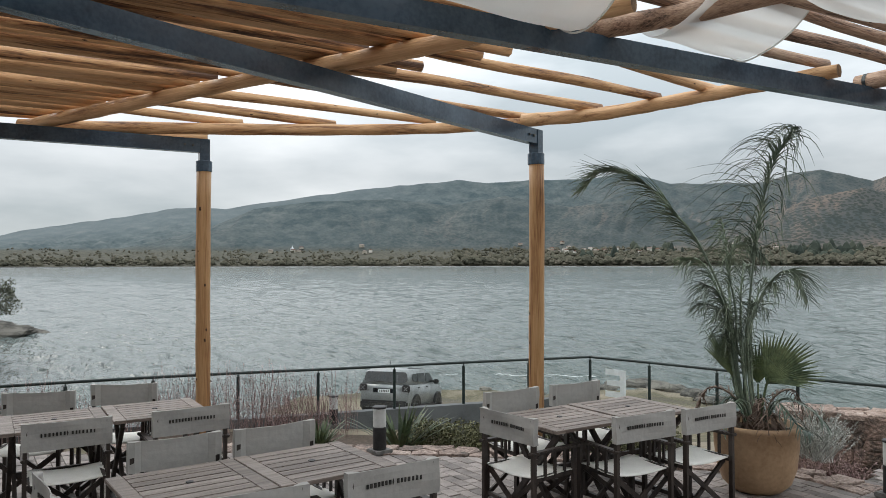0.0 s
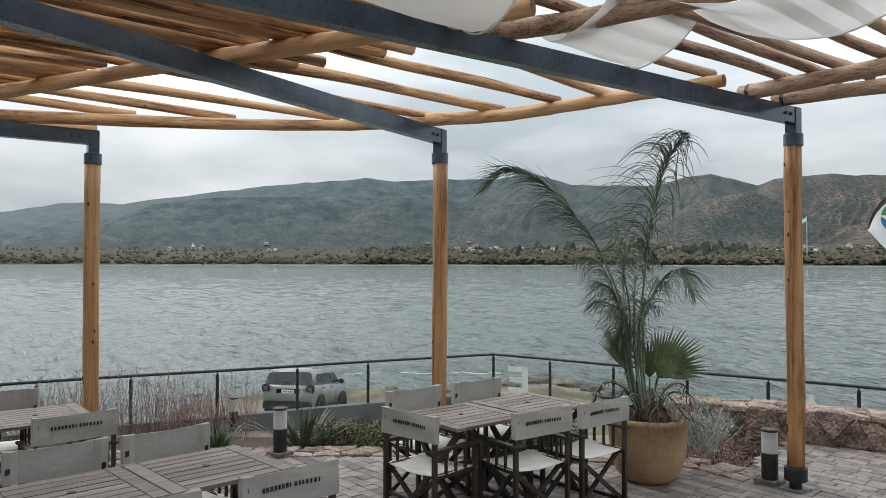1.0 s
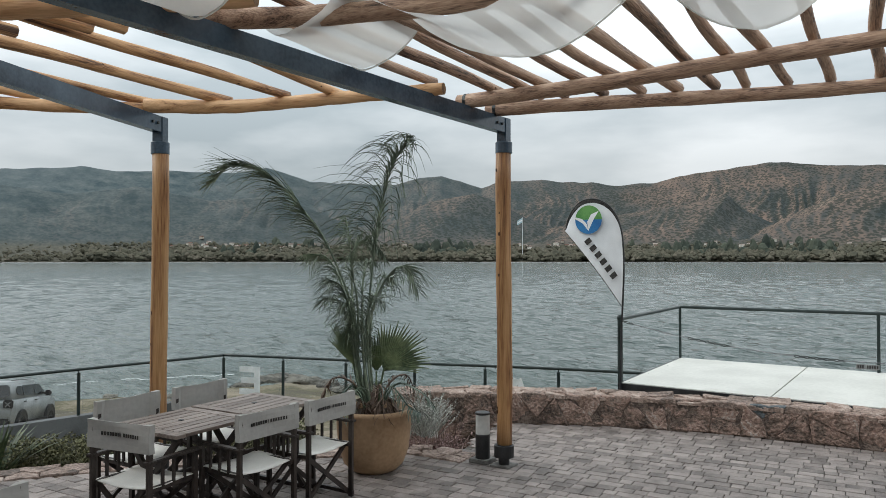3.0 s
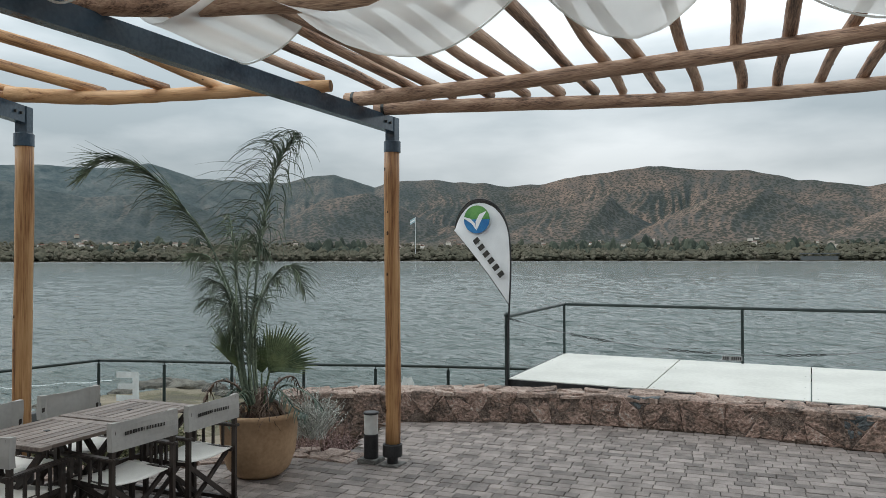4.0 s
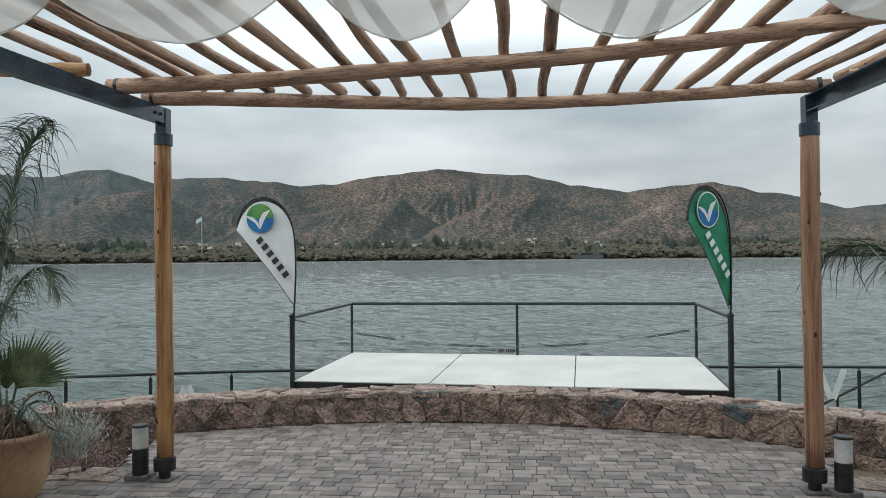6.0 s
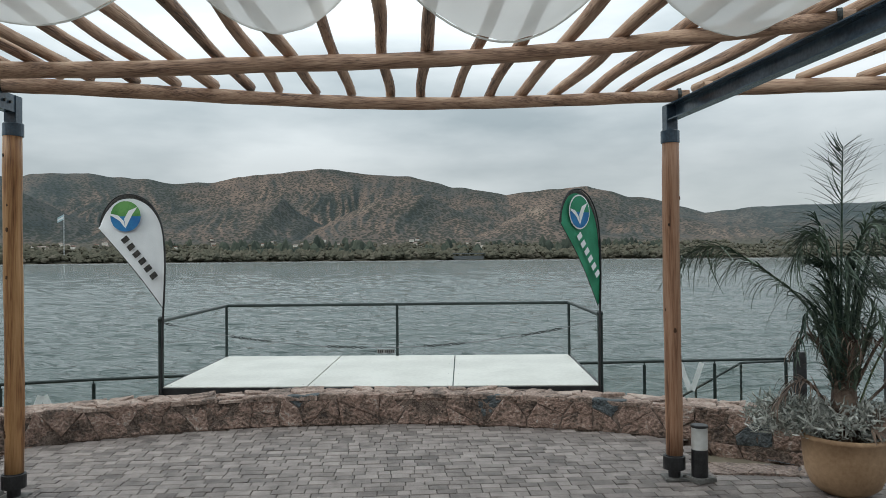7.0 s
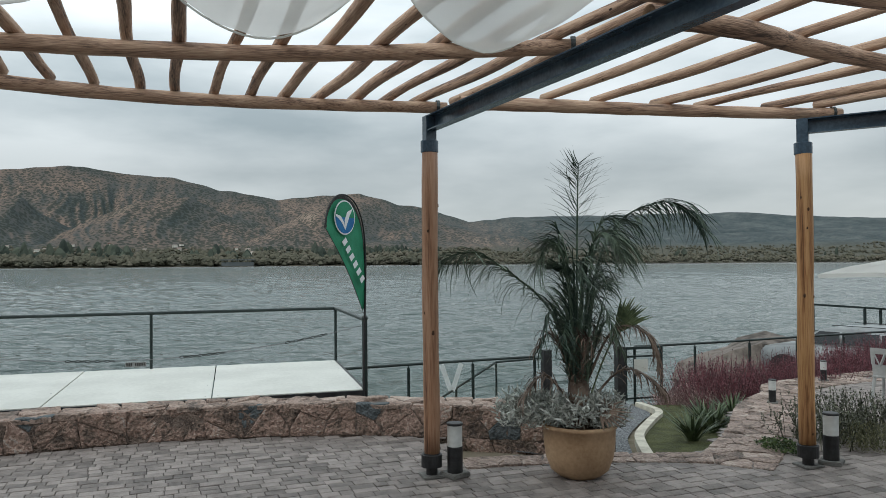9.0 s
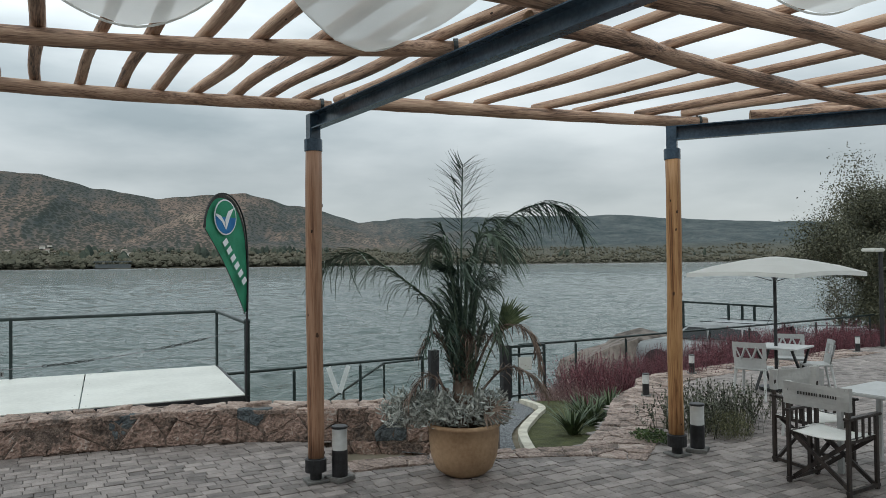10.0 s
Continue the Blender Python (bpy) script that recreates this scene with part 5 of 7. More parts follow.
platform = thing("platform", "raised white-boarded platform with a dark metal edge over the shore", "platform")
wid = (ST_YL - ST_YR) / 3
for k in range(3):
    part("deck_board", deck_box(((ST_X0 + ST_X1) / 2, ST_YL - wid * (k + 0.5), ST_Z - 0.012), (ST_X1 - ST_X0, wid - 0.016, 0.024), 0.003), M_WHITE, platform, "white deck board")
part("edge_beam", deck_box((ST_X0 - 0.012, ST_MID, ST_Z - 0.055), (0.05, ST_YL - ST_YR + 0.06, 0.09), 0.004), M_BLACK, platform, "black steel edge")
part("edge_beam", deck_box((ST_X1 + 0.012, ST_MID, ST_Z - 0.055), (0.05, ST_YL - ST_YR + 0.06, 0.09), 0.004), M_BLACK, platform)
for y in (ST_YL + 0.02, ST_YR - 0.02):
    part("edge_beam", deck_box(((ST_X0 + ST_X1) / 2, y, ST_Z - 0.055), (ST_X1 - ST_X0, 0.04, 0.09), 0.004), M_BLACK, platform)
for x in (ST_X0 + 0.3, ST_X1 - 0.3):
    for y in (ST_YL - 0.3, ST_MID, ST_YR + 0.3):
        part("leg", bar(bmesh.new(), (x, y, -4.6), (x, y, ST_Z - 0.03), 0.12), M_STEEL, platform)
# Screws near the edges of each board.
for k in range(3):
    for x in (ST_X0 + 0.12, ST_X0 + 0.95, ST_X0 + 1.9, ST_X1 - 0.12):
        for y in (ST_YL - wid * k - 0.07, ST_YL - wid * (k + 1) + 0.07):
            part("screw", lathe(bmesh.new(), [(0.007, ST_Z - 0.002), (0.007, ST_Z + 0.0015)], 8), M_BRASS, platform, at=pose(x, splay(x, y), 0))
platform_rail = thing("platform_railing", "dark green metal railing round the platform with corner posts", "railing")
XB, YBL, YBR = ST_X1 - 0.045, splay(ST_X1, ST_YL) - 0.005, splay(ST_X1, ST_YR) - 0.005
for x, y, top, r in ((ST_X0 + 0.02, ST_YL + 0.02, 1.18, 0.034), (ST_X0 + 0.03, ST_YR - 0.015, 1.215, 0.034), (XB, YBL, 1.195, 0.022), (XB, 0.968, 1.20, 0.022), (XB, YBR, 1.205, 0.022)):
    part("post", tube(bmesh.new(), [(x, y, ST_Z - (0.25 if r > 0.03 else 0)), (x, y, top)], r, 12), M_RAIL, platform_rail)
for x, y, top in ((ST_X0 + 0.02, ST_YL + 0.02, 1.18), (ST_X0 + 0.03, ST_YR - 0.015, 1.215)):
    b = bmesh.new()
    bmesh.ops.create_uvsphere(b, u_segments=14, v_segments=8, radius=0.042)
    part("ball_cap", b, M_RAIL, platform_rail, "", True, pose(x, y, top + 0.025))
rail_pts = [(ST_X0 + 0.02, ST_YL + 0.02, 1.185), (XB, YBL, 1.195), (XB, 0.968, 1.20), (XB, YBR, 1.207), (ST_X0 + 0.03, ST_YR - 0.015, 1.222)]
for a, b_ in zip(rail_pts, rail_pts[1:]):
    part("handrail", tube(bmesh.new(), [a, b_], 0.024, 12), M_RAIL, platform_rail)

chain = thing("chain", "sagging dark metal chain across the platform front with a small sign", "chain")
CH = []
for i in range(109):
    s = i / 108
    CH.append(Vector((ST_X0 + 0.04, ST_YL + (ST_YR - ST_YL) * s, 1.16 - 0.325 * (1 - (2 * s - 1) ** 2))))
link_mesh = None
for i in range(108):
    d = CH[i + 1] - CH[i]
    if link_mesh is None:
        b = bmesh.new()
        ring = [(0.031 * math.cos(a), 0.013 * math.sin(a), 0) for a in np.linspace(0, 2 * math.pi, 13)]
        tube(b, ring, 0.0050, 5, False)
        link_mesh = mesh_of(b, "link", M_BRASS, True)
        b = bmesh.new()
        tube(b, [(x, y * 0.4, 0) for x, y, _ in ring], 0.0022, 4, False)
        pale_link = mesh_of(b, "link", M_RIM, True)
    ob = new("link", link_mesh if (i + 7) % 24 < 10 else pale_link)
    ob.matrix_basis = along(CH[i], CH[i + 1]) @ pose(d.length / 2, 0, 0, 90 * (i % 2) + 20)
    ob.parent = chain
sign = part("tag_sign", box(bmesh.new(), (0, 0, -0.045), (0.012, 0.225, 0.055), bevel=0.003), M_WALLPALE, chain, "small grey hanging sign with dark lettering", at=pose(ST_X0 + 0.03, 0.875, 0.835))
for k in range(9):
    if k != 3:
        part("word_bar", box(bmesh.new(), (-0.0075, 0.092 - 0.023 * k, -0.045), (0.002, 0.014, 0.034)), M_PRINT, sign)


def make_flag(cloth, at, label):
    """A teardrop flag in the y-z plane, its pole at y = 0 and the sail towards +y; z from the ground."""
    flag = thing("teardrop_flag", label, "flag", at, "teardrop flags by the platform")
    pole = [(0, 0, -0.25), (0, -0.02, 0.9), (0, -0.05, 1.53), (0, -0.06, 1.82), (0, -0.055, 2.10), (0, -0.03, 2.34), (0, 0.035, 2.535), (0, 0.15, 2.685), (0, 0.30, 2.765), (0, 0.44, 2.775), (0, 0.56, 2.735), (0, 0.665, 2.63), (0, 0.73, 2.51), (0, 0.765, 2.37)]
    line = smooth_line(pole, 60)
    part("pole", tube(bmesh.new(), line, [0.014 - 0.008 * i / 59 for i in range(60)], 8), M_BLACK, flag, "", True)
    # The sail: between the bent pole and the hollow lower edge, with a dark sleeve along the pole.
    top = [p for p in line if p.z > 1.34]
    n, m = len(top), 12
    b = bmesh.new()
    tip, foot = Vector((0, 0.765, 2.35)), Vector((0, -0.035, 1.33))
    grid = []
    for i, p in enumerate(top):
        s = i / (n - 1)
        q = foot + (tip - foot) * s + Vector((0, -0.012, 0.026)) * math.sin(math.pi * s)
        wide = max((q - p).length, 0.001)
        sleeve = min((0.012 + 0.040 * min(1.0, s / 0.45)) / wide, 0.5)
        hem = max(1 - 0.012 / wide, sleeve + 0.1)
        cols = [0.0, sleeve] + [sleeve + (hem - sleeve) * k / (m - 3) for k in range(1, m - 2)] + [1.0]
        grid.append([b.verts.new(p.lerp(q, f) + Vector((0.025 * math.sin(3 * s + 2.5 * f), 0, 0))) for f in cols])
    for i in range(n - 1):
        for k in range(len(cols) - 1):
            f = b.faces.new((grid[i][k], grid[i + 1][k], grid[i + 1][k + 1], grid[i][k + 1]))
            f.smooth = True
            if k == 0 or k == len(cols) - 2:
                f.material_index = 1
    sail = part("sail", b, [cloth, M_PRINT], flag, "")
    sol = sail.modifiers.new("thickness", "SOLIDIFY")
    sol.thickness = 0.004
    return flag, sail


def flag_print(flag, side, letters, ring):
    """The round emblem and a word as plain bars, on the sail's near face."""
    x = side
    c = Vector((x, 0.415, 2.50))
    def fan(loop, mat, name, off):
        b = bmesh.new()
        b.faces.new([b.verts.new((x + off * (1 if side > 0 else -1), p[0], p[1])) for p in loop])
        return part(name, b, mat, flag)
    def circle(r, a0, a1, n=28):
        return [(c.y + r * math.cos(a), c.z + r * math.sin(a)) for a in np.linspace(a0, a1, n)]
    if ring:
        fan(circle(0.207, 0, 2 * math.pi), M_FLAGWHITE, "emblem_ring", 0.004)
    fan(circle(0.19, 0, math.pi), M_FLAGGREEN if ring else M_LOGOGREEN, "emblem_upper", 0.008)
    fan(circle(0.19, math.pi, 2 * math.pi), M_LOGOBLUE, "emblem_lower", 0.008)
    v = [(c.y, c.z - 0.15), (c.y + 0.075, c.z - 0.055), (c.y + 0.187, c.z + 0.015), (c.y + 0.185, c.z + 0.035), (c.y + 0.09, c.z + 0.012), (c.y + 0.02, c.z - 0.06)]
    fan(v, M_FLAGWHITE, "emblem_leaf", 0.012)
    fan([(c.y, c.z - 0.15), (c.y + 0.015, c.z - 0.03), (c.y - 0.04, c.z + 0.07), (c.y - 0.15, c.z + 0.115), (c.y - 0.085, c.z + 0.02), (c.y - 0.05, c.z - 0.05)][::-1], M_FLAGWHITE, "emblem_leaf", 0.012)
    a, e = Vector((0.455, 2.255)), Vector((0.03, 1.715))
    d = (e - a) / 6
    t, nrm = d.normalized(), Vector((-d.y, d.x)).normalized()
    for k in range(6):
        o = a + d * (k + 0.5)
        w, h = d.length * 0.30, 0.046
        fan([tuple(o + t * i * w + nrm * j * h) for i, j in ((-1, -1), (1, -1), (1, 1), (-1, 1))], letters, "word_bar", 0.008)


flag_a, sail_a = make_flag(M_FLAGWHITE, pose(ST_X0 - 0.05, ST_YL + 0.0, 0.0, 0, 0, 0), "white teardrop flag with round green and blue emblem")
flag_print(flag_a, -0.03, M_PRINT, False)
flag_b, sail_b = make_flag(M_FLAGGREEN, pose(ST_X0 - 0.05, ST_YR + 0.02, -0.02, 0, 0, 45), "green teardrop flag with round emblem in a white ring")
flag_print(flag_b, -0.03, M_FLAGWHITE, True)


# ---- railings along the shore ----
def fence_line(points, n):
    return smooth_line([(*p, 0) for p in points], n)


FENCE_A = [(-3.2, 12.9), (1.8, 12.62), (5.0, 12.1), (7.05, 11.8), (9.62, 11.33)]
FENCE_B = [(9.62, 11.33), (10.02, 10.2), (10.76, 7.8), (11.6, 5.4), (12.15, 3.0), (12.7, 0.0), (13.15, -3.3), (13.38, -5.6)]
FENCE_C = [(13.40, -7.7), (13.50, -9.6), (13.8, -12.0), (14.35, -17.1), (15.3, -23.0)]


def build_fence(points, spacing, rail_z, label, glass):
    fence = thing("fence", label, "fence", group="railings along the shore")
    fine = fence_line(points, 160)
    cum = [0.0]
    for p, q in zip(fine, fine[1:]):
        cum.append(cum[-1] + (q - p).length)
    count = max(1, round(cum[-1] / spacing))
    spots = []
    for k in range(count + 1):
        want = cum[-1] * k / count
        i = min(range(len(cum)), key=lambda j: abs(cum[j] - want))
        spots.append(fine[i])
    part("handrail", tube(bmesh.new(), [p + Vector((0, 0, rail_z - 0.02)) for p in fine[::4] + [fine[-1]]], 0.024, 10), M_RAIL, fence, "", True)
    for p in spots:
        low = min(on_ground(p.x, p.y), rail_z - 0.72)
        post = part("post", tube(bmesh.new(), [(p.x, p.y, low - 0.1), (p.x, p.y, rail_z - 0.075)], 0.027, 10), M_RAIL, fence)
        part("pin", tube(bmesh.new(), [(p.x, p.y, rail_z - 0.075), (p.x, p.y, rail_z - 0.02)], 0.010, 8), M_RAIL, post)
    if glass:
        for p, q in zip(spots, spots[1:]):
            d = (q - p).normalized()
            a, c = p + d * 0.06, q - d * 0.06
            b = bmesh.new()
            bar(b, (a.x, a.y, rail_z - 0.40), (c.x, c.y, rail_z - 0.40), 0.008, 0.60)
            pane = part("glass_pane", b, M_GLASS, fence, "clear glass pane")
            pane.visible_shadow = False
    return fence, spots


FEN_A, SP_A = build_fence(FENCE_A, 1.32, 0.20, "dark green metal railing with glass panes above the bank", True)
FEN_B, SP_B = build_fence(FENCE_B, 1.22, 0.20, "dark green metal railing with glass panes and white letters", True)
FEN_C, SP_C = build_fence(FENCE_C, 1.35, 0.30, "dark green metal railing beside burgundy shrubs", False)


def flat_stroke(p, q, w):
    b = bmesh.new()
    p, q = Vector((0, *p)), Vector((0, *q))
    side = (q - p).normalized().cross(Vector((1, 0, 0))) * w / 2
    lo = [b.verts.new(v + Vector((-0.012, 0, 0))) for v in (p - side, q - side, q + side, p + side)]
    hi = [b.verts.new(v + Vector((-0.006, 0, 0))) for v in (p - side, q - side, q + side, p + side)]
    for k in range(4):
        b.faces.new((lo[k], lo[(k + 1) % 4], hi[(k + 1) % 4], hi[k]))
    b.faces.new(lo)
    b.faces.new(hi[::-1])
    return b


def glass_letter(a, turn, strokes, name):
    """A white letter on the railing's glass, of flat strokes in the y-z plane."""
    letter = thing(name, "white vinyl letter on the railing glass", "letter", a @ pose(0, 0, 0, 0, 0, turn), "letters on the railing")
    for k, (p, q, w) in enumerate(strokes):
        part("stroke", flat_stroke(p, q, w), M_LETTER, letter)
    return letter


glass_letter(pose(9.80, 10.83, -0.53), 18, (((-0.17, 0.0), (-0.17, 0.52), 0.12), ((-0.11, 0.055), (0.20, 0.055), 0.11), ((-0.11, 0.265), (0.17, 0.265), 0.10), ((-0.11, 0.465), (0.20, 0.465), 0.11)), "letter")
glass_letter(pose(11.36, 6.05, -0.53), 18, (((-0.21, 0.0), (-0.02, 0.52), 0.10), ((0.21, 0.0), (0.02, 0.52), 0.10), ((-0.12, 0.16), (0.12, 0.16), 0.08)), "letter")
glass_letter(pose(13.1, -3.90, -0.30), 8, (((-0.02, 0.0), (-0.19, 0.46), 0.09), ((0.02, 0.0), (0.19, 0.46), 0.09)), "letter")

# Grey plinth wall under the railing.
b = bmesh.new()
pl = fence_line(FENCE_A, 24)
rows = []
for p, q in zip(pl, pl[1:] + [pl[-1] + (pl[-1] - pl[-2])]):
    nrm = Vector((-(q - p).y, (q - p).x, 0)).normalized() * 0.09
    rows.append([b.verts.new(p - nrm + Vector((0, 0, -1.5))), b.verts.new(p - nrm + Vector((0, 0, -0.56))), b.verts.new(p + nrm + Vector((0, 0, -0.56))), b.verts.new(p + nrm + Vector((0, 0, -1.5)))])
for r, s in zip(rows, rows[1:]):
    for k in range(3):
        b.faces.new((r[k], s[k], s[k + 1], r[k + 1]))
b.faces.new(rows[0])
b.faces.new(rows[-1][::-1])
bmesh.ops.recalc_face_normals(b, faces=b.faces)
single("plinth_wall", b, M_WALLGREY, "low dark grey rendered plinth wall under the railing", "wall", kind="structure")

# Gate at the path's end and the stair rail beyond it.
gate = thing("garden_gate", "dark metal garden gate standing open between square posts", "gate")
for y in (-5.82, -7.35):
    z = on_ground(13.3, y)
    part("gate_post", box(bmesh.new(), (13.35, y, (z - 0.1 + 0.30) / 2), (0.16, 0.16, 0.40 - z), bevel=0.006), M_BLACK, gate)
leaf = part("gate_leaf", box(bmesh.new(), (13.33, -7.83, 0.26), (0.04, 0.86, 0.05)), M_RAIL, gate, "closed side panel of the gate")
for y in (-7.46, -8.24):
    part("gate_bar", bar(bmesh.new(), (13.33, y, -0.74), (13.33, y, 0.26), 0.045), M_RAIL, leaf)
for z in (0.10, -0.70):
    part("gate_rail", box(bmesh.new(), (13.33, -7.83, z), (0.035, 0.80, 0.035)), M_RAIL, leaf)
part("gate_sign", box(bmesh.new(), (13.30, -7.78, -0.08), (0.012, 0.30, 0.26), bevel=0.003), M_WHITE, gate, "small white notice")
stair_rail = thing("stair_rail", "sloping dark metal handrail of the steps to the water", "handrail")
part("handrail", tube(bmesh.new(), [(14.1, -3.6, -0.84), (14.1, -5.11, 0.01), (14.1, -6.16, 0.05)], 0.022, 10), M_RAIL, stair_rail, "", True)
for x, y, z in ((14.1, -5.11, 0.01), (14.1, -6.14, 0.05), (14.1, -4.3, -0.45)):
    part("post", tube(bmesh.new(), [(x, y, z - 1.2), (x, y, z)], 0.022, 8), M_RAIL, stair_rail)
ramp = thing("ramp_frame", "tall dark metal guard frame down by the beach", "railing")
for a, c in (((17.0, -15.3, -2.0), (17.0, -15.3, 0.73)), ((17.0, -15.3, 0.73), (17.0, -19.0, 0.45)), ((17.0, -15.3, -0.05), (17.0, -19.0, -0.35)), ((17.0, -17.05, -2), (17.0, -17.05, 0.58)), ((17.0, -17.6, -2), (17.0, -17.6, 0.55)), ((17.0, -18.1, -2), (17.0, -18.1, 0.51)), ((17.0, -19.0, -2), (17.0, -19.0, 0.45))):
    part("frame_bar", bar(bmesh.new(), a, c, 0.055), M_RAIL, ramp)


# ---- path, kerb and lawn ----
def ribbon(line, left, right, lift, n=40):
    b = bmesh.new()
    pts = smooth_line([(*p, 0) for p in line], n)
    rows = []
    for i, p in enumerate(pts):
        d = (pts[min(i + 1, n - 1)] - pts[max(i - 1, 0)]).normalized()
        s = Vector((-d.y, d.x, 0))
        row = []
        for k in range(5):
            q = p + s * (left + (right - left) * k / 4)
            row.append(b.verts.new((q.x, q.y, on_ground(q.x, q.y) + lift)))
        rows.append(row)
    for r, t in zip(rows, rows[1:]):
        for k in range(4):
            b.faces.new((r[k], r[k + 1], t[k + 1], t[k]))
    bmesh.ops.recalc_face_normals(b, faces=b.faces)
    return b


KERB = [(7.5, -4.33), (8.36, -4.76), (8.95, -5.10), (9.72, -5.68), (10.65, -6.42), (11.19, -6.81), (11.78, -7.03), (12.3, -7.10)]
single("path", ribbon([(x + 0.1, y + 0.1) for x, y in KERB], 0.0, 1.25, 0.035), M_GRAVEL, "grey gravel path curving to the gate", "path", kind="structure")
single("lawn", ribbon(KERB, -1.6, 0.0, 0.03), M_LAWN, "small patch of lawn beside the path", "lawn", kind="structure")
b = bmesh.new()
kp = smooth_line([(*p, 0) for p in KERB], 40)
rows = []
for i, p in enumerate(kp):
    d = (kp[min(i + 1, 39)] - kp[max(i - 1, 0)]).normalized()
    s = Vector((-d.y, d.x, 0)) * 0.058
    z = on_ground(p.x, p.y)
    rows.append([b.verts.new(q) for q in ((p.x - s.x, p.y - s.y, z - 0.1), (p.x - s.x, p.y - s.y, z + 0.09), (p.x + s.x, p.y + s.y, z + 0.09), (p.x + s.x, p.y + s.y, z - 0.1))])
for r, t in zip(rows, rows[1:]):
    for k in range(3):
        b.faces.new((r[k], r[k + 1], t[k + 1], t[k]))
b.faces.new(rows[0])
b.faces.new(rows[-1][::-1])
bmesh.ops.recalc_face_normals(b, faces=b.faces)
single("kerb", b, M_KERB, "pale concrete kerb snaking along the gravel path", "kerb", kind="structure")
single("planting_bed", ribbon([(1.0, 10.6), (4.0, 9.9), (6.0, 8.6), (7.6, 6.6)], -1.0, 1.2, 0.03), M_SOIL, "dark planted soil below the terrace edge", "planting bed", kind="structure")


# ---- planting ----
def leaf_cloud(name, n, shape, leaf, mats, rng, stems=0, upright=0.0):
    """A shrub of many small leaves, with a few stems; base at z = 0. shape: x, y half widths and height."""
    verts, faces = [], []
    rx, ry, h = shape
    for _ in range(n):
        while True:
            p = Vector((rng.uniform(-1, 1), rng.uniform(-1, 1), rng.uniform(0, 1)))
            if p.x * p.x + p.y * p.y + (p.z - 0.35) ** 2 * 1.6 < 1 and rng.random() < 0.35 + 0.65 * p.length:
                break
        bump = 1 + 0.25 * noise.noise(p * 2.3)
        c = Vector((p.x * rx, p.y * ry, p.z * h)) * bump
        d = Vector((rng.uniform(-1, 1), rng.uniform(-1, 1), rng.uniform(-0.5, 1) + upright)).normalized()
        w = d.cross(Vector((rng.uniform(-1, 1), rng.uniform(-1, 1), rng.uniform(-1, 1)))).normalized()
        L, W = leaf[0] * rng.uniform(0.6, 1.4), leaf[1] * rng.uniform(0.7, 1.3)
        i = len(verts)
        verts += [tuple(c), tuple(c + d * L * 0.5 + w * W), tuple(c + d * L), tuple(c + d * L * 0.5 - w * W)]
        faces.append((i, i + 1, i + 2, i + 3))
    return poly_mesh(name, verts, faces, mats)


def stalks(name, n, spread, h, leaf, mats, rng, lean=0.25, tuft=6):
    """A clump of thin upright stalks with small seed heads."""
    verts, faces = [], []
    for _ in range(n):
        a, r = rng.uniform(0, 6.28), spread * math.sqrt(rng.random())
        p = Vector((r * math.cos(a), r * math.sin(a), -0.05))
        d = Vector((rng.gauss(0, lean), rng.gauss(0, lean), 1)).normalized()
        L = h * rng.uniform(0.55, 1.1)
        s = d.cross(Vector((math.cos(a), math.sin(a), 0.2))).normalized() * leaf
        i = len(verts)
        q = p + d * L
        verts += [tuple(p - s), tuple(p + s), tuple(q + s * 0.4), tuple(q - s * 0.4)]
        faces.append((i, i + 1, i + 2, i + 3))
        for k in range(tuft):
            c = p + d * L * rng.uniform(0.45, 1.02)
            e = Vector((rng.gauss(0, 1), rng.gauss(0, 1), rng.gauss(0.4, 1))).normalized()
            w = e.cross(d).normalized() * leaf * 1.6
            m = len(verts)
            t = leaf * 6
            verts += [tuple(c), tuple(c + e * t * 0.5 + w), tuple(c + e * t), tuple(c + e * t * 0.5 - w)]
            faces.append((m, m + 1, m + 2, m + 3))
    return poly_mesh(name, verts, faces, mats)


prng = random.Random(33)


def plant(name, label, category, data, at, group=""):
    ob = new(name, data)
    ob.matrix_basis = at
    return tagged(ob, label, category, group)


burg = [stalks("burgundy_shrub", 230, 0.62, 0.84, 0.0046, M_BURG, prng, 0.30, 15) for _ in range(3)]
for k in range(52):
    s = k / 51
    x = 11.7 + 2.3 * s + prng.uniform(-1.1, 0.9)
    y = -8.3 - 13.9 * s + prng.uniform(-0.5, 0.5)
    plant("burgundy_shrub", "wine-red feathery shrub in the bed along the railing", "shrub", burg[k % 3], pose(x, y, on_ground(x, y) - 0.05, 0, 0, prng.uniform(0, 360)) @ Matrix.Diagonal((1, 1, prng.uniform(0.8, 1.25), 1)), "burgundy shrubs")
russ = [stalks("russet_grass", 78, 0.7, 0.84, 0.0036, M_RUSSET, prng, 0.22, 18) for _ in range(3)]
for k in range(26):
    x = -2.6 + 7.2 * prng.random() ** 1.25
    y = 10.9 + 1.2 * prng.random() - 0.05 * x
    plant("russet_grass", "dry russet grass clump with fine seed heads by the railing", "grass", russ[k % 3], pose(x, y, on_ground(x, y), 0, 0, prng.uniform(0, 360)) @ Matrix.Diagonal((1, 1, prng.uniform(0.8, 1.35), 1)), "russet grasses")
M_HEDGE = shade("clipped_hedge_leaf", (0.060, 0.062, 0.032), (0.215, 0.215, 0.115), 7, 0.7, 0.1, 40, spread=0.5, island=True)
hedge = [leaf_cloud("hedge_clump", 5200, (0.42, 0.34, 0.44), (0.030, 0.012), M_HEDGE, prng) for _ in range(2)]
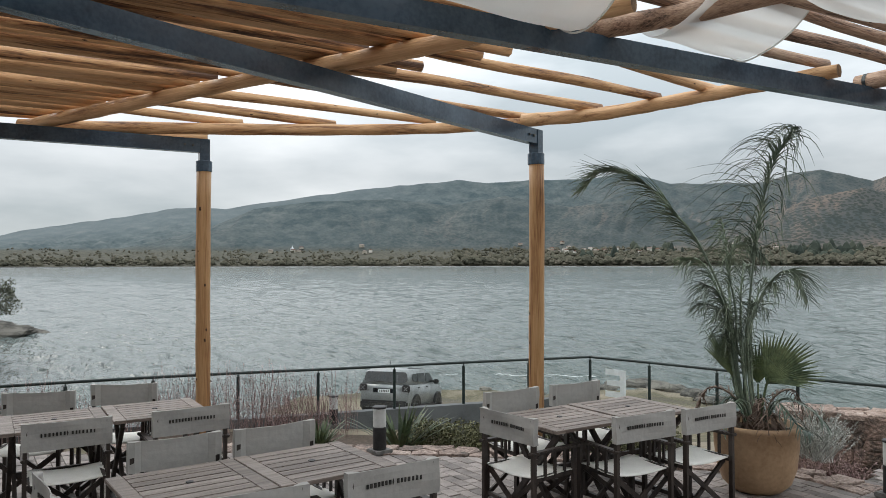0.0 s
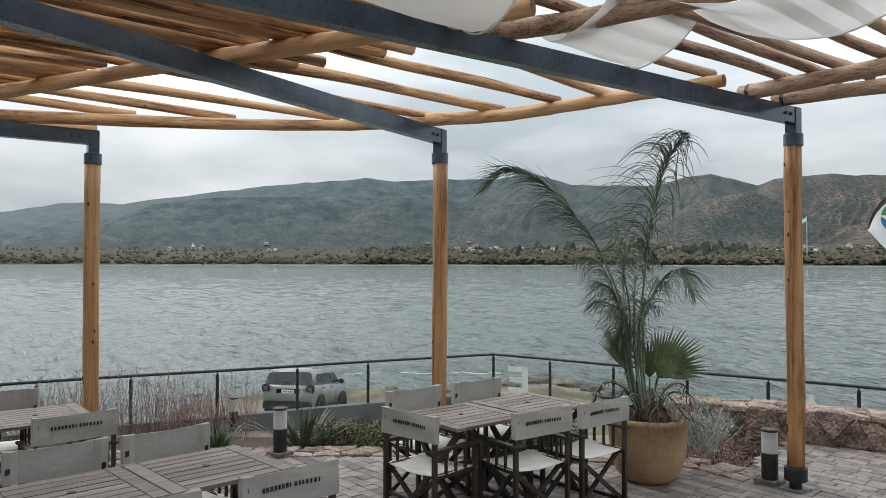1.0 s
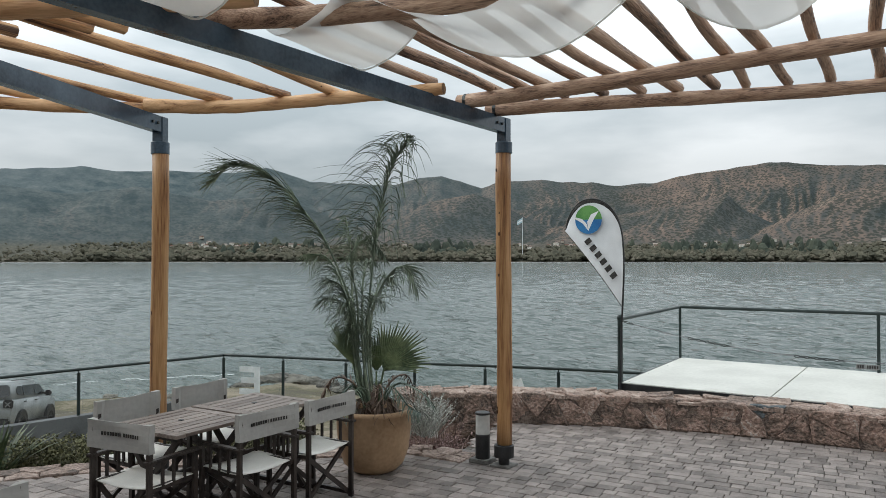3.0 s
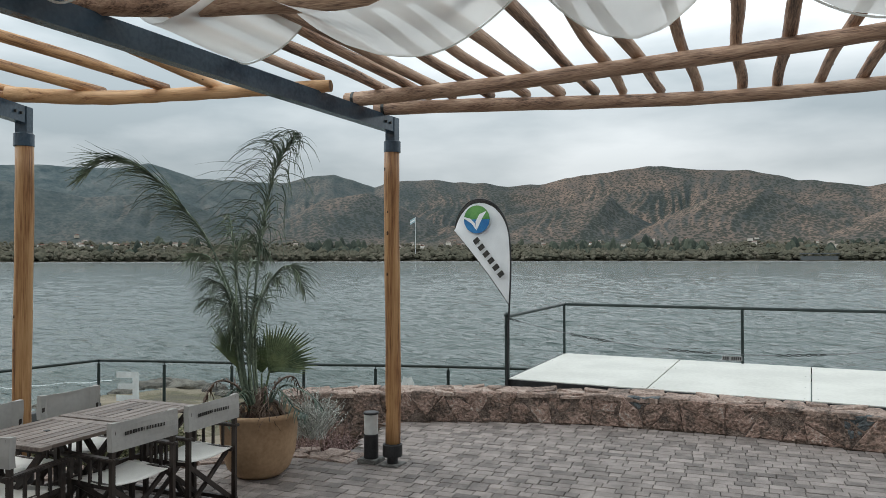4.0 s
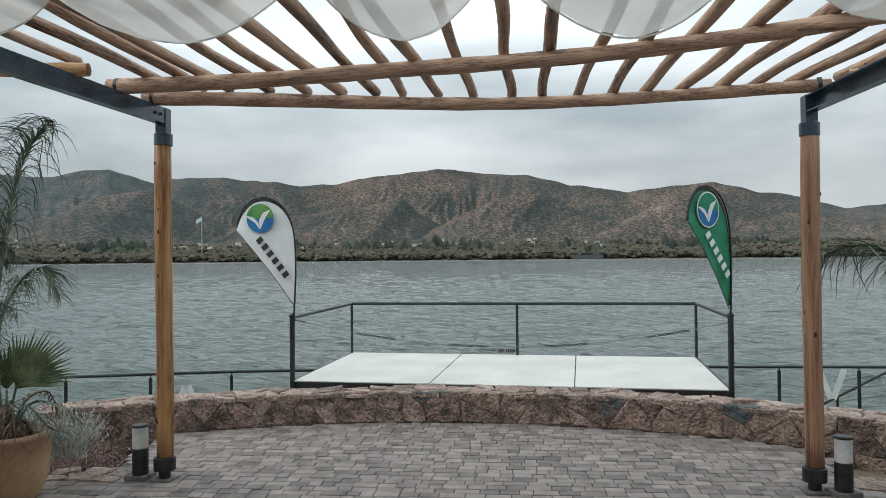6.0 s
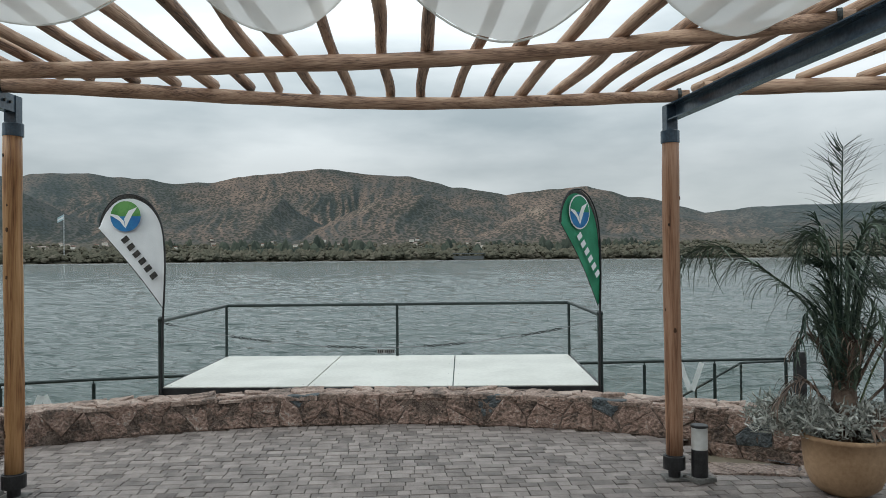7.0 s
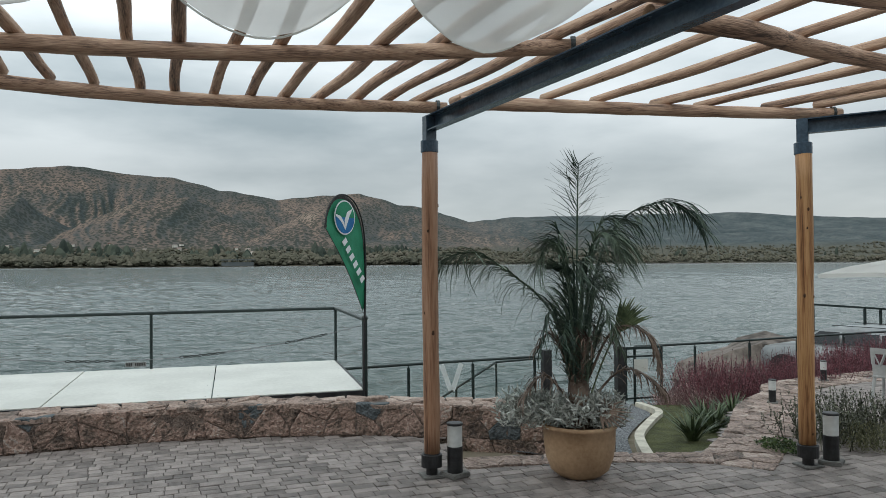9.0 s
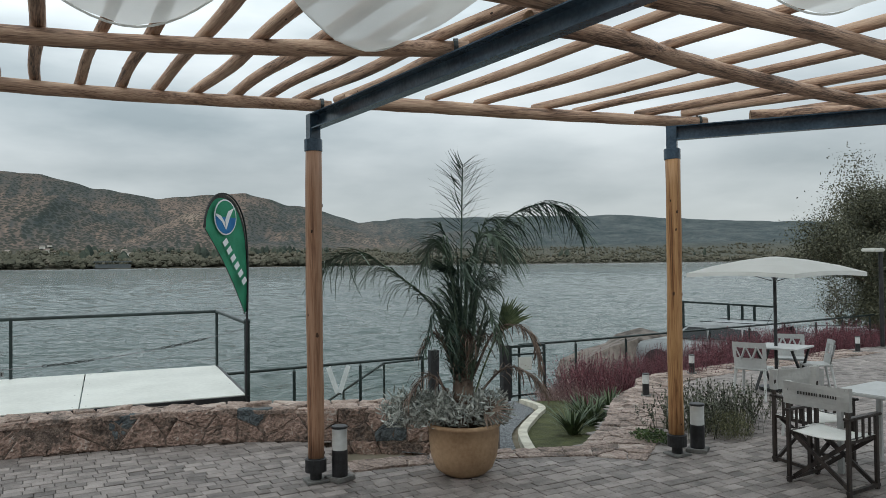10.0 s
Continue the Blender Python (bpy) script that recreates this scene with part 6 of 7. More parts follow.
for k in range(7):
    x, y = 4.55 + 0.34 * k, 8.15 - 0.29 * k
    plant("low_hedge", "low clipped olive-green hedge plant below the terrace", "hedge", hedge[k % 2], pose(x, y, on_ground(x, y) - 0.02, 0, 0, 60 * k) @ Matrix.Diagonal((1, 1, 1.05, 1)), "low hedge plants")
shrub = [stalks("grey_shrub", 46, 0.34, 0.52, 0.0056, M_SHRUB, prng, 0.30, 18) for _ in range(2)]
for k, (x, y) in enumerate(((7.15, -5.95), (6.95, -6.35), (7.25, -6.4), (6.95, -6.70), (7.25, -6.8), (7.45, -6.55), (7.2, -7.2))):
    plant("grey_shrub", "small-leaved grey-green shrub in a terrace bed", "shrub", shrub[k % 2], pose(x, y, 0.0, 0, 0, 50 * k), "grey-green shrubs")
moss = leaf_cloud("ground_cover", 900, (0.3, 0.2, 0.12), (0.03, 0.012), M_GREEN, prng)
soft = leaf_cloud("soft_bush", 2600, (0.26, 0.22, 0.26), (0.03, 0.003), M_HEDGE, prng, upright=0.9)
plant("soft_bush", "soft fine-leaved green bush at the bed's edge", "bush", soft, pose(6.72, -6.36, 0.0))
plant("ground_cover", "bright green low ground cover at the post's foot", "plant", moss, pose(7.0, -5.52, 0.0) @ Matrix.Scale(0.85, 4))


M_GREENBLADE = shade("sword_leaf", (0.030, 0.048, 0.024), (0.115, 0.155, 0.075), 6, 0.45, 0.1, 40)


def blade_plant(n, h, wide, mat, rng, lean=0.5):
    """A rosette of sword-shaped leaves."""
    verts, faces = [], []
    for k in range(n):
        a = 2.4 * k + rng.uniform(-0.2, 0.2)
        out = Vector((math.cos(a), math.sin(a), 0))
        side = Vector((-math.sin(a), math.cos(a), 0))
        tilt = lean * rng.uniform(0.25, 1.2)
        L = h * rng.uniform(0.7, 1.1)
        i = len(verts)
        for s in range(6):
            u = s / 5
            p = out * (0.03 + L * u * tilt * (0.6 + 0.6 * u)) + Vector((0, 0, L * u * (1 - 0.35 * tilt * u)))
            w = wide * (1 - u) ** 0.7 * (0.7 + 0.5 * u) + 0.001
            verts += [tuple(p - side * w), tuple(p + Vector((0, 0, -0.01 * (1 - u)))), tuple(p + side * w)]
        for s in range(5):
            m = i + 3 * s
            faces += [(m, m + 1, m + 4, m + 3), (m + 1, m + 2, m + 5, m + 4)]
    return poly_mesh("sword_leaf_plant", verts, faces, mat)


sword = [blade_plant(60, 0.58, 0.029, M_GREENBLADE, prng, 0.72) for _ in range(2)]
for k, (x, y) in enumerate(((4.12, 8.05), (3.35, 8.7), (8.5, -5.55), (9.3, -6.3), (8.95, -6.2), (9.9, -7.2), (15.5, -14.5))):
    plant("sword_leaf_plant", "clump of upright green sword-shaped leaves", "plant", sword[k % 2], pose(x, y, on_ground(x, y) - 0.02, 0, 0, 70 * k) @ Matrix.Scale(1.2 if k == 0 else 0.84, 4), "sword-leaved plants")


# ---- potted palms ----
def make_pot(radius, height, at):
    pot = thing("plant_pot", "large round terracotta-coloured clay pot on the paving", "pot", at, "clay pots")
    h, r = height, radius
    prof = [(0.50 * r, 0.0), (0.62 * r, 0.02), (0.80 * r, 0.14 * h), (0.93 * r, 0.36 * h), (0.985 * r, 0.65 * h), (1.0 * r, 0.9 * h), (1.035 * r, 0.92 * h), (1.05 * r, 0.95 * h), (1.035 * r, 0.985 * h), (0.98 * r, h), (0.92 * r, 0.985 * h), (0.90 * r, 0.86 * h)]
    part("bowl", lathe(bmesh.new(), prof, 48), M_POT, pot, "", True)
    b = bmesh.new()
    bmesh.ops.create_circle(b, cap_ends=True, segments=32, radius=0.90 * r)
    part("soil", b, M_SOIL, pot, "dark soil", at=pose(0, 0, 0.88 * h))
    return pot


def frond(parent, line, leaf, mat, rng, density=44, droop=0.5, wind=Vector((0, 0, 0)), wide=0.009, spread=0.9, start=0.22, across=None, ahead=0.6, blown=False):
    """One feather leaf: a bent rib with narrow curling leaflets on both sides. across: the way in which its leaflets stand off; blown: both rows are swept to that side."""
    pts = smooth_line(line, 40)
    b = bmesh.new()
    tube(b, pts, [0.012 * (1 - 0.85 * i / 39) + 0.0018 for i in range(40)], 6)
    for i in range(density):
        s = start + (1 - start) * (i + 0.5) / density
        f = s * 39
        k = min(int(f), 38)
        p = pts[k].lerp(pts[k + 1], f - k)
        d = (pts[k + 1] - pts[k]).normalized()
        side = d.cross(Vector((0, 0, 1)))
        if across is not None:
            side = across - d * across.dot(d) + side * 0.35
        side.normalize()
        t = (s - start) / (1 - start)
        env = 0.40 + 0.60 * math.sin(math.pi * (0.18 + 0.74 * t))
        for sg in ((1, 0.45 if rng.random() < 0.85 else -0.7) if blown else (-1, 1)):
            L = leaf * env * rng.uniform(0.6, 1.15)
            q = p
            way = (d * ahead * rng.uniform(0.7, 1.3) + side * sg * spread * rng.uniform(0.6, 1.2) + Vector((rng.gauss(0, 0.12), rng.gauss(0, 0.12), rng.gauss(0.08, 0.12))) + wind * 0.4).normalized()
            prev = None
            fall = droop * rng.uniform(0.6, 1.4)
            curl = Vector((rng.gauss(0, 0.10), rng.gauss(0, 0.10), 0))
            for j in range(6):
                u = j / 5
                w = wide * (1 - u * 0.9) * (1 if j else 0.6)
                flat = way.cross(Vector((0.2, 0.1, 1))).normalized() * w
                cur = (b.verts.new(q - flat), b.verts.new(q + flat))
                if prev:
                    b.faces.new((prev[0], prev[1], cur[1], cur[0]))
                prev = cur
                q = q + way * L / 5
                way = (way + Vector((0, 0, -fall * (0.35 + 0.6 * u))) + curl + wind * 0.22).normalized()
    return part("frond", b, mat, parent)


def swept_frond(parent, line, leaf, mat, rng, pairs, first, last, other, wide=0.006, start=0.3, thick=0.012, hug=0.7, loose=0.16, tip=0.55, low=1.0):
    """A feather leaf in the wind. first, last: the ways in which a leaflet of the windward row sets off and ends; other: the end of the leaflets across the rib."""
    pts = smooth_line(line, 40)
    b = bmesh.new()
    tube(b, pts, [thick * (1 - 0.85 * i / 39) + 0.0018 for i in range(40)], 6)
    for i in range(pairs):
        s = start + (1 - start) * ((i + rng.random()) / pairs) ** low
        f = min(s * 39, 38.99)
        k = int(f)
        p, d = pts[k].lerp(pts[k + 1], f - k), (pts[k + 1] - pts[k]).normalized()
        t = (s - start) / (1 - start)
        env = (0.55 + 0.45 * math.sin(math.pi * (0.15 + 0.75 * t))) * (1 - (1 - tip) * t * t)
        for row in (0, 1):
            L = leaf * env * rng.uniform(0.45, 1.2) * (1.0 if row == 0 else 0.85)
            shake = Vector((rng.gauss(0, loose), rng.gauss(0, loose), rng.gauss(0, loose)))
            a = (d * hug + (first if row == 0 else first * 0.1 + other * 0.35) + shake).normalized()
            z = ((last if row == 0 else other) + d * 0.2 * hug + shake * 1.2).normalized()
            q, prev = p, None
            for j in range(7):
                u = j / 6
                way = a.lerp(z, min(1.0, 1.35 * u) ** 0.8).normalized()
                w = wide * (1 - 0.88 * u) * (1 if j else 0.6)
                flat = way.cross(Vector((0.35, 0.25, 0.9))).normalized() * w
                cur = (b.verts.new(q - flat), b.verts.new(q + flat))
                if prev:
                    b.faces.new((prev[0], prev[1], cur[1], cur[0]))
                prev = cur
                q = q + way * L / 6
    return part("frond", b, mat, parent)


def fan_leaf(parent, root, hub, facing, radius, mat, rng, blades=26, span=4.2, aim=None):
    """A fan palm leaf: a stalk and pleated blades spread from a hub."""
    b = bmesh.new()
    root, hub, facing = Vector(root), Vector(hub), Vector(facing).normalized()
    mid = root.lerp(hub, 0.5) + Vector((0, 0, 0.05))
    tube(b, smooth_line([root, mid, hub], 8), 0.008, 6)
    up = (hub - root).normalized() if aim is None else Vector(aim).normalized()
    u = (up - facing * up.dot(facing)).normalized()
    v = facing.cross(u)
    for k in range(blades):
        a = span * ((k + 0.5) / blades - 0.5)
        d = u * math.cos(a) + v * math.sin(a)
        t = (v * math.cos(a) - u * math.sin(a))
        L = radius * rng.uniform(0.85, 1.08) * (1 - 0.12 * abs(a))
        rows = []
        for s, w in ((0.03, 0.004), (0.40, 0.016), (0.70, 0.010), (1.0, 0.002)):
            c = hub + d * L * s + Vector((0, 0, -0.10 * radius * s ** 3)) + facing * 0.10 * radius * s * s
            rows.append((b.verts.new(c - t * w), b.verts.new(c + facing * 0.008 * (1 if s < 0.7 else 0.3)), b.verts.new(c + t * w)))
        for r, q in zip(rows, rows[1:]):
            b.faces.new((r[0], r[1], q[1], q[0]))
            b.faces.new((r[1], r[2], q[2], q[1]))
    return part("fan_leaf", b, mat, parent, "pleated fan leaf")


POT_A, POT_B = (5.915, 4.58), (6.82, -3.19)
make_pot(0.350, 0.585, pose(*POT_A, 0))
make_pot(0.324, 0.48, pose(*POT_B, 0))


def place(origin, left_az, base):
    """Points given as (towards the left as seen from the house, away from it, height above the soil)."""
    l = Vector((math.cos(radians(left_az)), math.sin(radians(left_az)), 0))
    o = Vector((l.y, -l.x, 0))
    return lambda u, v, z: Vector((*origin, base)) * 0 + l * u + o * v + Vector((0, 0, z))


frng = random.Random(17)
palm_a = thing("feather_palm", "wind-blown feather palm with drooping fronds in a clay pot", "palm", pose(*POT_A, 0.49))
P = place(POT_A, 127, 0.47)
WIND, LEFT = P(0.50, 0, -0.05), P(1, 0, 0)
# The tall frond, the long one bent over by the wind, and the short ones between them.
swept_frond(palm_a, [P(*p) for p in ((0.06, 0, 0), (0.09, 0, 0.40), (0.05, 0, 1.03), (0.0, 0, 1.53), (-0.05, 0, 1.87), (-0.12, 0, 2.22), (-0.20, 0, 2.42), (-0.28, 0, 2.55), (-0.34, 0, 2.63))], 0.86, M_PALMGREY, frng, 104, P(0.50, 0.1, 0.02), P(0.70, 0.1, -0.74), P(0.16, -0.1, -0.95), 0.0078, 0.36, hug=0.95, loose=0.17, tip=0.16, low=1.1)
swept_frond(palm_a, [P(*p) for p in ((0.06, 0, 0), (0.16, 0, 0.40), (0.21, 0, 1.02), (0.35, 0, 1.42), (0.49, 0, 1.71), (0.61, 0, 1.87), (0.74, 0, 2.03), (0.89, 0, 2.19), (1.04, 0, 2.30), (1.20, 0, 2.36), (1.37, 0, 2.33), (1.50, 0, 2.20))], 0.56, M_PALMGREY, frng, 120, P(0.45, 0.2, 0.30), P(0.80, 0.2, -0.50), P(0.95, -0.2, -0.05), 0.0080, 0.30, hug=1.2, loose=0.26, tip=0.6)
swept_frond(palm_a, [P(*p) for p in ((0.03, -0.02, 0), (0.08, -0.03, 0.38), (0.05, -0.06, 0.83), (-0.03, -0.1, 1.13), (-0.14, -0.13, 1.33), (-0.25, -0.16, 1.41), (-0.34, -0.18, 1.36), (-0.40, -0.2, 1.18))], 0.42, M_PALMGREY, frng, 66, P(-0.8, 0, 0.25), P(-0.6, 0, -0.75), P(0.25, 0, -0.9), 0.0062, 0.36)
swept_frond(palm_a, [P(*p) for p in ((0.03, 0, 0), (0.14, 0, 0.37), (0.15, -0.04, 1.02), (0.20, -0.08, 1.42), (0.15, -0.12, 1.60), (0.03, -0.16, 1.63), (-0.09, -0.2, 1.52))], 0.40, M_PALMGREY, frng, 60, P(0.2, 0, 0.3), P(0.25, 0, -0.95), P(-0.25, 0, -0.9), 0.006, 0.40)
for line, leaf, pairs in (
        (((0.04, 0, 0), (0.17, 0.03, 0.5), (0.24, 0.06, 1.0), (0.34, 0.08, 1.32), (0.46, 0.10, 1.50), (0.60, 0.10, 1.52)), 0.46, 62),
        (((0.04, -0.02, 0), (0.14, -0.06, 0.5), (0.20, -0.14, 0.95), (0.28, -0.2, 1.22), (0.40, -0.24, 1.30)), 0.44, 56),
        (((0.02, 0.02, 0), (0.10, 0.06, 0.6), (0.12, 0.16, 1.1), (0.10, 0.26, 1.42), (0.02, 0.36, 1.46)), 0.44, 56),
        (((0.02, 0, 0), (0.08, -0.05, 0.5), (0.06, -0.14, 0.92), (0.0, -0.24, 1.12), (-0.10, -0.32, 1.10)), 0.38, 50),
        (((0.05, 0, 0), (0.15, -0.02, 0.6), (0.20, -0.04, 1.15), (0.22, -0.06, 1.60), (0.26, -0.06, 1.86)), 0.40, 50),
        (((0.0, 0.02, 0), (0.05, 0.06, 0.5), (0.02, 0.12, 1.0), (-0.06, 0.2, 1.28), (-0.16, 0.26, 1.30)), 0.40, 50),
        (((0.05, 0, 0), (0.15, 0, 0.45), (0.22, 0, 0.85), (0.32, -0.04, 1.08), (0.44, -0.06, 1.12)), 0.40, 50)):
    swept_frond(palm_a, [P(*p) for p in line], leaf, M_PALMGREY, frng, pairs, P(0.6, 0, 0.1), P(0.62, 0.0, -0.78), P(0.05, -0.25, -0.9), 0.0062, 0.34)
for k in range(12):
    a = 0.55 * k
    c, n = 0.10 * math.cos(a) + 0.03, 0.10 * math.sin(a)
    tube_line = [P(0.4 * c, 0.4 * n, 0.0), P(0.08 + 0.8 * c, 0.8 * n, 0.45), P(0.11 + 1.2 * c, 1.2 * n, 0.80 + 0.03 * k)]
    swept_frond(palm_a, tube_line, 0.30, M_PALMGREY, frng, 16, P(0.3, 0, 0.5), P(0.5, 0, -0.6), P(-0.4, 0, -0.6), 0.006, 0.55)
fan_leaf(palm_a, P(-0.03, -0.03, 0.03), P(-0.09, -0.06, 0.44), P(0.20, -0.95, 0.12), 0.56, M_FAN, frng, 24, 1.55, P(-0.60, 0, 0.80))
fan_leaf(palm_a, P(-0.03, -0.05, 0.03), P(-0.10, -0.10, 0.47), P(0.05, -0.55, 0.9), 0.36, M_FAN, frng, 10, 0.8, P(-0.97, 0, 0.25))
fan_leaf(palm_a, P(0.05, 0, 0.05), P(0.16, 0.0, 0.46), P(-0.75, -0.62, 0.2), 0.56, M_FAN, frng, 16, 0.9, P(0.56, 0, 0.82))
fan_leaf(palm_a, P(-0.02, 0, 0.05), P(-0.02, 0.05, 0.42), P(0.1, -1, 0.15), 0.40, M_FAN, frng, 14, 1.3)
for k in range(9):
    a = k * 0.7 + 0.3
    c, s = math.cos(a), math.sin(a)
    frond(palm_a, [P(0.04 * c, 0.04 * s, 0.02), P(0.2 * c, 0.2 * s, 0.30), P(0.42 * c, 0.42 * s, 0.34 - 0.1 * (k % 3)), P(0.55 * c, 0.55 * s, 0.10)], 0.22, M_DEAD if k % 3 == 0 else M_PALM, frng, 22, 0.5)
part("trunk", lathe(bmesh.new(), [(0.10, -0.03), (0.085, 0.12), (0.05, 0.26)], 14), M_DEAD, palm_a, "fibrous brown stem base", True)
for k in range(10):
    a = 0.628 * k
    frond(palm_a, [P(0.05 * math.cos(a), 0.05 * math.sin(a), 0.1), P(0.16 * math.cos(a), 0.16 * math.sin(a), 0.16), P(0.24 * math.cos(a), 0.24 * math.sin(a), 0.02)], 0.12, M_DEAD, frng, 14, 0.4, wide=0.012)

palm_b = thing("feather_palm", "tall feather palm with arching drooping fronds in a clay pot", "palm", pose(*POT_B, 0.41))
P = place(POT_B, 65, 0.41)
WIND, LEFT = P(-0.06, 0, 0), P(1, 0, 0)
# The upright spear with stiff leaflets, the two arching fronds and the crown between them.
frond(palm_b, [P(*p) for p in ((0.0, 0, 0), (0.01, 0, 1.0), (0.0, 0, 1.7), (-0.01, 0, 2.16), (-0.02, 0, 2.42))], 0.35, M_PALM, frng, 62, 0.10, P(0, 0, 0), 0.0080, 0.85, 0.46, LEFT, 0.60)
for line, leaf, pairs, first, last, other in (
        (((0.0, 0, 0), (-0.01, 0, 0.56), (-0.09, 0, 1.02), (-0.17, 0, 1.44), (-0.28, 0, 1.75), (-0.44, 0, 1.93), (-0.62, 0, 2.02), (-0.82, 0, 2.05), (-0.98, 0, 1.97), (-1.10, 0, 1.78)), 0.58, 96, P(-0.25, -0.2, 0.0), P(-0.12, -0.1, -1), P(-0.05, 0.2, -1)),
        (((0.02, 0, 0), (0.09, 0, 0.61), (0.22, 0, 1.02), (0.37, 0, 1.23), (0.58, 0, 1.40), (0.75, 0, 1.52), (0.90, 0, 1.60), (1.05, 0, 1.61), (1.22, 0, 1.54), (1.36, 0, 1.38)), 0.58, 96, P(0.25, -0.2, 0.1), P(0.30, -0.1, -0.95), P(0.12, 0.2, -1)),
        (((0.0, 0, 0), (0.0, -0.1, 0.9), (-0.08, -0.22, 1.5), (-0.16, -0.34, 1.74), (-0.26, -0.46, 1.74), (-0.34, -0.54, 1.56)), 0.56, 70, P(-0.2, 0, 0.1), P(-0.15, 0, -1), P(0.15, 0, -1)),
        (((0.0, 0, 0), (0.05, -0.08, 0.9), (0.10, -0.2, 1.42), (0.18, -0.32, 1.66), (0.28, -0.40, 1.64), (0.36, -0.46, 1.46)), 0.54, 70, P(0.2, 0, 0.1), P(0.15, 0, -1), P(-0.15, 0, -1)),
        (((0.0, 0.02, 0), (-0.06, 0.08, 0.9), (-0.14, 0.16, 1.5), (-0.24, 0.24, 1.78), (-0.36, 0.30, 1.78), (-0.46, 0.34, 1.58)), 0.54, 66, P(-0.2, 0, 0.1), P(-0.15, 0, -1), P(0.1, 0, -1)),
        (((0.0, 0.02, 0), (0.06, 0.08, 0.9), (0.10, 0.16, 1.45), (0.17, 0.24, 1.72), (0.28, 0.30, 1.72)), 0.52, 60, P(0.2, 0, 0.1), P(0.15, 0, -1), P(-0.1, 0, -1)),
        (((0.0, -0.02, 0), (-0.02, -0.12, 0.8), (-0.04, -0.28, 1.35), (-0.02, -0.44, 1.52), (0.0, -0.58, 1.40)), 0.52, 60, P(-0.3, 0, 0.1), P(-0.2, 0, -1), P(0.2, 0, -1)),
        (((0.0, 0, 0), (-0.04, -0.03, 0.8), (-0.10, -0.05, 1.35), (-0.15, -0.08, 1.70), (-0.22, -0.1, 1.88), (-0.30, -0.12, 1.90)), 0.46, 60, P(-0.3, 0, 0.2), P(-0.25, 0, -0.95), P(0.1, 0, -1)),
        (((0.0, 0, 0), (0.04, 0.03, 0.8), (0.07, 0.05, 1.35), (0.11, 0.06, 1.66), (0.18, 0.08, 1.84)), 0.44, 56, P(0.3, 0, 0.3), P(0.3, 0, -0.9), P(-0.1, 0, -1))):
    swept_frond(palm_b, [P(*p) for p in line], leaf, M_PALM, frng, pairs if pairs > 90 else int(pairs * 0.72), first * 1.6, last + first * (0.5 if pairs > 90 else 1.4), other, 0.0085, 0.30, hug=0.45 if pairs > 90 else 0.9, loose=0.22, tip=0.8)
for k in range(14):
    a = 0.45 * k
    c, n = math.cos(a), math.sin(a)
    swept_frond(palm_b, [P(0.04 * c, 0.04 * n, 0.1), P(0.08 * c, 0.08 * n, 0.6), P(0.15 * c, 0.15 * n, 1.0 + 0.03 * k), P(0.30 * c, 0.30 * n, 1.20 + 0.02 * k)], 0.46, M_PALM, frng, 24, P(0.5 * c, 0.5 * n, 0.7), P(0.9 * c, 0.9 * n, 0.1), P(0.3 * c, 0.3 * n, -0.5), 0.0085, 0.36)
fan_leaf(palm_b, P(-0.04, 0, 0.1), P(-0.32, -0.05, 0.87), P(0.5, -1, 0.2), 0.40, M_FAN, frng, 16, 0.95, P(-0.62, 0, 0.78))
for line in (((-0.08, 0, 0.45), (-0.27, -0.1, 0.87), (-0.47, -0.1, 0.95), (-0.63, -0.1, 0.82), (-0.71, -0.1, 0.52)), ((-0.05, 0, 0.2), (-0.37, 0.1, 0.52), (-0.60, 0.15, 0.48), (-0.77, 0.15, 0.33)), ((0.05, 0, 0.2), (0.3, -0.1, 0.5), (0.52, -0.1, 0.28))):
    frond(palm_b, [P(*p) for p in line], 0.34, M_DEAD, frng, 36, 0.9)
part("trunk", lathe(bmesh.new(), [(0.12, -0.03), (0.11, 0.25), (0.085, 0.5), (0.05, 0.72)], 14), M_DEAD, palm_b, "fibrous brown stem base", True)
for k in range(9):
    a = k * 0.70 + 0.2
    c, n = math.cos(a), math.sin(a)
    frond(palm_b, [P(0.05 * c, 0.05 * n, 0.25), P(0.12 * c, 0.12 * n, 0.62), P(0.26 * c, 0.26 * n, 0.86 + 0.12 * (k % 3)), P(0.40 * c, 0.40 * n, 0.70 + 0.1 * (k % 2))], 0.34, M_DEAD if k % 3 == 0 else M_PALM, frng, 30, 0.7, WIND, 0.009, 0.6, 0.1)
fan_leaf(palm_b, P(0.0, -0.05, 0.0), P(-0.18, -0.15, 0.2), P(0, -0.6, 1), 0.28, M_DEAD, frng, 16, 3.4)
silver = [leaf_cloud("silver_bush", 1000, (0.30, 0.26, 0.26), (0.085, 0.009), M_SILVER, prng, upright=0.3) for _ in range(2)]
for k, (u, v, z) in enumerate(((0.30, 0.02, 0.05), (0.02, -0.06, 0.07), (-0.18, 0.06, 0.04), (0.48, 0.12, 0.02))):
    q = P(u, v, z)
    plant("silver_bush", "silvery grey-leaved bush spilling over the clay pot", "bush", silver[k % 2], pose(POT_B[0] + q.x, POT_B[1] + q.y, 0.40 + z, 0, 0, 80 * k), "silver bushes")
wispy = stalks("silver_bush", 75, 0.13, 0.46, 0.0035, M_SILVER, prng, 0.55, 22)
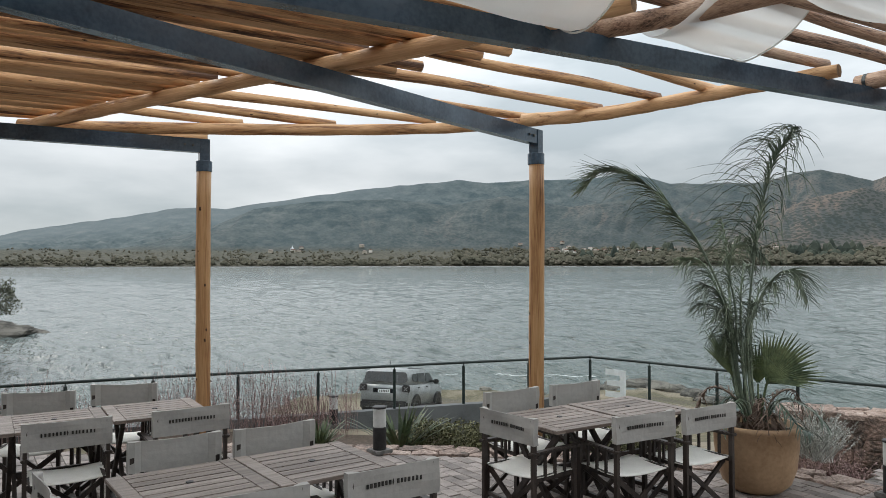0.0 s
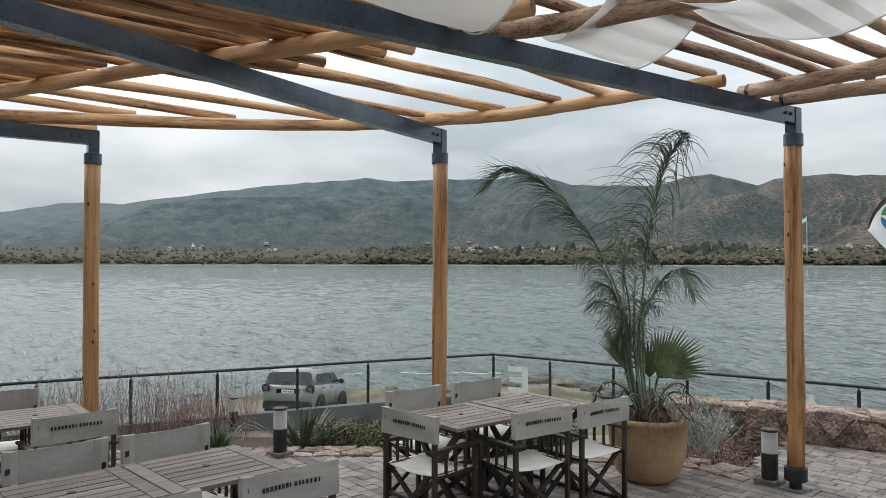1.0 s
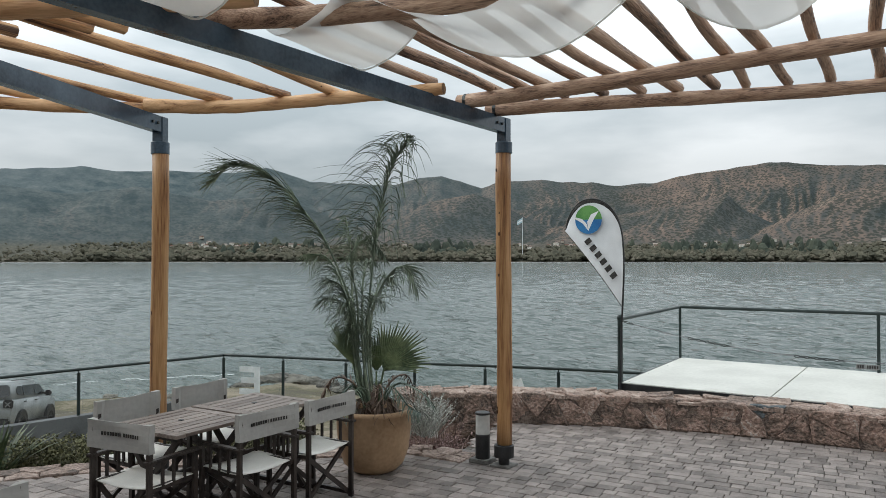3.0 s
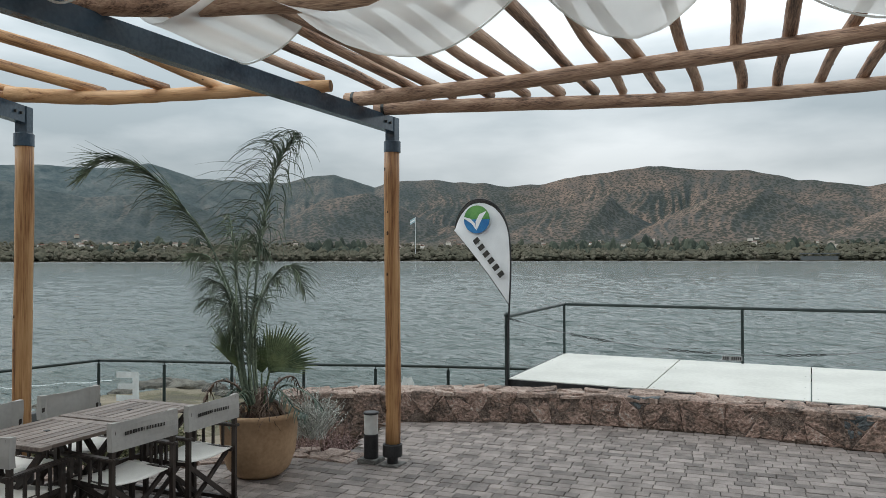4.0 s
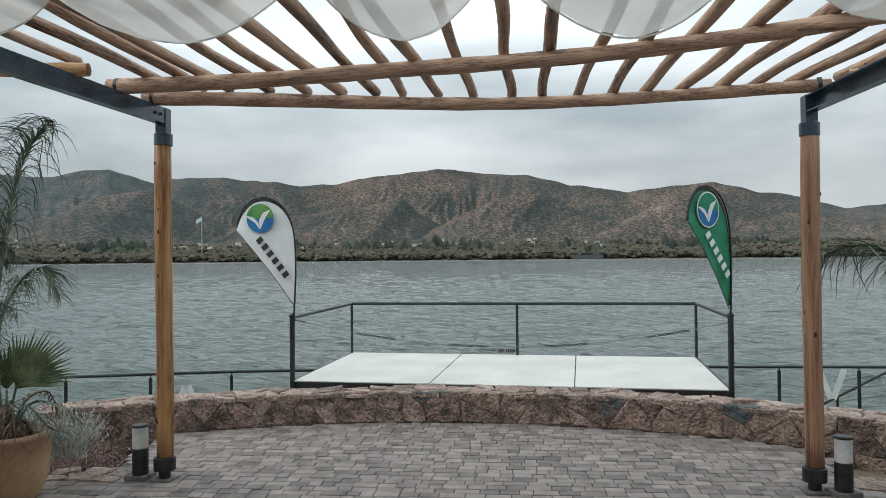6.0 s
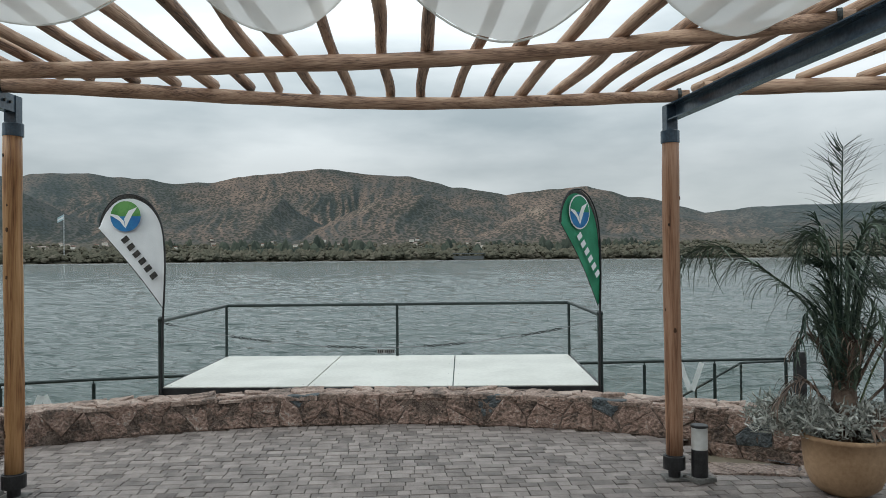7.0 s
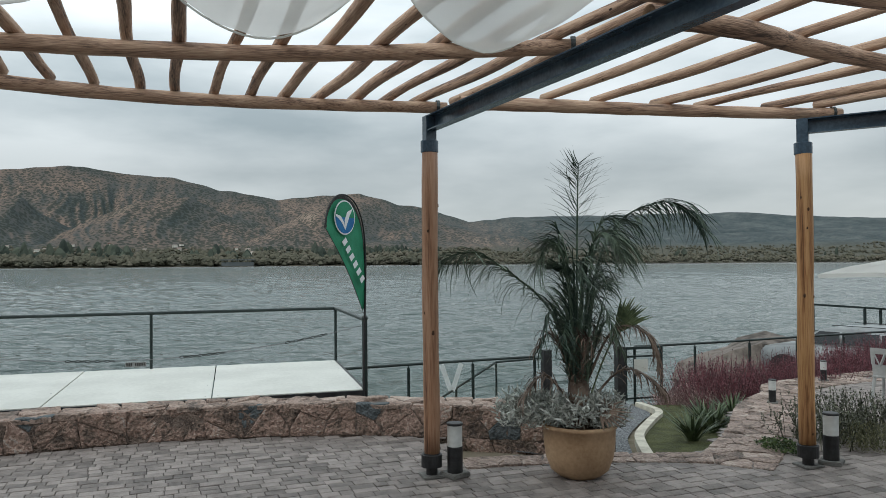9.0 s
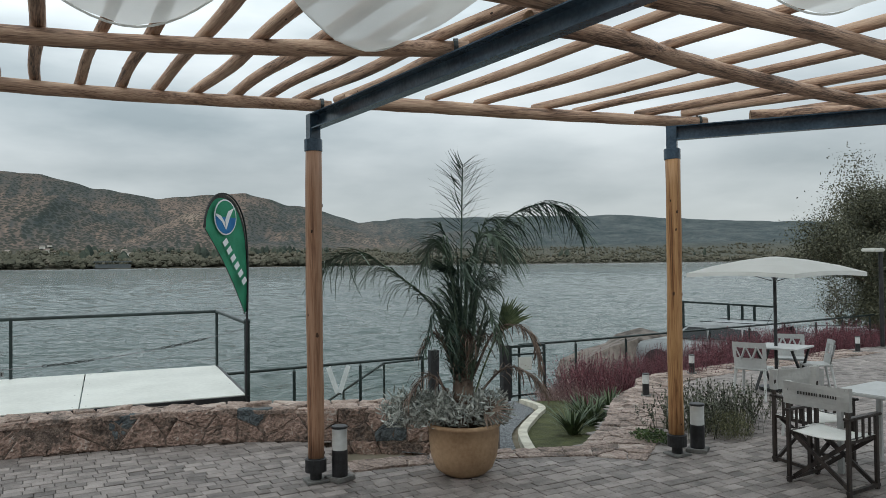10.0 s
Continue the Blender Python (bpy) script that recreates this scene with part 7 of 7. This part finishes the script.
for k, (x, y, z, sc) in enumerate(((6.42, 4.38, 0.34, 0.9), (6.62, 4.46, 0.24, 0.95), (6.80, 4.66, 0.20, 1.0), (6.62, 4.74, 0.22, 1.0))):
    plant("silver_bush", "wispy silver-grey bush beside the granite wall", "bush", wispy, pose(x, y, z, 0, 0, 110 * k) @ Matrix.Scale(sc, 4), "silver bushes")
russ2 = stalks("dry_bush", 260, 0.35, 0.5, 0.005, M_RUSSET, prng, 0.5, 8)
for x, y in ((7.15, 4.75), (12.2, -8.1), (12.7, -8.5), (11.6, -8.0), (12.7, -8.0), (11.9, -8.5), (11.2, -7.9)):
    plant("dry_bush", "dry brown twiggy bush with bare stems", "bush", russ2, pose(x, y, on_ground(x, y) - 0.02, 0, 0, 100 * x), "dry bushes")


# ---- garden umbrella and white seats ----
umb = thing("garden_umbrella", "white square garden umbrella on a dark pole", "umbrella", pose(8.55, -9.20, 0))
part("pole", tube(bmesh.new(), [(0, 0, 0.03), (0, 0, 1.93)], 0.024, 12), M_BLACK, umb)
part("base_weight", lathe(bmesh.new(), [(0.24, 0.0), (0.24, 0.05), (0.05, 0.09)], 20), M_BLACK, umb)
b = bmesh.new()
corner = [radians(52 + 90 * k) for k in range(4)]
rings = []
for u, z in ((0.06, 1.96), (0.35, 1.915), (0.70, 1.83), (1.0, 1.725), (1.0, 1.665)):
    ring = []
    for k in range(4):
        p, q = (Vector((1.24 * u * math.cos(corner[j % 4]), 1.24 * u * math.sin(corner[j % 4]), z)) for j in (k, k + 1))
        for i in range(6):
            sag = 0.05 * u * math.sin(math.pi * i / 6)
            ring.append(b.verts.new(p.lerp(q, i / 6) * (1 - 0.6 * sag) + Vector((0, 0, sag * 0.6 + z * 0.6 * sag))))
    rings.append(ring)
for r, q in zip(rings, rings[1:]):
    for k in range(24):
        b.faces.new((r[k], r[(k + 1) % 24], q[(k + 1) % 24], q[k]))
b.faces.new(rings[0])
canopy = part("canopy", b, M_CLOTH, umb, "white fabric canopy")
for a in corner:
    part("rib", bar(bmesh.new(), (0.05 * math.cos(a), 0.05 * math.sin(a), 1.93), (1.22 * math.cos(a), 1.22 * math.sin(a), 1.705), 0.014), M_BLACK, umb)
    part("strut", bar(bmesh.new(), (0.03 * math.cos(a), 0.03 * math.sin(a), 1.60), (0.70 * math.cos(a), 0.70 * math.sin(a), 1.81), 0.012), M_BLACK, umb)


def make_plastic_chair():
    c = thing("plastic_chair", "white moulded plastic chair with a pierced back", "chair", group="white plastic chairs")
    for sx in (-1, 1):
        for sy, lean in ((-1, -0.06), (1, 0.04)):
            part("leg", tube(bmesh.new(), [(sx * 0.23, sy * 0.20 + lean, 0), (sx * 0.20, sy * 0.18, 0.44)], [0.017, 0.024], 8), M_PLASTIC, c)
    def back_at(x, z):
        return (x, -0.20 - 0.20 * (z - 0.44) + 0.9 * x * x * 0.6, z)
    b = box(bmesh.new(), (0, 0, 0.445), (0.46, 0.44, 0.03), bevel=0.012)
    part("seat", b, M_PLASTIC, c)
    b = bmesh.new()
    # The curved shell of the back, with zigzag openings in its upper half.
    def strip(x0, x1, z0, z1):
        n = max(2, int(abs(x1 - x0) / 0.05))
        for side in (0.0, 0.016):
            rows = [[b.verts.new(Vector(back_at(x0 + (x1 - x0) * i / n, z)) + Vector((0, side, 0))) for z in (z0, z1)] for i in range(n + 1)]
            for p, q in zip(rows, rows[1:]):
                b.faces.new((p[0], q[0], q[1], p[1]))
    strip(-0.235, 0.235, 0.76, 0.84)
    strip(-0.225, 0.225, 0.44, 0.61)
    strip(-0.235, -0.185, 0.61, 0.76)
    strip(0.185, 0.235, 0.61, 0.76)
    for k in range(5):
        x, top, low = -0.155 + 0.078 * k, 0.77, 0.60
        bar(b, back_at(x - (0.035 if k % 2 else -0.035), low), back_at(x + (0.035 if k % 2 else -0.035), top), 0.032, 0.018)
    part("backrest", b, M_PLASTIC, c, "pierced curved back")
    return c


PCHAIR = make_plastic_chair()
for k, (x, y, turn) in enumerate(((8.25, -8.42, 206), (8.85, -9.85, 40), (8.22, -9.62, -40), (6.50, -7.22, 220))):
    if k == 0:
        PCHAIR.matrix_basis = pose(x, y, 0, 0, 0, turn) @ Matrix.Scale(0.94, 4)
    else:
        copy_thing(PCHAIR, pose(x, y, 0, 0, 0, turn) @ Matrix.Scale(0.94, 4))
ft = thing("folding_table", "small square white table on dark crossed legs", "table", pose(8.50, -9.26, -0.03, 0, 0, 20))
part("tabletop", box(bmesh.new(), (0, 0, 0.665), (0.68, 0.68, 0.025), bevel=0.004), M_PLASTIC, ft)
for s in (-1, 1):
    part("leg", bar(bmesh.new(), (s * 0.28, -0.3, 0.65), (s * 0.28, 0.3, 0.0), 0.03), M_BLACK, ft)
    part("leg", bar(bmesh.new(), (s * 0.25, 0.3, 0.65), (s * 0.25, -0.3, 0.0), 0.03), M_BLACK, ft)


# ---- parked car ----
def make_car(at):
    car = thing("car", "silver boxy compact off-road car parked by the water", "car", at)

    def shell(name, outline, mat, label, bevel):
        """A closed body from its side outline, given as (x, z, half width)."""
        b = bmesh.new()
        l = [b.verts.new((x, -w, z)) for x, z, w in outline]
        r = [b.verts.new((x, w, z)) for x, z, w in outline]
        for k in range(len(l)):
            j = (k + 1) % len(l)
            b.faces.new((l[k], r[k], r[j], l[j]))
        b.faces.new(l)
        b.faces.new(r[::-1])
        bmesh.ops.recalc_face_normals(b, faces=b.faces)
        bmesh.ops.bevel(b, geom=list(b.edges), offset=bevel, segments=3, affect="EDGES", clamp_overlap=True)
        return part(name, b, mat, car, label, True)

    shell("body", ((-2.00, 0.36, 0.80), (-2.10, 0.62, 0.86), (-2.09, 1.02, 0.90), (-2.01, 1.22, 0.88), (0.95, 1.18, 0.89), (1.55, 1.13, 0.88), (1.98, 1.02, 0.82), (2.08, 0.76, 0.80), (2.02, 0.36, 0.80)), M_SILVERPAINT, "silver metallic body", 0.06)
    shell("cabin", ((-2.03, 1.14, 0.86), (-1.94, 1.55, 0.77), (-1.82, 1.66, 0.70), (-0.4, 1.69, 0.71), (0.25, 1.64, 0.70), (0.48, 1.56, 0.70), (1.06, 1.12, 0.84)), M_SILVERPAINT, "silver cabin with roof", 0.05)

    def pane(name, loop, label=""):
        b = bmesh.new()
        f = b.faces.new([b.verts.new(p) for p in loop])
        f.normal_update()
        n = f.normal.copy()
        got = bmesh.ops.extrude_face_region(b, geom=[f])
        bmesh.ops.translate(b, vec=n * 0.010, verts=[v for v in got["geom"] if isinstance(v, bmesh.types.BMVert)])
        bmesh.ops.recalc_face_normals(b, faces=b.faces)
        return part(name, b, M_CARGLASS, car, label)

    def back(z):
        return -2.03 + (z - 1.14) * 0.22 - 0.006
    pane("rear_window", [(back(z), y, z) for y, z in ((-0.58, 1.24), (0.58, 1.24), (0.72, 1.27), (0.77, 1.34), (0.73, 1.53), (0.66, 1.59), (-0.66, 1.59), (-0.73, 1.53), (-0.77, 1.34), (-0.72, 1.27))], "dark tinted rear window")
    pane("windscreen", [(1.06, -0.72, 1.12), (1.06, 0.72, 1.12), (0.53, 0.64, 1.54), (0.53, -0.64, 1.54)])
    for s in (-1, 1):
        def side(x, z):
            return (x, s * (0.86 - (z - 1.14) * 0.22 + 0.010), z)
        for loop in (((-1.60, 1.30), (-1.18, 1.25), (-1.18, 1.54), (-1.52, 1.54), (-1.66, 1.42)), ((-1.12, 1.25), (-0.22, 1.24), (-0.22, 1.55), (-1.12, 1.55)), ((-0.15, 1.24), (0.78, 1.22), (0.64, 1.34), (0.36, 1.55), (-0.15, 1.55))):
            pane("side_window", [side(x, z) for x, z in loop])
        tail = part("tail_lamp", box(bmesh.new(), (-2.075, s * 0.76, 1.05), (0.09, 0.26, 0.25), bevel=0.03), M_BLACK, car, "black-framed square tail lamp with a pale cross")
        for turn in (45, -45):
            part("cross_bar", box(bmesh.new(), (-2.124, s * 0.76, 1.05), (0.006, 0.19, 0.026), (turn, 0, 0)), M_RIM, tail)
        part("mirror", box(bmesh.new(), (0.70, s * 0.97, 1.24), (0.14, 0.20, 0.17), bevel=0.04), M_BLACK, car)
        part("roof_rail", bar(bmesh.new(), (-1.6, s * 0.64, 1.71), (0.1, s * 0.64, 1.71), 0.018), M_BLACK, car)
        part("sill", box(bmesh.new(), (0, s * 0.87, 0.40), (2.6, 0.07, 0.18), bevel=0.03), M_BLACK, car)
        for x in (-1.12, -0.18):
            part("door_handle", box(bmesh.new(), (x, s * 0.900, 1.08), (0.20, 0.03, 0.035), bevel=0.01), M_BLACK, car)
        for x in (-1.28, 1.30):
            b = lathe(bmesh.new(), [(0.34, -0.05), (0.44, -0.05), (0.44, 0.05), (0.40, 0.06), (0.34, 0.05)], 28)
            part("wheel_arch", b, M_BLACK, car, at=pose(x, s * 0.865, 0.42, 90))
            b = lathe(bmesh.new(), [(0.21, -0.115), (0.29, -0.12), (0.335, -0.10), (0.35, -0.05), (0.35, 0.05), (0.335, 0.10), (0.29, 0.12), (0.21, 0.115)], 28)
            tyre = part("wheel", b, M_TYRE, car, "black tyre with alloy rim", at=pose(x, s * 0.80, 0.35, 90))
            part("rim", lathe(bmesh.new(), [(0.01, -0.10), (0.07, -0.10), (0.20, -0.09), (0.212, -0.11), (0.212, 0.11), (0.20, 0.09), (0.07, 0.10), (0.01, 0.10)], 20), M_RIM, tyre)
    part("rear_bumper", box(bmesh.new(), (-2.07, 0, 0.50), (0.16, 1.66, 0.30), bevel=0.05), M_BLACK, car, "dark plastic bumper")
    part("plate_recess", box(bmesh.new(), (-2.088, 0, 0.97), (0.03, 0.80, 0.15), bevel=0.01), M_CARGLASS, car)
    plate = part("number_plate", box(bmesh.new(), (-2.107, 0, 0.96), (0.012, 0.42, 0.12), bevel=0.004), M_FLAGWHITE, car)
    for k in range(6):
        part("plate_bar", box(bmesh.new(), (-2.112, -0.15 + 0.06 * k, 0.96), (0.004, 0.035, 0.06)), M_PRINT, plate)
    part("rear_wiper", bar(bmesh.new(), (back(1.25) - 0.02, 0.0, 1.25), (back(1.3) - 0.02, 0.42, 1.28), 0.012), M_BLACK, car)
    part("aerial", tube(bmesh.new(), [(-1.5, 0, 1.67), (-1.65, 0, 1.98)], 0.008, 6), M_BLACK, car)
    return car


cx, cy, _ = polar(65.4, 26.6)
hx, hy = 1.3 * math.cos(radians(46)), 1.3 * math.sin(radians(46))
rear_z, front_z = on_ground(cx - hx, cy - hy), on_ground(cx + hx, cy + hy)
CAR = make_car(pose(cx, cy, (rear_z + front_z) / 2 + 0.01, 0, math.degrees(math.atan2(rear_z - front_z, 2.6)), 46))


for az, r, turn in ((-45.1, 22.7, 20), (-51.9, 30.0, 60)):
    x, y, _ = polar(az, r)
    copy_thing(CAR, pose(x, y, on_ground(x, y) + 0.02, 0, 0, turn))


# ---- rocks and trees by the water ----
def make_rock(r, rng):
    b = bmesh.new()
    bmesh.ops.create_icosphere(b, subdivisions=3, radius=r)
    o = Vector((rng.uniform(0, 50), rng.uniform(0, 50), 0))
    for v in b.verts:
        v.co *= 1 + 0.38 * noise.fractal(v.co / r * 0.9 + o, 0.9, 2.1, 4)
        v.co.z *= 0.55
    return mesh_of(b, "rock", M_ROCK)


rrng = random.Random(4)
ROCKS = [make_rock(1.0, rrng) for _ in range(4)]
spots = [(47.2, 38.0, 0.9), (46.0, 37.6, 0.7), (45.0, 37.3, 0.6), (43.6, 36.4, 0.6), (48.4, 37.8, 0.8), (49.6, 37.0, 0.7), (52, 36.2, 0.35), (55, 35.7, 0.3), (59, 35.9, 0.3), (42.2, 34.5, 0.6),
         (91.6, 76.0, 1.4), (92.6, 76.5, 2.2), (94.4, 78, 2.6), (90.6, 75.6, 0.8), (93.3, 77.5, 2.0), (-39.2, 30, 2.2), (-41, 31.0, 2.6), (-38, 29.0, 1.4), (-43, 33, 1.8), (-36.8, 29.5, 0.8)]
for k, (az, r, s) in enumerate(spots):
    ob = new("rock", ROCKS[k % 4])
    x, y, _ = polar(az, r)
    ob.matrix_basis = pose(x, y, max(on_ground(x, y), LAKE) + 0.1 * s, 0, 0, 77 * k) @ Matrix.Diagonal((s * 1.3, s, s * 0.8, 1))
    tagged(ob, "weathered grey-brown boulder at the lake's edge", "rock", "rocks along the shore")


mx, my, _ = polar(-40.6, 30)
mound = new("earth_mound", ROCKS[1].copy())
mound.data.materials.clear()
mound.data.materials.append(M_EARTH)
mound.matrix_basis = pose(mx, my, -3.4, 0, 0, 120) @ Matrix.Diagonal((2.3, 3.4, 4.6, 1))
tagged(mound, "bare brown earth mound at the lake's edge", "mound")


b = bmesh.new()
rows = []
for i in range(90):
    az = 50.5 + 13.5 * i / 89
    r = 41.6 + 0.9 * noise.noise(Vector((az * 0.7, 0, 4))) + 0.3 * noise.noise(Vector((az * 4, 0, 1)))
    w = max(0.02, 0.07 + 0.16 * noise.noise(Vector((az * 2.1, 3, 0))))
    rows.append([b.verts.new(polar(az, r + d, LAKE + z)) for d, z in ((-w * 0.35, 0.05), (0, 0.09), (w * 0.35, 0.05))])
for p, q in zip(rows, rows[1:]):
    for k in range(2):
        b.faces.new((p[k], q[k], q[k + 1], p[k + 1]))
single("foam_line", b, M_LETTER, "thin white line of foam on the lake near the beach", "foam", kind="stuff")


def make_tree(at, h, crown, leaves, mat, label, rng, lean=0.1):
    tree = thing("tree", label, "tree", at)
    b = bmesh.new()
    tips = []
    def limb(p, d, L, r, depth):
        q = [p]
        way = d
        for k in range(4):
            way = (way + Vector((rng.gauss(0, 0.16), rng.gauss(0, 0.16), 0.06))).normalized()
            q.append(q[-1] + way * L / 4)
        tube(b, q, [r, r * 0.85, r * 0.7, r * 0.58, r * 0.45], 6)
        tips.append(q[-1])
        tips.append(q[2])
        if depth:
            for _ in range(4):
                k = rng.choice((1, 2, 3, 4))
                side = Vector((rng.gauss(0, 1), rng.gauss(0, 1), rng.uniform(0.1, 0.9))).normalized()
                limb(q[k], (way * 0.5 + side).normalized(), L * rng.uniform(0.60, 0.82), r * 0.55, depth - 1)
    limb(Vector((0, 0, -0.2)), Vector((lean, 0, 1)).normalized(), h * 0.36, h * 0.022, 4)
    part("trunk", b, M_BARK, tree, "branching brown trunk")
    verts, faces = [], []
    for _ in range(leaves):
        t = rng.choice(tips)
        c = t + Vector((rng.gauss(0, crown), rng.gauss(0, crown), rng.gauss(0, crown * 0.7)))
        d = Vector((rng.gauss(0, 1), rng.gauss(0, 1), rng.gauss(0, 1))).normalized()
        w = d.cross(Vector((rng.gauss(0, 1), rng.gauss(0, 1), rng.gauss(0, 1)))).normalized()
        s = rng.uniform(0.024, 0.054)
        i = len(verts)
        verts += [tuple(c), tuple(c + d * s + w * s * 0.5), tuple(c + d * s * 2), tuple(c + d * s - w * s * 0.5)]
        faces.append((i, i + 1, i + 2, i + 3))
    ob = new("crown", poly_mesh("crown", verts, faces, mat))
    ob.parent = tree
    return tree


trng = random.Random(8)
for az, r, h, n, crown, mat, label in ((-58.2, 30, 8.4, 170000, 0.36, M_TREE, "broad olive-brown tree with fine twigs on the bank"), (-62.5, 33, 9.0, 50000, 0.36, M_TREE, "tall olive-green tree on the bank"), (-55.2, 34, 4.6, 7000, 0.25, M_SHRUB, "half-bare olive tree with thin leaves on the bank"), (-56.6, 28, 3.6, 40000, 0.26, M_TREE, "low dark green tree above the shrubs"),
                                        (-58.6, 26, 4.4, 40000, 0.28, M_TREE, "low dark green tree above the shrubs")):
    x, y, _ = polar(az, r)
    make_tree(pose(x, y, max(on_ground(x, y), LAKE + 0.4), 0, 0, az * 7), h, crown, n, mat, label, trng)
point_bush = leaf_cloud("point_bush", 2600, (2.0, 1.6, 3.1), (0.26, 0.05), M_SHRUB, trng, upright=0.5)
for az, r, k in ((93.4, 77, 0), (94.8, 79, 1)):
    x, y, _ = polar(az, r)
    plant("bush", "grey-green bush on the rocky point in the lake", "bush", point_bush, pose(x, y, LAKE + 1.7, 0, 0, 130 * k), "bushes on the point")
lx, ly, _ = polar(-55.6, 19)
street = thing("lamp_post", "dark lamp post with a white lamp head", "lamp post", pose(lx, ly, -0.3))
part("pole", tube(bmesh.new(), [(0, 0, 0), (0, 0, 2.35)], 0.045, 10), M_BLACK, street)
part("lamp_head", box(bmesh.new(), (0.1, 0.1, 2.40), (0.34, 0.34, 0.08), bevel=0.02), M_WHITE, street)


# ---- paving blocks ----
def build_pavers():
    """Grey blocks of three lengths in staggered rows."""
    rng = random.Random(2)
    W, gap, bev = 0.118, 0.0065, 0.005

    def block(L, dz, tilt):
        u, v = L / 2 - gap / 2, W / 2 - gap / 2
        ring = ((-v, -u), (-v, u), (v, u), (v, -u))
        lo = [(x, y, -0.012) for x, y in ring]
        mid = [(x, y, dz - 0.004) for x, y in ring]
        top = [(x * (1 - bev / v), y * (1 - bev / u), dz + tilt * x) for x, y in ring]
        return lo + mid + top

    FACES = [(1, 5, 4, 0), (2, 6, 5, 1), (3, 7, 6, 2), (0, 4, 7, 3), (5, 9, 8, 4), (6, 10, 9, 5), (7, 11, 10, 6), (4, 8, 11, 7), (9, 10, 11, 8)]
    SIZES = (0.115, 0.165, 0.165, 0.215)
    own = {L: poly_mesh("paver", block(L, 0, 0), FACES, M_PAVER_ONE) for L in set(SIZES)}
    verts, faces = [], []
    turn = Matrix.Rotation(radians(5), 2)
    singles = 0
    for a in range(-26, 100):
        y = -16.2 + rng.uniform(0, 0.2)
        while y < 10.6:
            L = rng.choice(SIZES)
            q = turn @ Vector((a * W, y + L / 2))
            y += L
            if not inside(q.x, q.y, OUTLINE):
                continue
            dz = rng.uniform(-0.003, 0.004)
            if singles < 300 and 7.35 < q.x < 9.2 and -1.5 < q.y < 2.1:
                ob = new("paver", own[L])
                ob.matrix_basis = pose(q.x, q.y, dz, rng.uniform(-0.6, 0.6), rng.uniform(-0.6, 0.6), 5)
                ob.parent = FLOOR
                singles += 1
            else:
                i = len(verts)
                for vx, vy, vz in block(L, dz, rng.uniform(-0.02, 0.02)):
                    p = turn @ Vector((vx, vy))
                    verts.append((q.x + p.x, q.y + p.y, vz))
                faces += [tuple(i + k for k in f) for f in FACES]
    rest = new("paving", poly_mesh("paving", verts, faces, M_PAVER))
    rest.parent = FLOOR
    tagged(rest, "grey concrete paving blocks laid in staggered rows", kind="stuff")


build_pavers()
